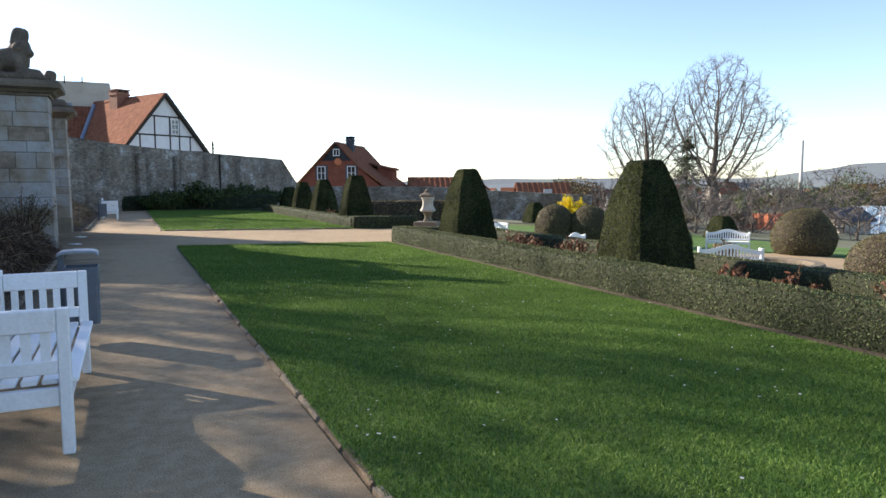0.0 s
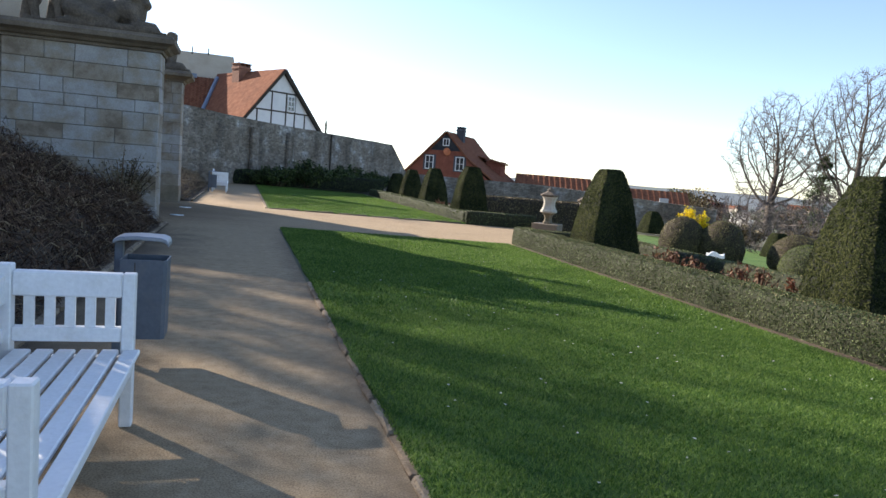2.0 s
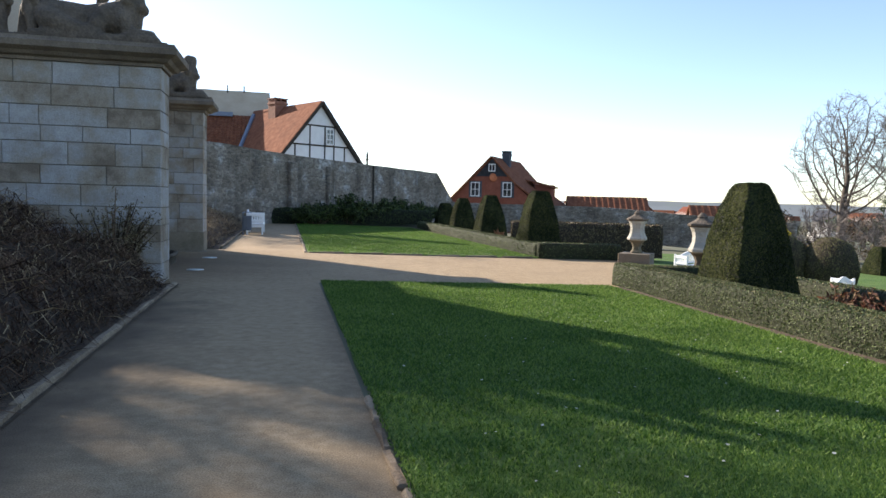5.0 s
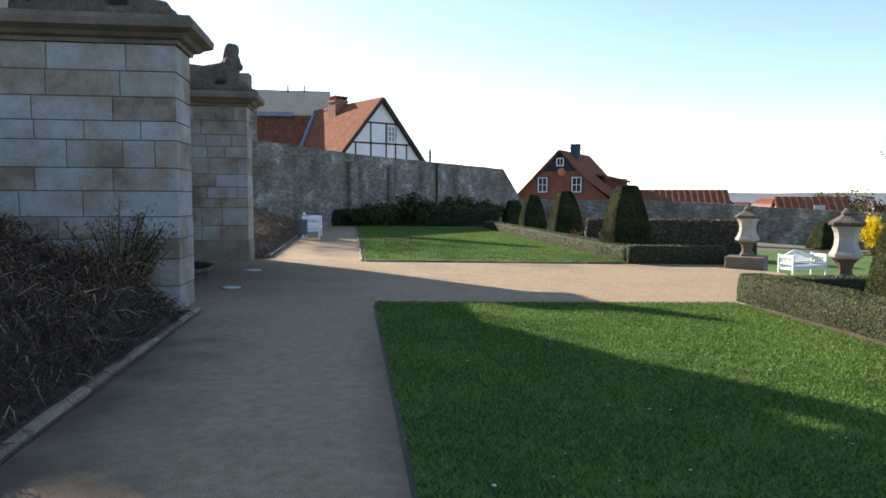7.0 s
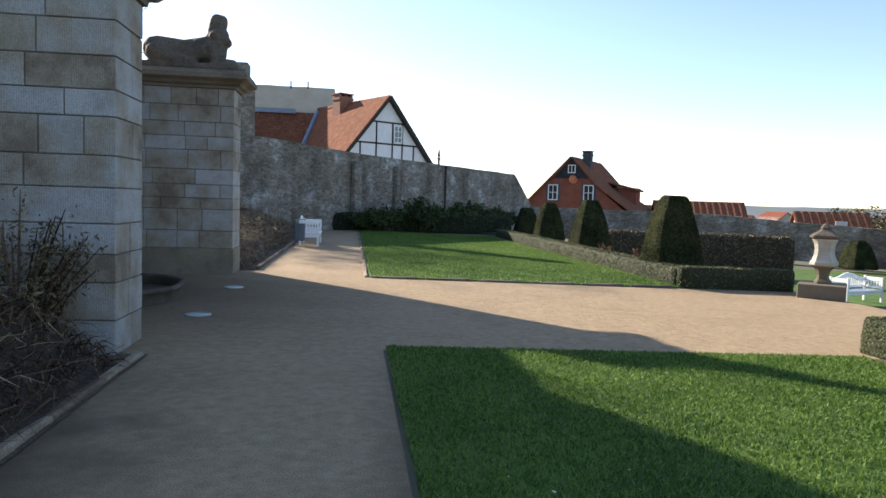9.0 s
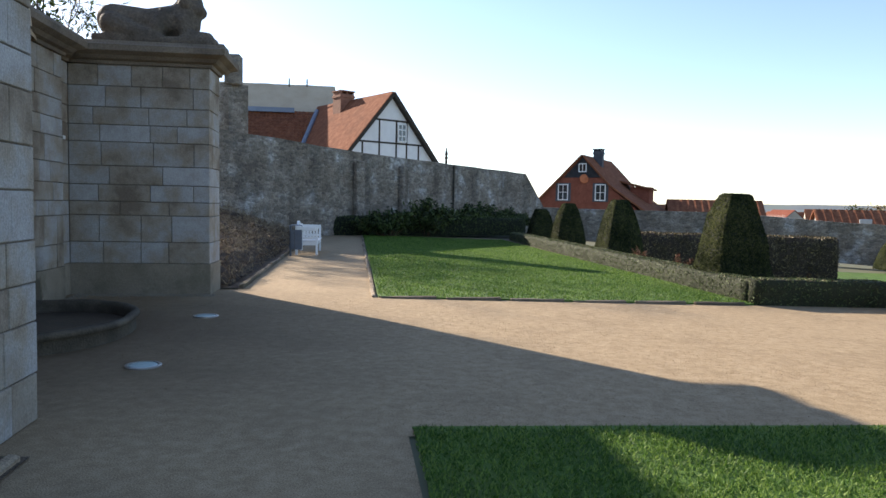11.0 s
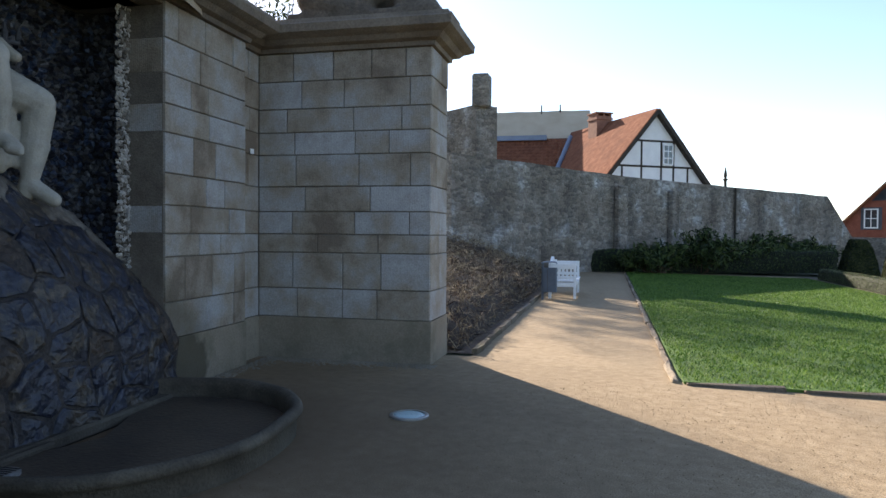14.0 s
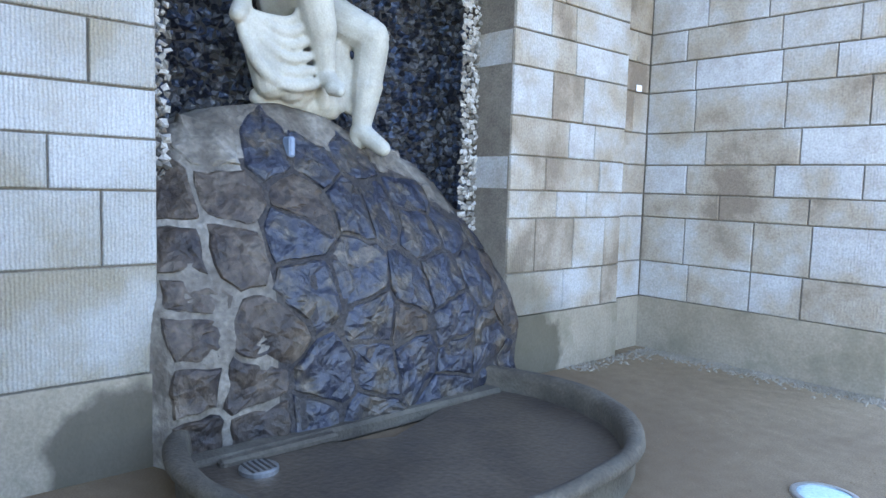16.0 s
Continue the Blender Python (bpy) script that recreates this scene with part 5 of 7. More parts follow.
# ---- bench and bins ----
def bench(m, label, group=""):
    """A white garden bench with a hump-backed slatted rest; its front looks along +x, length 1.95 along y."""
    t = thing("garden_bench", m, label, "bench", group)
    Lb, D = 1.95, 0.62
    for y in (0.04, Lb - 0.04):
        part("leg", boxes((-0.058, 0.006, y - 0.035, y + 0.035, 0, 0.83), bevel=0.006), WHITE_PAINT, t)
        part("back_leg", boxes((-D - 0.02, -D + 0.05, y - 0.04, y + 0.04, 0, 0.86), bevel=0.006), WHITE_PAINT, t)
        part("armrest", boxes((-D + 0.051, -0.059, y - 0.033, y + 0.033, 0.70, 0.828), bevel=0.008), WHITE_PAINT, t)
        part("side_rail", boxes((-D + 0.051, -0.059, y - 0.03, y + 0.03, 0.465, 0.54), bevel=0.005), WHITE_PAINT, t)
        part("apron_side", boxes((-D + 0.051, -0.059, y - 0.025, y + 0.025, 0.28, 0.385), bevel=0.005), WHITE_PAINT, t)
        for k in range(5):
            x = -D + 0.1 + k * 0.095
            part("side_slat", boxes((x, x + 0.048, y - 0.012, y + 0.012, 0.54, 0.70)), WHITE_PAINT, t)
    part("front_rail", boxes((-0.04, 0.0, 0.081, Lb - 0.081, 0.29, 0.395), bevel=0.006), WHITE_PAINT, t)
    for k in range(6):
        x = -D + 0.06 + k * 0.103
        part("seat_slat", boxes((x, x + 0.082, 0.06 if k else 0.0, Lb - 0.06, 0.397, 0.425), bevel=0.006), WHITE_PAINT, t)
    # hump-backed top rail
    K2 = 40
    verts, faces = [], []
    def hump(s):
        e = abs(2 * s - 1)
        return 0.80 + 0.17 * (0.5 + 0.5 * math.cos(math.pi * min(1.0, e / 0.86)))
    for i in range(K2 + 1):
        s = i / K2
        y = 0.081 + (Lb - 0.162) * s
        h = hump(s)
        for x, z in ((-D - 0.025, h - 0.14), (-D + 0.025, h - 0.14), (-D + 0.025, h), (-D - 0.025, h)):
            verts.append((x, y, z))
    for i in range(K2):
        for a in range(4):
            b = (a + 1) % 4
            faces.append((i * 4 + a, i * 4 + b, (i + 1) * 4 + b, (i + 1) * 4 + a))
    faces += [(3, 2, 1, 0), (K2 * 4, K2 * 4 + 1, K2 * 4 + 2, K2 * 4 + 3)]
    mesh_object("top_rail", verts, faces, WHITE_PAINT, t)
    part("bottom_rail", boxes((-D - 0.022, -D + 0.022, 0.081, Lb - 0.081, 0.46, 0.53), bevel=0.005), WHITE_PAINT, t)
    for k in range(17):
        y = 0.15 + k * (Lb - 0.3) / 16
        h = hump((y - 0.081) / (Lb - 0.162)) - 0.13
        part("back_slat", boxes((-D - 0.012, -D + 0.012, y - 0.026, y + 0.026, 0.53, h)), WHITE_PAINT, t)
    return t


first_bench = bench(at(-0.33, 4.32, 0.0), "white painted wooden garden bench beside the path", "white garden benches")
copy_thing(first_bench, at(-0.42, 34.35, 0.0))["label"] = "white painted garden bench by the far bin"


def litter_bin(m, label):
    """A steel litter bin hung on a flat post with a bent hood."""
    t = thing("litter_bin", m, label, "litter bin", "steel litter bins")
    t.scale = (0.76, 0.76, 1.0)
    part("post", boxes((-0.25, -0.18, -0.05, 0.05, 0, 0.875), bevel=0.006), BIN_PAINT, t)
    body = bmesh.new()
    out = [(-0.175, -0.19), (0.175, -0.19), (0.205, -0.16), (0.205, 0.16), (0.175, 0.19), (-0.175, 0.19)]
    prism(body, out, 0.19, 0.74, 1.03)
    bmesh.ops.delete(body, geom=[f for f in body.faces if f.calc_center_median().z > 0.73], context="FACES")
    can = part("can", body, BIN_PAINT, t)
    mod = can.modifiers.new("sheet", "SOLIDIFY")
    mod.thickness = 0.012
    part("can_seam", boxes((-0.06, -0.052, -0.198, -0.19, 0.21, 0.72)), TIMBER, t)
    hood = bmesh.new()
    prof = [(-0.25, 0.855), (-0.2, 0.875), (-0.05, 0.885), (0.15, 0.88), (0.20, 0.865), (0.215, 0.84)]
    lo, hi = [], []
    for y in (-0.17, 0.17):
        lo.append([hood.verts.new((x, y, z - 0.014)) for x, z in prof])
        hi.append([hood.verts.new((x, y, z + 0.014)) for x, z in prof])
    for i in range(len(prof) - 1):
        hood.faces.new((hi[0][i], hi[0][i + 1], hi[1][i + 1], hi[1][i]))
        hood.faces.new((lo[0][i + 1], lo[0][i], lo[1][i], lo[1][i + 1]))
        for s, f in ((0, 1), (1, -1)):
            q4 = (lo[s][i], lo[s][i + 1], hi[s][i + 1], hi[s][i])
            hood.faces.new(q4 if f > 0 else q4[::-1])
    for i, f in ((0, -1), (len(prof) - 1, 1)):
        q4 = (lo[0][i], lo[1][i], hi[1][i], hi[0][i])
        hood.faces.new(q4 if f > 0 else q4[::-1])
    bmesh.ops.bevel(hood, geom=hood.edges[:], offset=0.006, segments=1, affect="EDGES")
    part("hood", hood, BIN_LID, t, "pale bent steel hood")
    return t


litter_bin(at(-0.44, 7.5, 0.0), "grey-blue steel litter bin with a bent hood")
litter_bin(at(-1.0, 34.0, 0.0), "grey steel litter bin in front of the far bench")


# ---- urns ----
def urn(n, u, z=None, turn=-38):
    t = thing("stone_urn", at(n, u, z, turn), "pale weathered stone urn with a dark lid on a plinth", "urn", "stone urns by the steps")
    part("plinth", boxes((-0.44, 0.44, -0.44, 0.44, -0.15, 0.24), bevel=0.015), KERB, t, "dark mossy plinth")

    def chamfered(r, c):
        return [(r, -c), (r, c), (c, r), (-c, r), (-r, c), (-r, -c), (-c, -r), (c, -r)]

    def stack(bm, profile):
        rings = [[bm.verts.new((x, y, zz)) for x, y in chamfered(r * 0.84, r * 0.84 * k)] for r, zz, k in profile]
        for a, b in zip(rings, rings[1:]):
            for i in range(8):
                bm.faces.new((a[i], a[(i + 1) % 8], b[(i + 1) % 8], b[i]))
        bm.faces.new(rings[0][::-1])
        bm.faces.new(rings[-1])

    bm = bmesh.new()
    stack(bm, [(0.19, 0.24, 0.6), (0.19, 0.28, 0.6), (0.14, 0.34, 0.6), (0.13, 0.42, 0.6), (0.17, 0.52, 0.6), (0.25, 0.60, 0.6)])
    part("foot", bm, KERB, t, "darker turned foot")
    bm = bmesh.new()
    stack(bm, [(0.25, 0.60, 0.6), (0.31, 0.63, 0.6), (0.31, 0.68, 0.6), (0.27, 0.73, 0.6), (0.225, 0.84, 0.6), (0.215, 0.95, 0.6), (0.235, 1.06, 0.6), (0.27, 1.13, 0.6), (0.28, 1.16, 0.6)])
    part("body", bm, STATUE_PALE, t)
    bm = bmesh.new()
    stack(bm, [(0.28, 1.16, 0.6), (0.34, 1.19, 0.7), (0.34, 1.23, 0.7), (0.27, 1.27, 0.6), (0.17, 1.32, 0.5), (0.12, 1.36, 0.5), (0.13, 1.39, 0.5), (0.07, 1.45, 0.5), (0.03, 1.48, 0.5)])
    part("lid", bm, STATUE_DARK, t, "darker stone lid")
    return t


urn(10.35, 24.3, -0.1)
urn(9.3, 19.5, -0.1)

# benches of the lower garden
for n, u, turn, wide in ((24.9, 24.9, -137, 1.0), (18.7, 16.3, 50, 1.0), (16.5, 31.5, -70, 1.0), (16.3, 23.5, 120, 1.0)):
    copy_thing(first_bench, at(n, u, ground_z(n, u), turn))["label"] = "white painted garden bench in the lower garden"


# dry basin and grass tuft on the lower gravel place
pool = thing("stone_pool_ring", at(21.2, 18.2), "low dark stone ring of a small round pool", "pool")
bm = bmesh.new()
lathe(bm, [(1.9, 0.0), (1.9, 0.13), (1.86, 0.16), (1.55, 0.16), (1.5, 0.12), (1.5, 0.02)], 28)
part("ring", bm, KERB, pool)
loose_shrub(19.4, 18.4, 0.55, 1.0, STRAW, "dry pale ornamental grass tuft", "grass_tuft", 500, 0.07, category="plant", stems=40)


# ---- trees ----
def bare_tree(m, height, seed, label, trunk=0.3, width=0.7, bole=0.24, points=900, step=0.45, twigs=3, name="bare_tree"):
    """A leafless tree: branches grow from the bole towards points strewn through a rounded crown, and end in fine twigs."""
    t = thing(name, m, label, "tree")
    rng = np.random.default_rng(seed)
    d = rng.normal(size=(points * 2, 3))
    d /= np.linalg.norm(d, axis=1)[:, None]
    d *= (rng.random(points * 2) ** 0.42)[:, None]
    wide = height * width / 2
    lumps = 1 + 0.16 * np.sin(3 * np.arctan2(d[:, 1], d[:, 0]) + seed) + 0.1 * np.sin(d[:, 2] * 6 + seed)
    targets = d * np.stack([wide * lumps * (1 - 0.25 * np.maximum(d[:, 2], 0)), wide * lumps, np.full(len(d), height * (1 - bole) * 0.5)], 1) + (0, 0, height * (0.5 + bole * 0.5))
    targets = targets[:points]
    k = max(3, int(height * bole / step))
    nodes = [np.array([0.04 * math.sin(i), 0.04 * math.cos(i * 1.3), i * height * bole / k]) for i in range(k + 1)]
    parent = [-1] + list(range(k))
    alive = targets
    near = np.full(len(alive), 1e9)
    who = np.zeros(len(alive), int)
    fresh = 0
    for _ in range(90):
        P = np.array(nodes[fresh:])
        dist = np.linalg.norm(alive[:, None] - P[None], axis=2)
        j = dist.argmin(1)
        best = dist[np.arange(len(alive)), j]
        closer = best < near
        near[closer], who[closer] = best[closer], j[closer] + fresh
        keep = near > step * 1.3
        alive, near, who = alive[keep], near[keep], who[keep]
        if not len(alive):
            break
        fresh = len(nodes)
        for i in np.unique(who):
            pull = alive[who == i] - nodes[i]
            pull = (pull / np.linalg.norm(pull, axis=1)[:, None]).mean(0) + rng.normal(0, 0.09, 3)
            if parent[i] >= 0:
                back = nodes[i] - nodes[parent[i]]
                pull = pull / (np.linalg.norm(pull) + 1e-9) + 0.55 * back / (np.linalg.norm(back) + 1e-9)
            nodes.append(nodes[i] + step * pull / (np.linalg.norm(pull) + 1e-9))
            parent.append(int(i))
    load = np.zeros(len(nodes))
    kids = [[] for _ in nodes]
    for i in range(len(nodes) - 1, -1, -1):
        load[i] = max(load[i], 1.0)
        if parent[i] >= 0:
            load[parent[i]] += load[i]
            kids[parent[i]].append(i)
    rad = np.maximum(trunk * (load / load[0]) ** 0.54, 0.013)
    limb_v, limb_f, twig_v, twig_f = [], [], [], []
    for i in range(1, len(nodes)):
        a, b = Vector(nodes[parent[i]]), Vector(nodes[i])
        thick = rad[i] > 0.045
        ra = min(rad[parent[i]], rad[i] * 1.35)
        tube(limb_v if thick else twig_v, limb_f if thick else twig_f, [a, b], [ra, rad[i]], 7 if rad[i] > 0.15 else 5 if thick else 3)
        if not kids[i] or load[i] < 7:
            out = (b - a).normalized()
            for _ in range(twigs):
                e = (out + Vector(rng.normal(0, 0.55, 3)) + Vector((0, 0, 0.15))).normalized() * step * rng.uniform(1.0, 2.2)
                tube(twig_v, twig_f, [b, b + e * 0.5 + Vector(rng.normal(0, 0.06, 3)), b + e], [0.013, 0.010, 0.005], 3)
    mesh_object("trunk", [v[:] for v in limb_v], limb_f, BARK, t, smooth=True)
    mesh_object("crown", [v[:] for v in twig_v], twig_f, FINE_TWIG, t, "fine bare twigs")
    return t


bare_tree(pose(49, 87, -3.5), 19.0, 21, "tall bare deciduous tree with a broad twiggy crown", 0.55, 0.68, 0.22, 1500, 0.45, 4)
bare_tree(pose(53, 77, -3.5), 20.6, 8, "tall bare deciduous tree with upright limbs", 0.6, 0.76, 0.2, 1900, 0.45, 4)
# the last three are unseen, added to dapple the near path and lawn
for i, (n, u, h) in enumerate(((-17, 54, 16), (-18, 25, 13), (-16.5, 36, 14), (-12.5, 22.5, 13.0), (-13.5, 15.5, 12.0), (-15.5, 28.0, 15.0))):
    bare_tree(at(n, u, 0.6), h, 40 + i, "bare deciduous tree dappling the garden from the bank above the pavilion", 0.2, 0.8, 0.26, 380, 0.45, 3)


for i in range(14):
    a, dist = 37.5 + i * 1.35, 60 + 9 * math.sin(i * 2.3)
    n, u = dist * math.sin(radians(a)), dist * math.cos(radians(a))
    bare_tree(at(n, u, -3.6), 5.2 + 1.6 * math.sin(i * 1.7), 70 + i, "small bare brownish tree at the edge of the lower garden", 0.12, 1.0, 0.16, 170, 0.34, 5, "garden_tree")


def leafy_tree(m, height, radius, count, seed, label, leaf=IVY):
    """An evergreen tree: trunk, limbs and a loose crown of leaf clumps with gaps."""
    t = thing("evergreen_tree", m, label, "tree")
    rng = np.random.default_rng(seed)
    V, F = [], []
    tube(V, F, [Vector((0, 0, 0)), Vector((0.1, 0.1, height * 0.5)), Vector((0, 0.2, height * 0.9))], [0.3, 0.22, 0.05], 8)
    clumps = []
    for _ in range(16):
        a, r, z = rng.uniform(0, 6.28), radius * math.sqrt(rng.random()), height * rng.uniform(0.42, 0.98)
        c = Vector((r * math.cos(a), r * math.sin(a), z))
        clumps.append(c)
        tube(V, F, [Vector((0.05, 0.1, z * 0.7)), c], [0.09, 0.02], 5)
    mesh_object("trunk", [v[:] for v in V], F, BARK, t)
    pts = np.concatenate([rng.normal(c[:], (0.62, 0.62, 0.45), (count // 16, 3)) for c in clumps])
    nr = rng.normal(size=pts.shape)
    nr /= np.linalg.norm(nr, axis=1)[:, None]
    v, f = scatter_quads(pts, nr, 0.11, rng)
    mesh_object("crown", v.tolist(), f.tolist(), leaf, t)
    return t


# unseen trees, added only to throw broken shade on path and lawn
for i, (n, u, h, r, c) in enumerate(((-9.8, 14.2, 6.6, 2.0, 450), (-15.5, 52.0, 12.0, 3.0, 2200), (-9.6, 9.8, 6.4, 2.0, 700), (-14.5, 26.5, 12.5, 2.8, 1000), (-17.0, 30.5, 14.0, 2.8, 1300))):
    leafy_tree(at(n, u, 0.8), h, r, c, 60 + i, "added evergreen on the bank that shades the path and lawn")


def far_tree(x, y, z, height, radius, leaf, seed, label):
    """A distant tree: short trunk and a loose crown."""
    t = thing("distant_tree", pose(x, y, z), label, "tree", "trees of the valley")
    rng = np.random.default_rng(seed)
    V, F = [], []
    tube(V, F, [Vector((0, 0, 0)), Vector((0, 0, height * 0.7))], [0.2, 0.08], 5)
    mesh_object("trunk", [v[:] for v in V], F, BARK, t)
    k = 6000 if abs(y) < 70 else 800
    d = rng.normal(size=(k, 3))
    d /= np.linalg.norm(d, axis=1)[:, None]
    r = rng.uniform(0.55, 1.0, k)[:, None] * (1 + 0.25 * np.sin(d[:, :1] * 5 + seed))
    pts = d * r * (radius, radius, height * 0.38) + (0, 0, height * 0.6)
    pts[:, 2] = np.maximum(pts[:, 2], 0.1)
    v, f = scatter_quads(pts, d, (0.04 if abs(y) < 70 else 0.1) * radius ** 0.5, rng)
    mesh_object("crown", v.tolist(), f.tolist(), leaf, t)


far_tree(58.5, 61.7, -3.5, 6.6, 2.6, GREEN_BUSH, 1, "fresh green willow beyond the greenhouse")
far_tree(64.5, 61.5, -3.5, 6.0, 2.6, BROWN_LEAF, 2, "brownish budding tree beyond the greenhouse")
far_tree(51.8, 60, -3.2, 4.6, 2.7, IVY, 3, "broad dark evergreen beyond the lower lawn")
for i in range(64):
    a, d = random.uniform(18, 62), random.uniform(95, 330)
    x, y = d * math.sin(radians(a)), d * math.cos(radians(a))
    n, u = nu(x, y)
    far_tree(x, y, ground_z(n, u) + town_drop(u), random.uniform(3.0, 5.0) + d * 0.006, random.uniform(2.2, 4.5), random.choice((BROWN_LEAF, BROWN_LEAF, TWIG, TWIG, IVY, GREEN_BUSH)), 100 + i, "hazy tree in the valley below the garden")


def conifer(m, height, label):
    t = thing("conifer", m, label, "tree")
    rng = np.random.default_rng(3)
    V, F = [], []
    tube(V, F, [Vector((0, 0, 0)), Vector((0, 0, height))], [0.25, 0.03], 7)
    mesh_object("trunk", [v[:] for v in V], F, BARK, t)
    pts = []
    for _ in range(90):
        z = height * rng.uniform(0.12, 0.98)
        a, r = rng.uniform(0, 6.28), (height - z) * 0.42 * rng.uniform(0.7, 1.15) + 0.2
        for s in np.linspace(0.1, 1, 26):
            pts.append((r * s * math.cos(a) + rng.normal(0, 0.12), r * s * math.sin(a) + rng.normal(0, 0.12), z - 0.25 * r * s + rng.normal(0, 0.12)))
    pts = np.array(pts)
    nr = rng.normal(size=pts.shape)
    nr /= np.linalg.norm(nr, axis=1)[:, None]
    v, f = scatter_quads(np.repeat(pts, 3, 0) + rng.normal(0, 0.12, (3 * len(pts), 3)), np.repeat(nr, 3, 0), 0.09, rng)
    mesh_object("crown", v.tolist(), f.tolist(), IVY, t, "dull brown-green needles")
    return t


conifer(pose(51, 80, -3.4), 11.0, "sparse brownish conifer between the tall trees")


# ---- houses beyond the wall ----
def roof_slab(name, a, b, c, d, mat, parent, pitch=0.3, thick=0.12, label="", course=0.0):
    """A roof slope, a-b along the eaves and d-c along the ridge, with rolls of pantiles and lapped courses as relief."""
    a, b, c, d = (Vector(p) for p in (a, b, c, d))
    nrm = (b - a).cross(d - a).normalized()
    k = 4 * max(2, int((b - a).length / pitch))
    rows = max(1, int((d - a).length / course)) if course else 1
    V, F = [], []
    for r in range(rows):
        for s, lift in ((r / rows, 0.045 if course else 0.0), ((r + 1) / rows, 0.0)):
            e0, e1 = a.lerp(d, s), b.lerp(c, s)
            V += [(e0.lerp(e1, i / k) + nrm * (lift + 0.035 * math.sin(math.pi * i / 2)))[:] for i in range(k + 1)]
    w = k + 1
    for r in range(2 * rows - 1):
        F += [(r * w + i, r * w + i + 1, (r + 1) * w + i + 1, (r + 1) * w + i) for i in range(k)]
    base, last = len(V), (2 * rows - 1) * w
    V += [(p - nrm * thick)[:] for p in (a, b, c, d)]
    F += [(base + 3, base + 2, base + 1, base), (base, base + 1, k, 0), (base + 2, base + 3, last, last + k), (base + 1, base + 2, last + k, k), (base + 3, base, 0, last)]
    return mesh_object(name, V, F, mat, parent, label)


def window(parent, x, z, w, h, y, bars=(2, 2), frame_mat=PLASTER, name="window"):
    """A window in a wall that looks along local -y."""
    fr = part(name, boxes((x - w / 2, x + w / 2, y - 0.06, y - 0.02, z, z + 0.09), (x - w / 2, x + w / 2, y - 0.06, y - 0.02, z + h - 0.09, z + h), (x - w / 2, x - w / 2 + 0.09, y - 0.06, y - 0.02, z + 0.09, z + h - 0.09), (x + w / 2 - 0.09, x + w / 2, y - 0.06, y - 0.02, z + 0.09, z + h - 0.09)), frame_mat, parent, "white wooden window frame")
    part("pane", boxes((x - w / 2 + 0.09, x + w / 2 - 0.09, y - 0.035, y - 0.025, z + 0.09, z + h - 0.09)), WINDOW_GLASS, fr)
    for i in range(1, bars[0]):
        xx = x - w / 2 + w * i / bars[0]
        part("bar", boxes((xx - 0.03, xx + 0.03, y - 0.055, y - 0.036, z + 0.09, z + h - 0.09)), frame_mat, fr)
    for i in range(1, bars[1]):
        zz = z + h * i / bars[1]
        part("bar", boxes((x - w / 2 + 0.09, x + w / 2 - 0.09, y - 0.058, y - 0.036, zz - 0.025, zz + 0.025)), frame_mat, fr)
    return fr


def chimney(parent, x, y, z0, z1, w, mat):
    c = part("chimney", boxes((x - w / 2, x + w / 2, y - w / 2, y + w / 2, z0, z1), (x - w / 2 - 0.06, x + w / 2 + 0.06, y - w / 2 - 0.06, y + w / 2 + 0.06, z1 - 0.25, z1 - 0.1)), mat, parent)
    part("chimney_cap", boxes((x - w / 2 - 0.08, x + w / 2 + 0.08, y - w / 2 - 0.08, y + w / 2 + 0.08, z1 + 0.16, z1 + 0.24), (x - w / 2, x - w / 2 + 0.12, y - w / 2, y + w / 2, z1, z1 + 0.16), (x + w / 2 - 0.12, x + w / 2, y - w / 2, y + w / 2, z1, z1 + 0.16), (x - 0.06, x + 0.06, y - w / 2, y + w / 2, z1, z1 + 0.16)), mat, c)
    return c


# half-timbered house: gable looks along local -y, ridge runs along +y
gable_house = thing("half_timbered_house", pose(-8.67, 60.1, 0, 0, 0, 42), "white half-timbered gable house with a red tile roof", "house")
RZ, EZ, HW = 8.8, 4.1, 4.0
bm = bmesh.new()
lo = [bm.verts.new(p) for p in ((-HW, 0, -2), (HW, 0, -2), (HW, 0, EZ), (0, 0, RZ - 0.1), (-HW, 0, EZ))]
hi = [bm.verts.new((v.co.x, 11, v.co.z)) for v in lo]
bm.faces.new(lo)
bm.faces.new(hi[::-1])
for i in range(5):
    j = (i + 1) % 5
    bm.faces.new((lo[j], lo[i], hi[i], hi[j]))
bmesh.ops.recalc_face_normals(bm, faces=bm.faces[:])
part("wall", bm, PLASTER, gable_house, "white plaster infill")
roof_slab("roof", (HW + 0.45, 11.3, EZ - 0.55), (HW + 0.45, -0.35, EZ - 0.55), (0, -0.35, RZ + 0.05), (0, 11.3, RZ + 0.05), TILE_RED, gable_house, course=0.36)
roof_slab("roof", (-HW - 0.45, -0.35, EZ - 0.55), (-HW - 0.45, 11.3, EZ - 0.55), (0, 11.3, RZ + 0.05), (0, -0.35, RZ + 0.05), TILE_RED, gable_house, course=0.36)


def beam(parent, x0, z0, x1, z1, w=0.12, y=-0.02):
    d = Vector((x1 - x0, 0, z1 - z0))
    s = Vector((-d.z, 0, d.x)).normalized() * w / 2
    a, b = Vector((x0, y, z0)), Vector((x1, y, z1))
    V = [(a - s)[:], (b - s)[:], (b + s)[:], (a + s)[:]]
    V += [(v[0], 0.03, v[2]) for v in V]
    mesh_object("timber", V, [(0, 1, 2, 3), (1, 0, 4, 5), (2, 1, 5, 6), (3, 2, 6, 7), (0, 3, 7, 4)], TIMBER, parent)


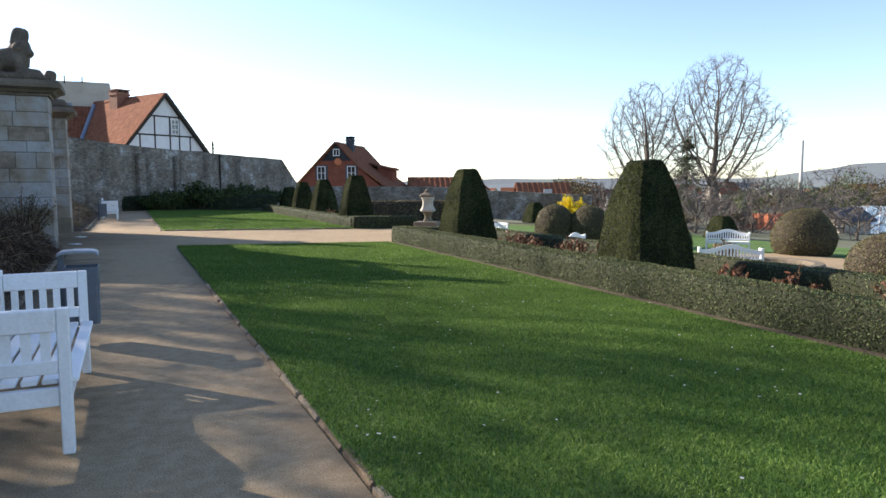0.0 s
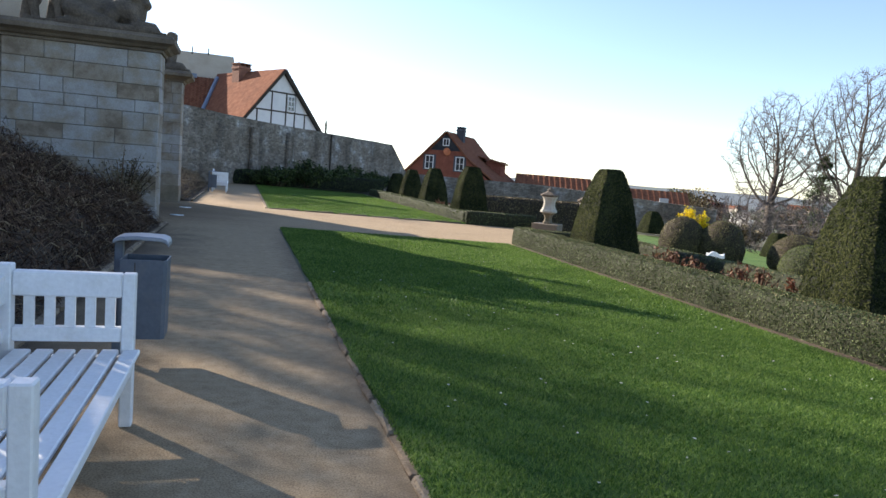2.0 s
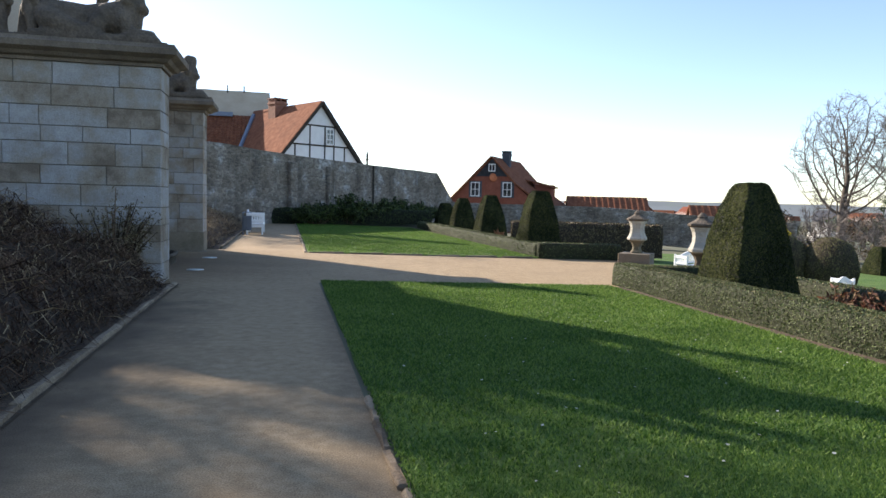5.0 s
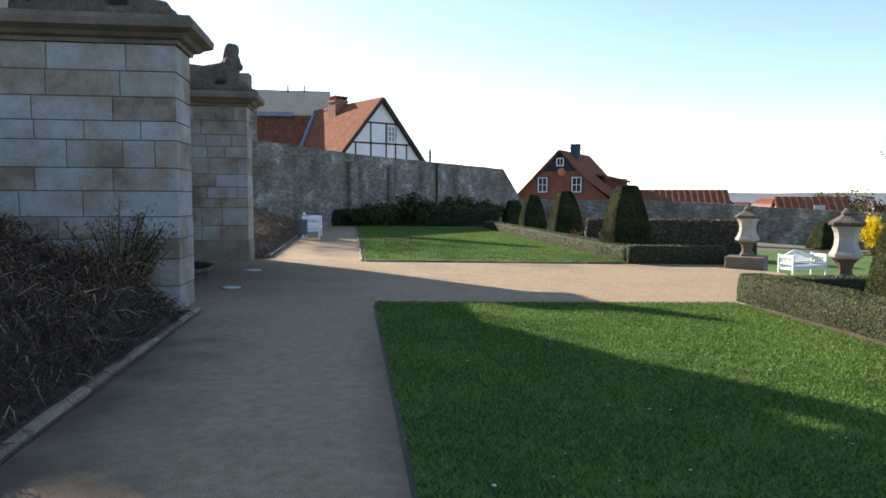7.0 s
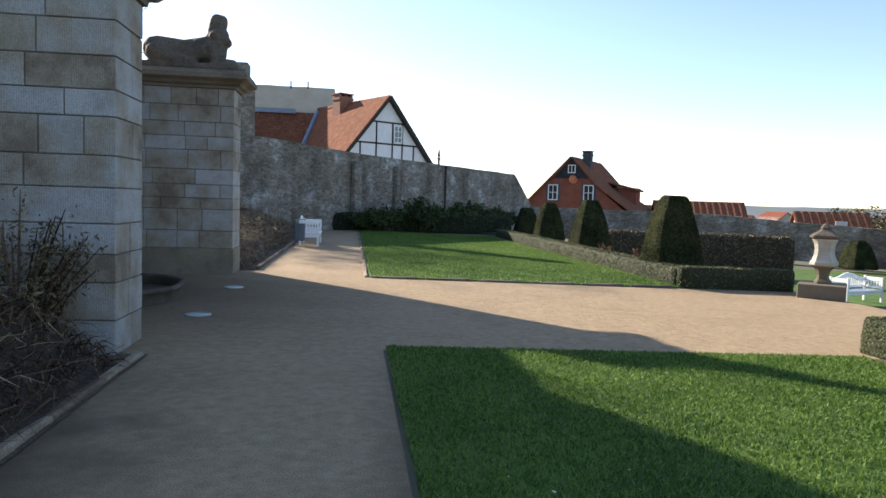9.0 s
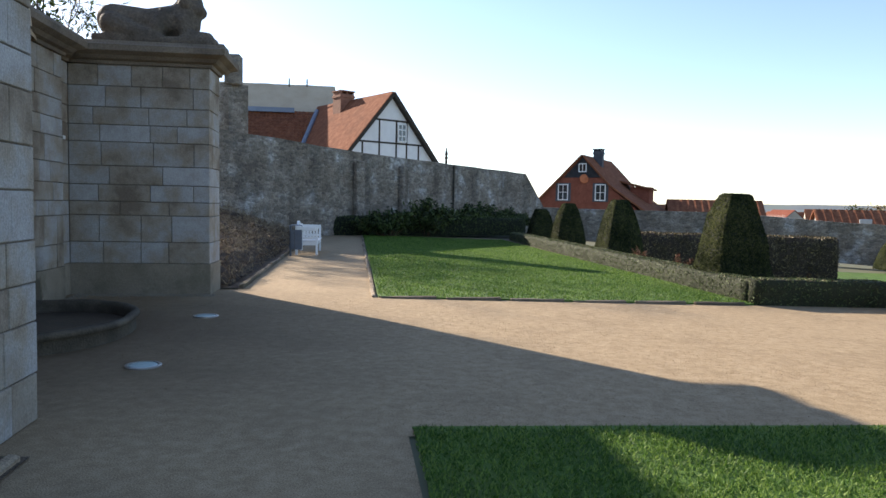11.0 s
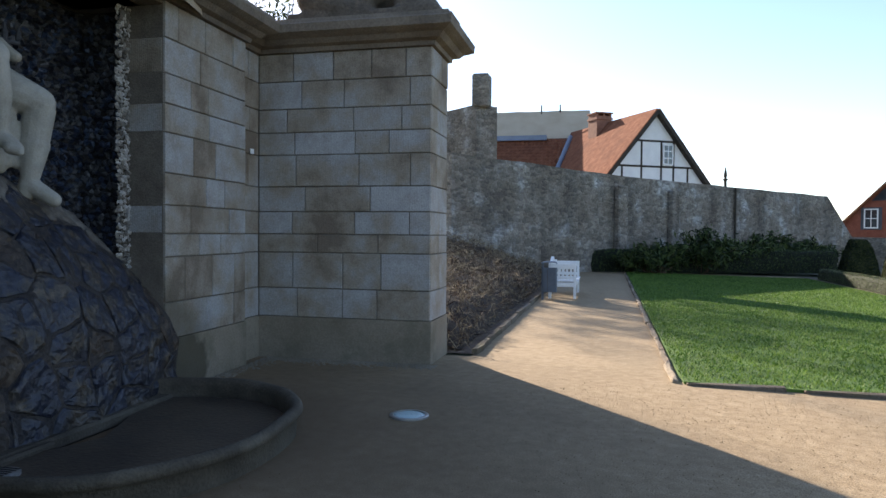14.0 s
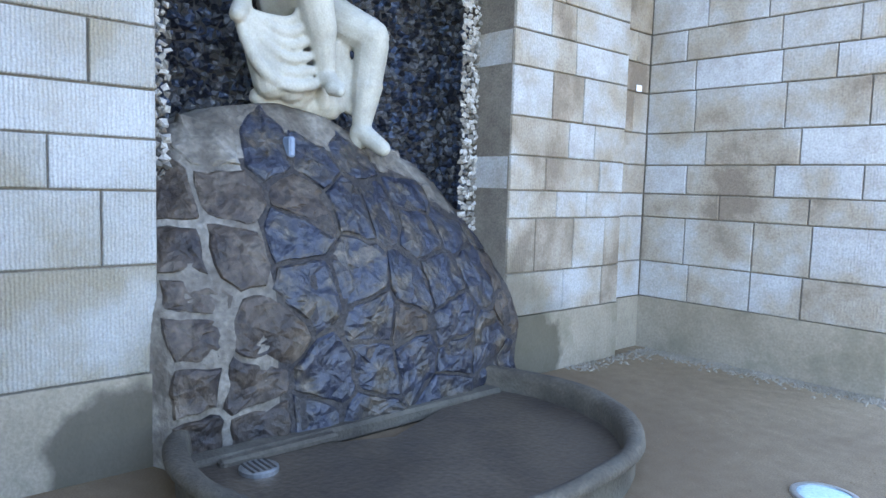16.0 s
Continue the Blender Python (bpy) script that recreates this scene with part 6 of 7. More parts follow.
slope = (RZ - 0.1 - EZ) / HW
for z in (4.35, 5.55, 7.05):
    e = (RZ - 0.15 - z) / slope
    beam(gable_house, -e, z, e, z)
for x, z0, z1 in ((-2.2, 4.4, 5.55), (-0.9, 4.4, 7.05), (0.45, 4.4, 7.05), (1.3, 4.4, 7.0), (2.3, 4.4, 5.55)):
    beam(gable_house, x, z0, x, min(z1, RZ - 0.2 - abs(x) * slope))
for s in (-1, 1):
    beam(gable_house, s * (HW + 0.5), EZ - 0.65, 0, RZ - 0.02, 0.2, y=-0.4)
window(gable_house, 0.88, 5.65, 0.72, 1.25, -0.03, (2, 3))
chimney(gable_house, -0.4, 5.6, 7.2, 9.3, 1.1, BRICK_RED)
# lower wing with a red roof and a long grey roof behind
wing = thing("house_wing", pose(-13.0, 62.0, 0, 0, 0, 12), "red tiled wing with a grey roof behind it", "house")
part("wall", boxes((-12, 0.5, 3.0, 9.0, -2, 4.6)), PLASTER, wing)
roof_slab("roof", (-12.5, 0.5, 4.3), (2.2, 0.5, 4.3), (2.2, 5.2, 8.4), (-12.5, 5.2, 8.4), TILE_RED, wing, course=0.36)
# valley between the two roofs: the line in which their slopes meet
m1, m2 = pose(-8.67, 60.1, 0, 0, 0, 42), wing.matrix_world
n1, n2 = m1.to_3x3() @ Vector((-5.3, 0, 4.45)).normalized(), m2.to_3x3() @ Vector((0, -4.1, 4.7)).normalized()
p1, p2 = m1 @ Vector((0, 0, 8.85)), m2 @ Vector((0, 0.5, 4.3))
valley = []
for z in (4.2, 8.3):
    q = np.linalg.solve(np.array([n1[:], n2[:], (0, 0, 1)]), np.array([n1.dot(p1), n2.dot(p2), z]))
    valley.append(m2.inverted() @ (Vector(q) + 0.12 * (n1 + n2)))
V, F = [], []
tube(V, F, valley, [0.16, 0.16], 8)
mesh_object("flashing", [v[:] for v in V], F, LEAD, wing, "blue-grey sheet metal valley")
part("ridge_flashing", boxes((-9.5, -3.0, 4.7, 5.15, 8.25, 8.6)), LEAD, wing, "blue-grey sheet metal")
roof_slab("upper_roof", (-12.5, 5.3, 8.3), (0.4, 5.3, 8.3), (0.0, 8.0, 10.85), (-12.5, 8.0, 10.85), ROOF_GREY, wing, pitch=3.0, label="pale grey sheet roof")
for x in (-3.6, -2.2):
    part("vent_pipe", boxes((x - 0.05, x + 0.05, 7.8, 7.9, 10.6, 11.3)), TIMBER, wing)

# finial post on the wall
post = thing("wall_finial", pose(-4.55, 54.2, 3.7), "dark iron finial standing on the wall", "finial")
bm = bmesh.new()
lathe(bm, [(0.07, 0.0), (0.07, 0.5), (0.15, 0.55), (0.05, 0.62), (0.09, 0.75), (0.02, 1.15)], 8)
part("spike", bm, TIMBER, post)
# drainpipe and stone buttresses on the wall
along = (WALL_B - WALL_A).normalized()
face_out = Vector((along.y, -along.x, 0))


def on_wall(d, out=0.4):
    p = WALL_A + along * d + face_out * out
    return pose(p.x, p.y, 0, 0, 0, math.degrees(math.atan2(along.y, along.x)))


for d, w, h in ((8.5, 0.55, 3.55), (11.9, 0.45, 3.5)):
    b = thing("buttress", on_wall(d), "narrow stone buttress stained dark on the rubble wall", "buttress")
    part("shaft", boxes((-w / 2, w / 2, -0.30, 0.02, -0.2, h), bevel=0.05), RUBBLE, b)
pipe = thing("drainpipe", on_wall(16.6), "thin dark drainpipe down the wall", "pipe")
V, F = [], []
tube(V, F, [Vector((0, -0.07, -0.1)), Vector((0, -0.07, 3.8))], [0.05, 0.05], 8)
mesh_object("pipe_run", [v[:] for v in V], F, TIMBER, pipe)
pillar = thing("wall_pillar", pose(-12.75, 42.3, 6.3, 0, 0, AXIS), "square stone stump on the broken wall", "pillar")
part("shaft", boxes((-0.3, 0.35, -0.35, 0.35, 0, 1.25), bevel=0.06), RUBBLE, pillar)

# evergreen shrubs at the foot of the wall
for d, o, r, h in ((8.5, 2.3, 1.6, 1.2), (11, 2.6, 1.8, 1.7), (13.5, 2.8, 1.8, 1.55), (16, 2.8, 1.9, 1.5), (18.5, 2.6, 1.8, 1.3), (20.8, 2.0, 1.4, 1.1)):
    p = WALL_A + along * d + face_out * o
    n, u = nu(p.x, p.y)
    loose_shrub(n, u, r, h, IVY, "dark evergreen shrub at the foot of the wall", "evergreen_shrub", 3200, 0.075, z=0.0, stems=36)
hedge(-0.9, 47.3, 9.3, 50.0, 1.5, 0.9, "broad dark evergreen hedge behind the far lawn", IVY, YEW_CORE, density=700, size=0.028, z=0.0)

# red house
red_house = thing("red_tiled_house", pose(6.43, 78.5, 0, 0, 0, -24), "red tile-hung house with a steep gable and dormer", "house")
RZ2, HL, HR, EZ2 = 6.25, 5.0, 5.3, 1.2
bm = bmesh.new()
outl = [(-HL, -4), (HR, -4), (HR, EZ2), (2.6, 3.4), (0, RZ2 - 0.1), (-HL, EZ2)]
lo = [bm.verts.new((x, 0, z)) for x, z in outl]
hi = [bm.verts.new((x, 10, z)) for x, z in outl]
bm.faces.new(lo)
bm.faces.new(hi[::-1])
for i in range(len(outl)):
    j = (i + 1) % len(outl)
    bm.faces.new((lo[j], lo[i], hi[i], hi[j]))
bmesh.ops.recalc_face_normals(bm, faces=bm.faces[:])
part("wall", bm, TILE_HUNG, red_house, "red hung tiles")
roof_slab("roof", (-HL - 0.35, -0.3, EZ2 - 0.35), (-HL - 0.35, 10.2, EZ2 - 0.35), (0, 10.2, RZ2), (0, -0.3, RZ2), TILE_RED, red_house, course=0.36)
roof_slab("roof", (2.65, 10.2, 3.45), (2.65, -0.3, 3.45), (0, -0.3, RZ2), (0, 10.2, RZ2), TILE_RED, red_house, course=0.36)
roof_slab("roof", (HR + 1.2, 10.2, 0.75), (HR + 1.2, -0.3, 0.75), (2.6, -0.3, 3.5), (2.6, 10.2, 3.5), TILE_RED, red_house, course=0.36)
bm = bmesh.new()
tri3 = [bm.verts.new(p) for p in ((-1.75, -0.03, 4.25), (1.75, -0.03, 4.25), (0.0, -0.03, 6.1))]
bm.faces.new(tri3)
bmesh.ops.solidify(bm, geom=bm.faces[:], thickness=0.02)
part("slate_gable", bm, SLATE, red_house, "dark slate gable top")
window(red_house, 0.05, 4.75, 0.75, 0.8, -0.07, (2, 1))
for x in (-1.75, 1.75):
    part("shutter_surround", boxes((x - 0.72, x + 0.72, -0.03, 0.0, 2.05, 3.75)), SLATE, red_house)
    window(red_house, x, 2.15, 0.98, 1.5, -0.04, (2, 2))
bm = bmesh.new()
lathe(bm, [(0.42, 0.0), (0.38, 0.05), (0.02, 0.12)], 20)
dish = part("satellite_dish", bm, ORANGE_ROOF, red_house, "round orange-red dish")
dish.matrix_basis = pose(0.25, -0.15, 4.15, 80, 0, 30)
c2 = chimney(red_house, 0.6, 3.2, 5.2, 6.85, 0.8, SLATE)
part("dormer_wall", boxes((3.2, 5.0, 5.4, 7.4, 2.0, 3.6)), TILE_HUNG, red_house)
roof_slab("dormer_roof", (5.25, 7.7, 3.3), (5.25, 5.1, 3.3), (2.0, 5.1, 4.1), (2.0, 7.7, 4.1), TILE_RED, red_house, course=0.36)


def far_house(n_or_x, y, z, w, d, wall_h, roof_h, turn, roof=TILE_RED, label="small distant house with a red tile roof"):
    t = thing("town_house", pose(n_or_x, y, z, 0, 0, turn), label, "house", "roofs of the town")
    bm = bmesh.new()
    outl = [(-w / 2, -9.0), (w / 2, -9.0), (w / 2, wall_h), (0, wall_h + roof_h - 0.1), (-w / 2, wall_h)]
    lo = [bm.verts.new((x, -d / 2, zz)) for x, zz in outl]
    hi = [bm.verts.new((x, d / 2, zz)) for x, zz in outl]
    bm.faces.new(lo)
    bm.faces.new(hi[::-1])
    for i in range(5):
        j = (i + 1) % 5
        bm.faces.new((lo[j], lo[i], hi[i], hi[j]))
    bmesh.ops.recalc_face_normals(bm, faces=bm.faces[:])
    part("wall", bm, TOWN_WALL, t)
    for s in (-1, 1):
        e = [(s * (w / 2 + 0.4), s * (d / 2 + 0.3), wall_h - 0.3), (s * (w / 2 + 0.4), -s * (d / 2 + 0.3), wall_h - 0.3), (0, -s * (d / 2 + 0.3), wall_h + roof_h), (0, s * (d / 2 + 0.3), wall_h + roof_h)]
        roof_slab("roof", e[1], e[0], e[3], e[2], roof, t, pitch=0.6)
    return t


h = far_house(19.8, 83.2, -1.0, 7, 8.2, 1.0, 2.5, 82)
h = far_house(31.3, 80.0, -2.0, 6, 6, 1.3, 2.5, 80)
part("satellite_dish", boxes((-3.6, -3.5, -0.5, 0.5, 2.0, 3.0), bevel=0.04), CONCRETE, h, "pale round dish")
far_house(27, 100, -2.0, 7, 9, 1.2, 2.4, 20)
for i in range(110):
    a = random.uniform(-8, 62)
    d = random.uniform(280, 800)
    x, y = d * math.sin(radians(a)), d * math.cos(radians(a))
    n, u = nu(x, y)
    z = ground_z(n, u) + town_drop(u)
    far_house(x, y, z + 4.8, random.uniform(8, 11), random.uniform(9, 14), random.uniform(1, 3.5), random.uniform(3, 4.5), random.uniform(0, 180), random.choice((TILE_RED, TILE_RED, TILE_HUNG, SLATE)))

# greenhouse and timbered shed of the lower garden
shed = thing("garden_shed", at(49.9, 37.0, -2.75, -86), "small timbered garden house with a dark roof", "shed")
part("wall", boxes((-1.1, 1.1, 0, 3.4, -1.2, 1.5)), TOWN_WALL, shed, "cream infill")
for x in (-1.05, -0.35, 0.35, 1.05):
    part("timber", boxes((x - 0.05, x + 0.05, -0.03, 0.0, 0, 1.5)), TIMBER, shed)
part("timber", boxes((-1.1, 1.1, -0.034, -0.031, 0.8, 0.9)), TIMBER, shed)
bm = bmesh.new()
bm.faces.new([bm.verts.new(p) for p in ((-1.1, 0.02, 1.5), (1.1, 0.02, 1.5), (0.0, 0.02, 2.25))])
bmesh.ops.solidify(bm, geom=bm.faces[:], thickness=0.05)
part("gable", bm, TOWN_WALL, shed)
roof_slab("roof", (1.4, 3.7, 1.3), (1.4, -0.3, 1.3), (0, -0.3, 2.3), (0, 3.7, 2.3), SLATE, shed)
roof_slab("roof", (-1.4, -0.3, 1.3), (-1.4, 3.7, 1.3), (0, 3.7, 2.3), (0, -0.3, 2.3), SLATE, shed)
green_house = thing("greenhouse", at(54.5, 37.5, -3.2, -58), "long greenhouse with a sloping glass roof", "greenhouse")
part("base_wall", boxes((-1, 12, 0, 5, 0, 0.6)), CONCRETE, green_house)
for k in range(13):
    x = -1 + k
    V = [(x + 0.04, 0, 0.6), (x + 0.96, 0, 0.6), (x + 0.96, 4, 2.8), (x + 0.04, 4, 2.8)]
    mesh_object("pane", V + [(p[0], p[1], p[2] - 0.03) for p in V], [(0, 1, 2, 3), (7, 6, 5, 4), (0, 4, 5, 1), (1, 5, 6, 2), (2, 6, 7, 3), (3, 7, 4, 0)], GLASSHOUSE, green_house)
    part("glazing_bar", boxes((x - 0.035, x + 0.035, -0.02, 4.03, -0.03, 0.03), m=pose(0, 0, 0.6, 28.8, 0, 0) @ Matrix.Scale(1.14, 4, (0, 1, 0))), PLASTER, green_house)
orange = far_house(40.0, 51.5, -3.2, 3, 3, 0.6, 1.6, 60, ORANGE_ROOF, "low shed with an orange tile roof")

# tall pale chimney mast
mast = thing("factory_chimney", pose(325, 382, -30), "tall slender pale factory chimney in the distance", "chimney")
bm = bmesh.new()
lathe(bm, [(1.5, 0), (1.2, 30), (1.0, 59)], 14)
part("shaft", bm, CONCRETE, mast, smooth=True)


# wooded hills on the horizon; their haze is only in the colour
def hills(name, dist, a0, a1, base, heights, mat, label):
    V, F = [], []
    k = 90
    for i in range(k + 1):
        a = a0 + (a1 - a0) * i / k
        h = lerp_table(heights, a) + 5 * noise.noise((a * 0.35, dist * 0.01, 0)) + 2.5 * noise.noise((a * 1.7, dist * 0.01, 3))
        x, y = math.sin(radians(a)), math.cos(radians(a))
        V += [(x * dist, y * dist, base), (x * (dist + 250), y * (dist + 250), h), (x * (dist + 900), y * (dist + 900), base)]
    for i in range(k):
        for j in range(2):
            F.append((i * 3 + j, i * 3 + 3 + j, i * 3 + 4 + j, i * 3 + 1 + j))
    return tagged(mesh_object(name, V, F, mat, smooth=True), label, "hills", kind="structure")


hills("backdrop_near", 1300, -40, 90, -60, ((-40, 0), (10, -4), (24, 6), (36, 10), (44, 38), (52, 50), (70, 60), (90, 40)), HAZY_HILL, "hazy wooded hills beyond the town")
hills("backdrop_far", 2600, -40, 90, -80, ((-40, 12), (0, 14), (14, 20), (18, 26), (26, 26), (40, 22), (90, 40)), HAZY_HILL, "far hills on the horizon, coloured pale with haze")


# ---- dry shrub bank left of the path ----
def bramble(name, n0, n1, u0, u1, rise, twigs, seed, label, straw=0.25):
    """A low tangled mound of dry arching shoots."""
    t = thing(name, at(n1, u0, 0.0), label, "shrub")
    rng = np.random.default_rng(seed)
    W, Lb = n1 - n0, u1 - u0
    def h(x, y):
        e = min(1.0, -x / 0.38) * min(1.0, max(0.0, y) / 0.6 + 0.15) * min(1.0, max(0.0, Lb - y) / 0.6 + 0.15)
        return max(0.03, (0.4 + rise * -x / W) * (e ** 0.6) * (1 + 0.35 * noise.noise((x * 1.3, y * 1.3, seed))))
    kx, ky = max(4, int(W / 0.2)), int(Lb / 0.25)
    V = [(-W * i / kx, Lb * j / ky, h(-W * i / kx, Lb * j / ky) * 0.86) for j in range(ky + 1) for i in range(kx + 1)]
    F = [(j * (kx + 1) + i, (j + 1) * (kx + 1) + i, (j + 1) * (kx + 1) + i + 1, j * (kx + 1) + i + 1)[::-1] for j in range(ky) for i in range(kx)]
    # filler under the shoots, its dark brown holding the shade between them
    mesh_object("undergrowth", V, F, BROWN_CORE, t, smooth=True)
    for nm, mat, k in (("shoot_tangle", TWIG, int(twigs * (1 - straw))), ("straw_tangle", STRAW, int(twigs * straw))):
        x = -W * rng.random(k) ** 1.15
        y = Lb * rng.random(k)
        z = np.array([h(a, b) for a, b in zip(x, y)])
        ang, ln = rng.uniform(0, 2 * math.pi, k), rng.uniform(0.10, 0.42, k)
        dx, dy = np.cos(ang) * ln + 0.01, np.sin(ang) * ln
        zz = z * rng.uniform(0.8, 1.06, k)
        p0 = np.stack([x, y, zz], 1)
        p1 = p0 + np.stack([dx * 0.5, dy * 0.5, rng.uniform(0.0, 0.12, k)], 1)
        p2 = p0 + np.stack([dx, dy, rng.uniform(-0.12, 0.06, k)], 1)
        p2[:, 2] = np.maximum(p2[:, 2], 0.01)
        side = np.stack([-np.sin(ang), np.cos(ang), rng.normal(0, 0.5, k)], 1) * rng.uniform(0.002, 0.0055, k)[:, None]
        Vt = np.stack([p0 - side, p0 + side, p1 + side, p1 - side, p2], 1).reshape(-1, 3)
        base = np.arange(k)[:, None] * 5
        Fq = [tuple(r) for r in (base + np.array([0, 1, 2, 3])).tolist()] + [tuple(r) for r in (base + np.array([3, 2, 4])).tolist()]
        tagged(mesh_object(nm, Vt.tolist(), Fq, mat, t), kind="stuff")
    return t


bramble("dry_shrubs", -6.6, -1.46, -3.0, 17.7, 2.3, 80000, 2, "tangled brown winter shrubs along the path edge", 0.16)
loose_shrub(-2.1, 17.3, 0.8, 1.35, BROWN_LEAF, "tall brown shrub sprigs at the pavilion corner", "corner_shrub", 2600, 0.02, z=0.1, stems=46)
bramble("dry_shrubs", -5.0, -1.55, 26.5, 41.0, 1.2, 13000, 3, "tangled brown winter shrubs by the far bench", 0.6)


# ---- kerb stones, grass, block faces ----
def kerb_line(name, n0, u0, n1, u1, label, length=0.9, wide=0.075, high=0.05, mat=KERB):
    """A row of kerb stones with open joints."""
    t = thing(name, at(n0, u0, 0.0, math.degrees(math.atan2(-(n1 - n0), u1 - u0))), label, "kerb", kind="structure")
    total = math.hypot(n1 - n0, u1 - u0)
    meshes = []
    rng = random.Random(int(total * 100))
    for v in range(6):
        bm = boxes((-wide / 2, wide / 2, -length / 2 + 0.008, length / 2 - 0.008, -0.06, high), bevel=0.012)
        bmesh.ops.subdivide_edges(bm, edges=[e for e in bm.edges if e.calc_length() > length * 0.7], cuts=2)
        for w in bm.verts:
            w.co.x += rng.uniform(-0.012, 0.012) * length
            w.co.z += rng.uniform(-0.011, 0.008)
        me = bpy.data.meshes.new("kerb_stone")
        bm.to_mesh(me)
        bm.free()
        me.materials.append(mat)
        meshes.append(me)
    k = int(total / length)
    for i in range(k):
        s = new("kerb_stone", meshes[rng.randrange(6)])
        s.parent = t
        nn, uu = n0 + (n1 - n0) * (i + 0.5) / k, u0 + (u1 - u0) * (i + 0.5) / k
        s.matrix_basis = pose(rng.uniform(-0.01, 0.01), (i + 0.5) * total / k, ground_z(nn, uu) - ground_z(n0, u0) + rng.uniform(-0.012, 0.008), 0, rng.uniform(-3, 3), rng.uniform(-0.7, 0.7))
    return t


kerb_line("kerb_lawn", 1.11, -8, 1.04, 11.0, "low worn tan stone edging between path and lawn", 0.55, 0.055, 0.024, KERB_TAN)
kerb_line("kerb_bank", -1.30, -8, -1.32, 18.0, "low grey-brown stone edging of the shrub bank", 1.0, 0.07, 0.055, KERB_TAN)
kerb_line("kerb_bank_far", -1.33, 26.3, -1.25, 44, "low stone edging of the far shrub bank", 1.0, 0.08, 0.08, KERB)
kerb_line("kerb_lawn_far", 0.98, 25.2, 0.98, 46.5, "low stone edging of the far lawn", 0.95, 0.07, 0.04, KERB_TAN)
kerb_line("kerb_lawn_front", 1.0, 25.17, 7.6, 25.2, "low dark edging at the front of the far lawn", 0.95)


def grass(name, n0, n1, u0, u1, count, h, label, seed, bias=1.0, wide=0.0035):
    """Blades of grass on a lawn, one joined mesh."""
    rng = np.random.default_rng(seed)
    n = n0 + (n1 - n0) * rng.random(count)
    u = u0 + (u1 - u0) * rng.random(count) ** bias
    if u1 < 20:
        n = n0 + (n - n0) * (5.72 + (u + 9) * 0.0328 - n0) / (n1 - n0)
    x, y = n * CA - u * SA, n * SA + u * CA
    z = np.interp(n, [s for s, _ in SLOPE], [v for _, v in SLOPE]) + 0.028
    a = rng.uniform(0, 2 * math.pi, count)
    hh = h * rng.uniform(0.5, 1.3, count)
    w = wide * rng.uniform(0.7, 1.5, count)
    lean = rng.normal(0, 0.55, (count, 2)) * hh[:, None]
    V = np.stack([np.stack([x - np.cos(a) * w, y - np.sin(a) * w, z], 1), np.stack([x + np.cos(a) * w, y + np.sin(a) * w, z], 1), np.stack([x + lean[:, 0], y + lean[:, 1], z + hh], 1)], 1).reshape(-1, 3)
    F = np.arange(3 * count).reshape(-1, 3)
    return tagged(mesh_object(name, V.tolist(), F.tolist(), BLADE), label, "grass", kind="stuff")


grass("grass_near", 1.06, 6.4, 0.5, 9.5, 330000, 0.022, "short lawn grass", 1)
fl = random.Random(4)
V, F = [], []
for _ in range(420):
    n, u = 1.2 + 5.0 * fl.random(), 1.0 + 14 * fl.random() ** 1.3
    if noise.noise((n * 0.9, u * 0.9, 8.0)) < -0.05:
        continue
    x, y = xy(n, u)
    z, r = ground_z(n, u) + 0.052, fl.uniform(0.006, 0.014)
    b = len(V)
    V += [(x + r * math.cos(k * math.pi / 3), y + r * math.sin(k * math.pi / 3), z + fl.uniform(-0.004, 0.004)) for k in range(6)]
    F.append(tuple(range(b, b + 6)))
tagged(mesh_object("lawn_daisies", V, F, BLOSSOM), "scattered small white daisies in the lawn", "flowers", kind="stuff")
grass("grass_mid", 1.06, 6.4, 9.5, 18.4, 150000, 0.026, "short lawn grass", 2, wide=0.006)
grass("grass_far", 1.06, 7.7, 25.25, 46.5, 140000, 0.035, "short lawn grass of the far lawn", 3, wide=0.007)

block_face(wall_south, (SOUTH_END, PIER_A), (1, 0), 180, PIER_N - SOUTH_END, 0.0, TOP_S, 1, (0.38, 1.0))
block_face(wall_south, (PIER_N, PIER_A), (0, 1), -90, PIER_W, 0.0, TOP_S, 1, (0.4, 0.8))
CF, CL = COURSES_FOUNTAIN, COURSES_LEFT
block_face(wall_north, (WALL_N - 0.13, PIER_B), (1, 0), 180, PIER_NB - WALL_N + 0.13, 0.5, TOP, 4, (0.4, 0.85), courses=CF)
block_face(wall_north, (PIER_NB, PIER_B), (0, 1), -90, PIER_W, 0.5, TOP, 5, (0.4, 0.8), courses=CF)
block_face(wall_niche_left, (WALL_N, PIER_A + PIER_W), (0, 1), -90, NICHE[0] - PIER_A - PIER_W, 0.5, TOP, 3, (0.4, 0.95), courses=CL, mat=SANDSTONE_TOOLED)
block_face(wall_niche_right, (WALL_N, NICHE[1]), (0, 1), -90, 24.95 - NICHE[1], 0.5, TOP, 6, (0.3, 0.8), courses=CF)
block_face(wall_niche_right, (WALL_N - 0.44, NICHE[1]), (1, 0), 180, 0.42, 0.5, TOP, 7, (0.5, 0.6), depth=0.03, courses=CF)
block_face(wall_recess, (WALL_N - 0.13, 24.95), (0, 1), -90, PIER_B - 24.95, 0.5, TOP, 8, (0.5, 0.6), courses=CF)
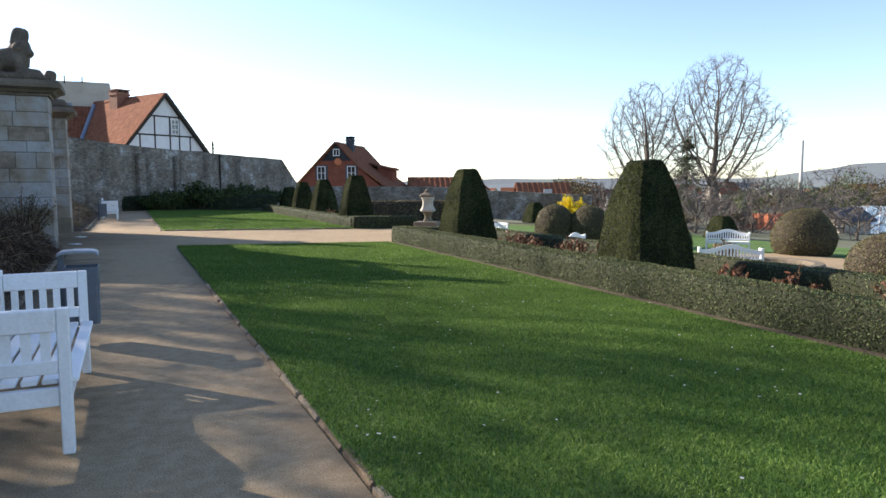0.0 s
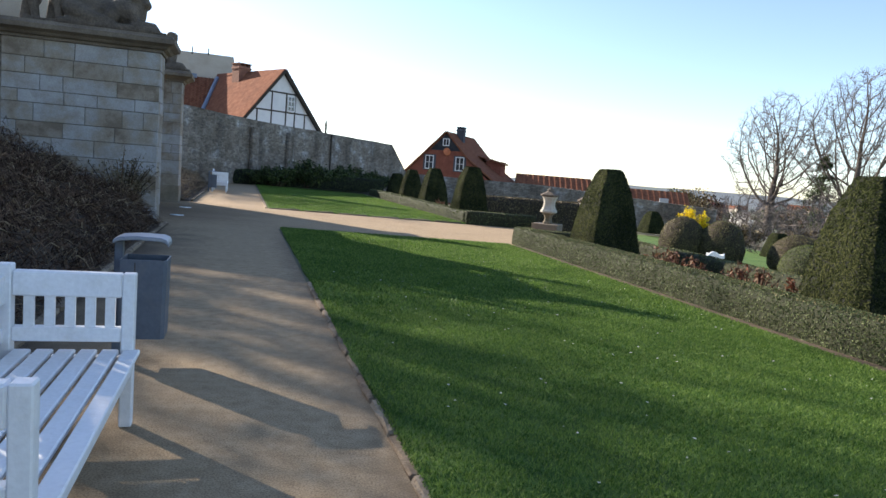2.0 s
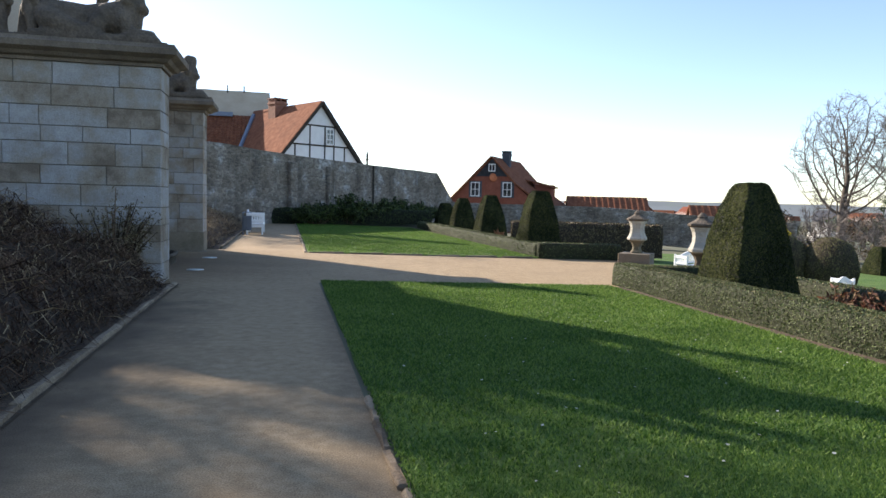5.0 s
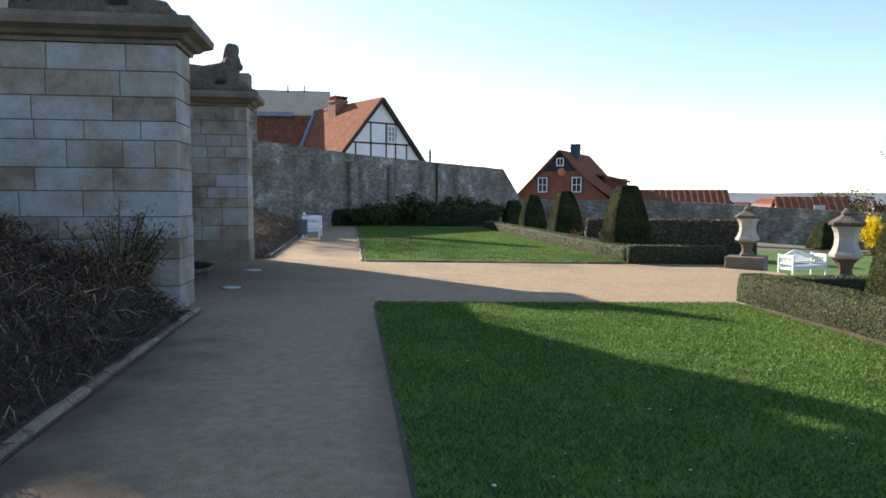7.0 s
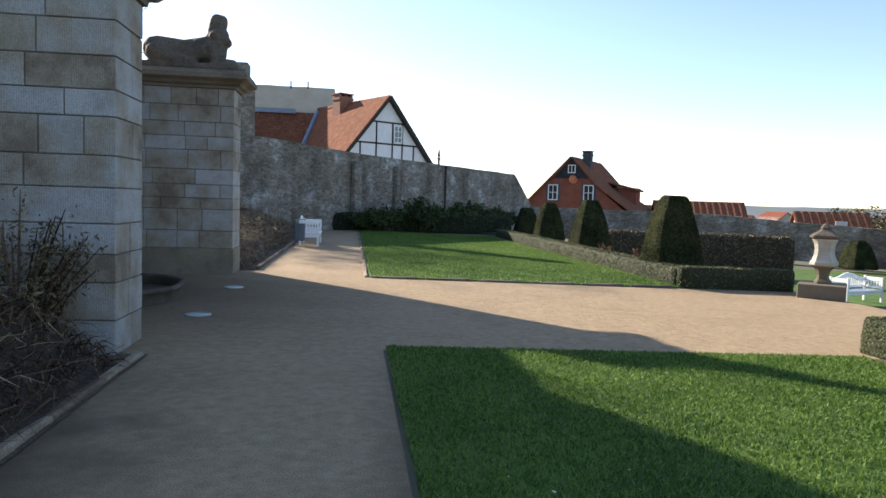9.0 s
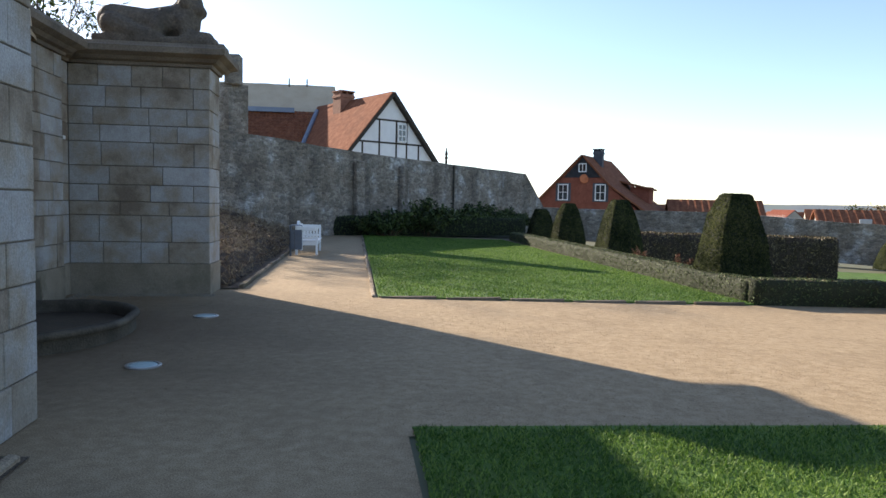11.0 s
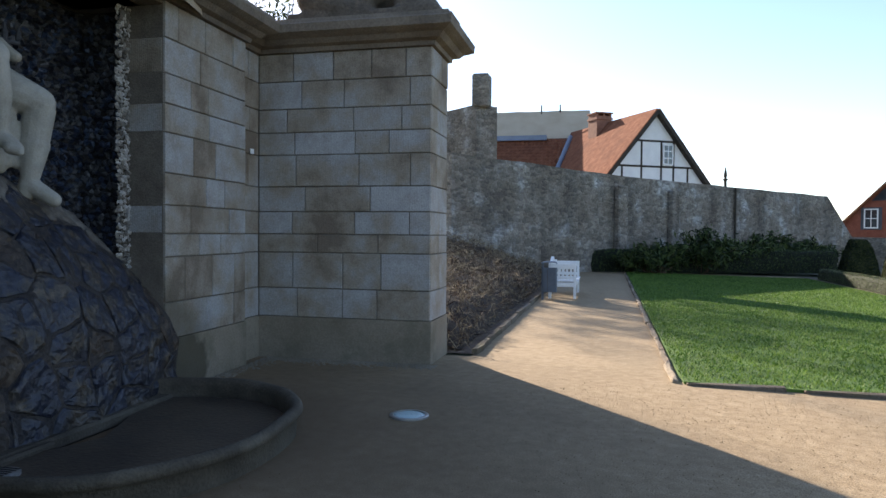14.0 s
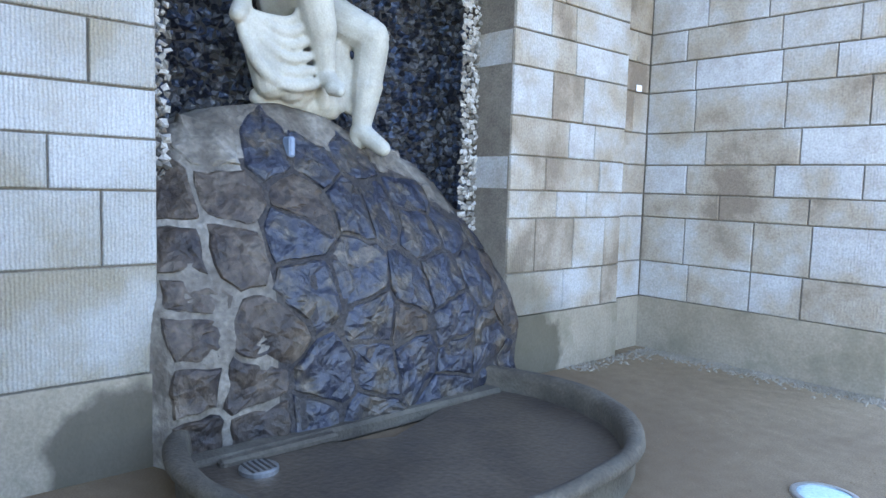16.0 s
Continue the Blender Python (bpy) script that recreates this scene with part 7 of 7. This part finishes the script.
# rendered plinth under the blocks
for nm, d in (("plinth_north", (WALL_N - 0.14, PIER_NB + 0.012, PIER_B - 0.012, PIER_B + 0.03, -0.05, 0.5)), ("plinth_east", (PIER_NB - 0.03, PIER_NB + 0.014, PIER_B + 0.03, PIER_B + PIER_W, -0.05, 0.5)), ("plinth_right", (WALL_N - 0.03, WALL_N + 0.012, NICHE[1], 24.95, -0.05, 0.5)), ("plinth_recess", (WALL_N - 0.16, WALL_N - 0.12, 24.95, PIER_B, -0.05, 0.5)), ("plinth_left", (WALL_N - 0.03, WALL_N + 0.014, PIER_A + PIER_W, NICHE[0], -0.05, 0.5))):
    solid(nm, *d, RENDER_BASE, "stained cement plinth under the stone blocks", "plinth")

# loose pale gravel along the wall foot, and a small white plate in the corner
rg = np.random.default_rng(9)
V, F = [], []
for _ in range(1500):
    n, u = (rg.uniform(WALL_N + 0.05, PIER_NB + 0.1), PIER_B - abs(rg.normal(0, 0.11)) - 0.02) if rg.random() < 0.8 else (WALL_N + abs(rg.normal(0, 0.1)), rg.uniform(24.2, PIER_B))
    r = rg.uniform(0.006, 0.016)
    x, y = xy(n, u)
    b = len(V)
    V += [(x + r * dx * rg.uniform(0.6, 1.2), y + r * dy * rg.uniform(0.6, 1.2), r * dz) for dx, dy, dz in ((-1, -1, 0), (1, -1, 0), (1, 1, 0), (-1, 1, 0), (-0.4, -0.4, 0.9), (0.4, -0.4, 0.9), (0.4, 0.4, 0.8), (-0.4, 0.4, 0.8))]
    F += [(b + 4, b + 5, b + 6, b + 7), (b, b + 1, b + 5, b + 4), (b + 1, b + 2, b + 6, b + 5), (b + 2, b + 3, b + 7, b + 6), (b + 3, b, b + 4, b + 7)]
tagged(mesh_object("wall_foot_gravel", V, F, RENDER_BASE), "strip of loose pale gravel along the wall foot", "gravel", kind="stuff")
V, F = [], []
for _ in range(14000):
    n, u = rg.uniform(-3.2, 1.0) if rg.random() < 0.55 else rg.uniform(1.0, 6.0), rg.uniform(18.4, 25.1)
    if (n + 3.0) ** 2 / 1.5 + (u - 21.98) ** 2 / 2.0 < 1.0:
        continue
    r = rg.uniform(0.003, 0.0075)
    x, y = xy(n, u)
    z = ground_z(n, u) - 0.001
    b = len(V)
    V += [(x - r, y - r * rg.uniform(0.5, 1), z), (x + r, y - r, z), (x + r * rg.uniform(0.5, 1), y + r, z), (x - r, y + r, z), (x, y, z + r * rg.uniform(0.6, 1.1))]
    F += [(b, b + 1, b + 4), (b + 1, b + 2, b + 4), (b + 2, b + 3, b + 4), (b + 3, b, b + 4)]
tagged(mesh_object("forecourt_gravel", V, F, GRAVEL), "loose small stones on the trodden forecourt", "gravel", kind="stuff")
plate = thing("wall_plate", at(WALL_N - 0.13 + 0.01, 25.3, 2.48), "small white plate fixed in the wall corner", "plate")
part("plate_body", boxes((0, 0.015, -0.04, 0.04, -0.03, 0.03), bevel=0.004), WHITE_PAINT, plate)
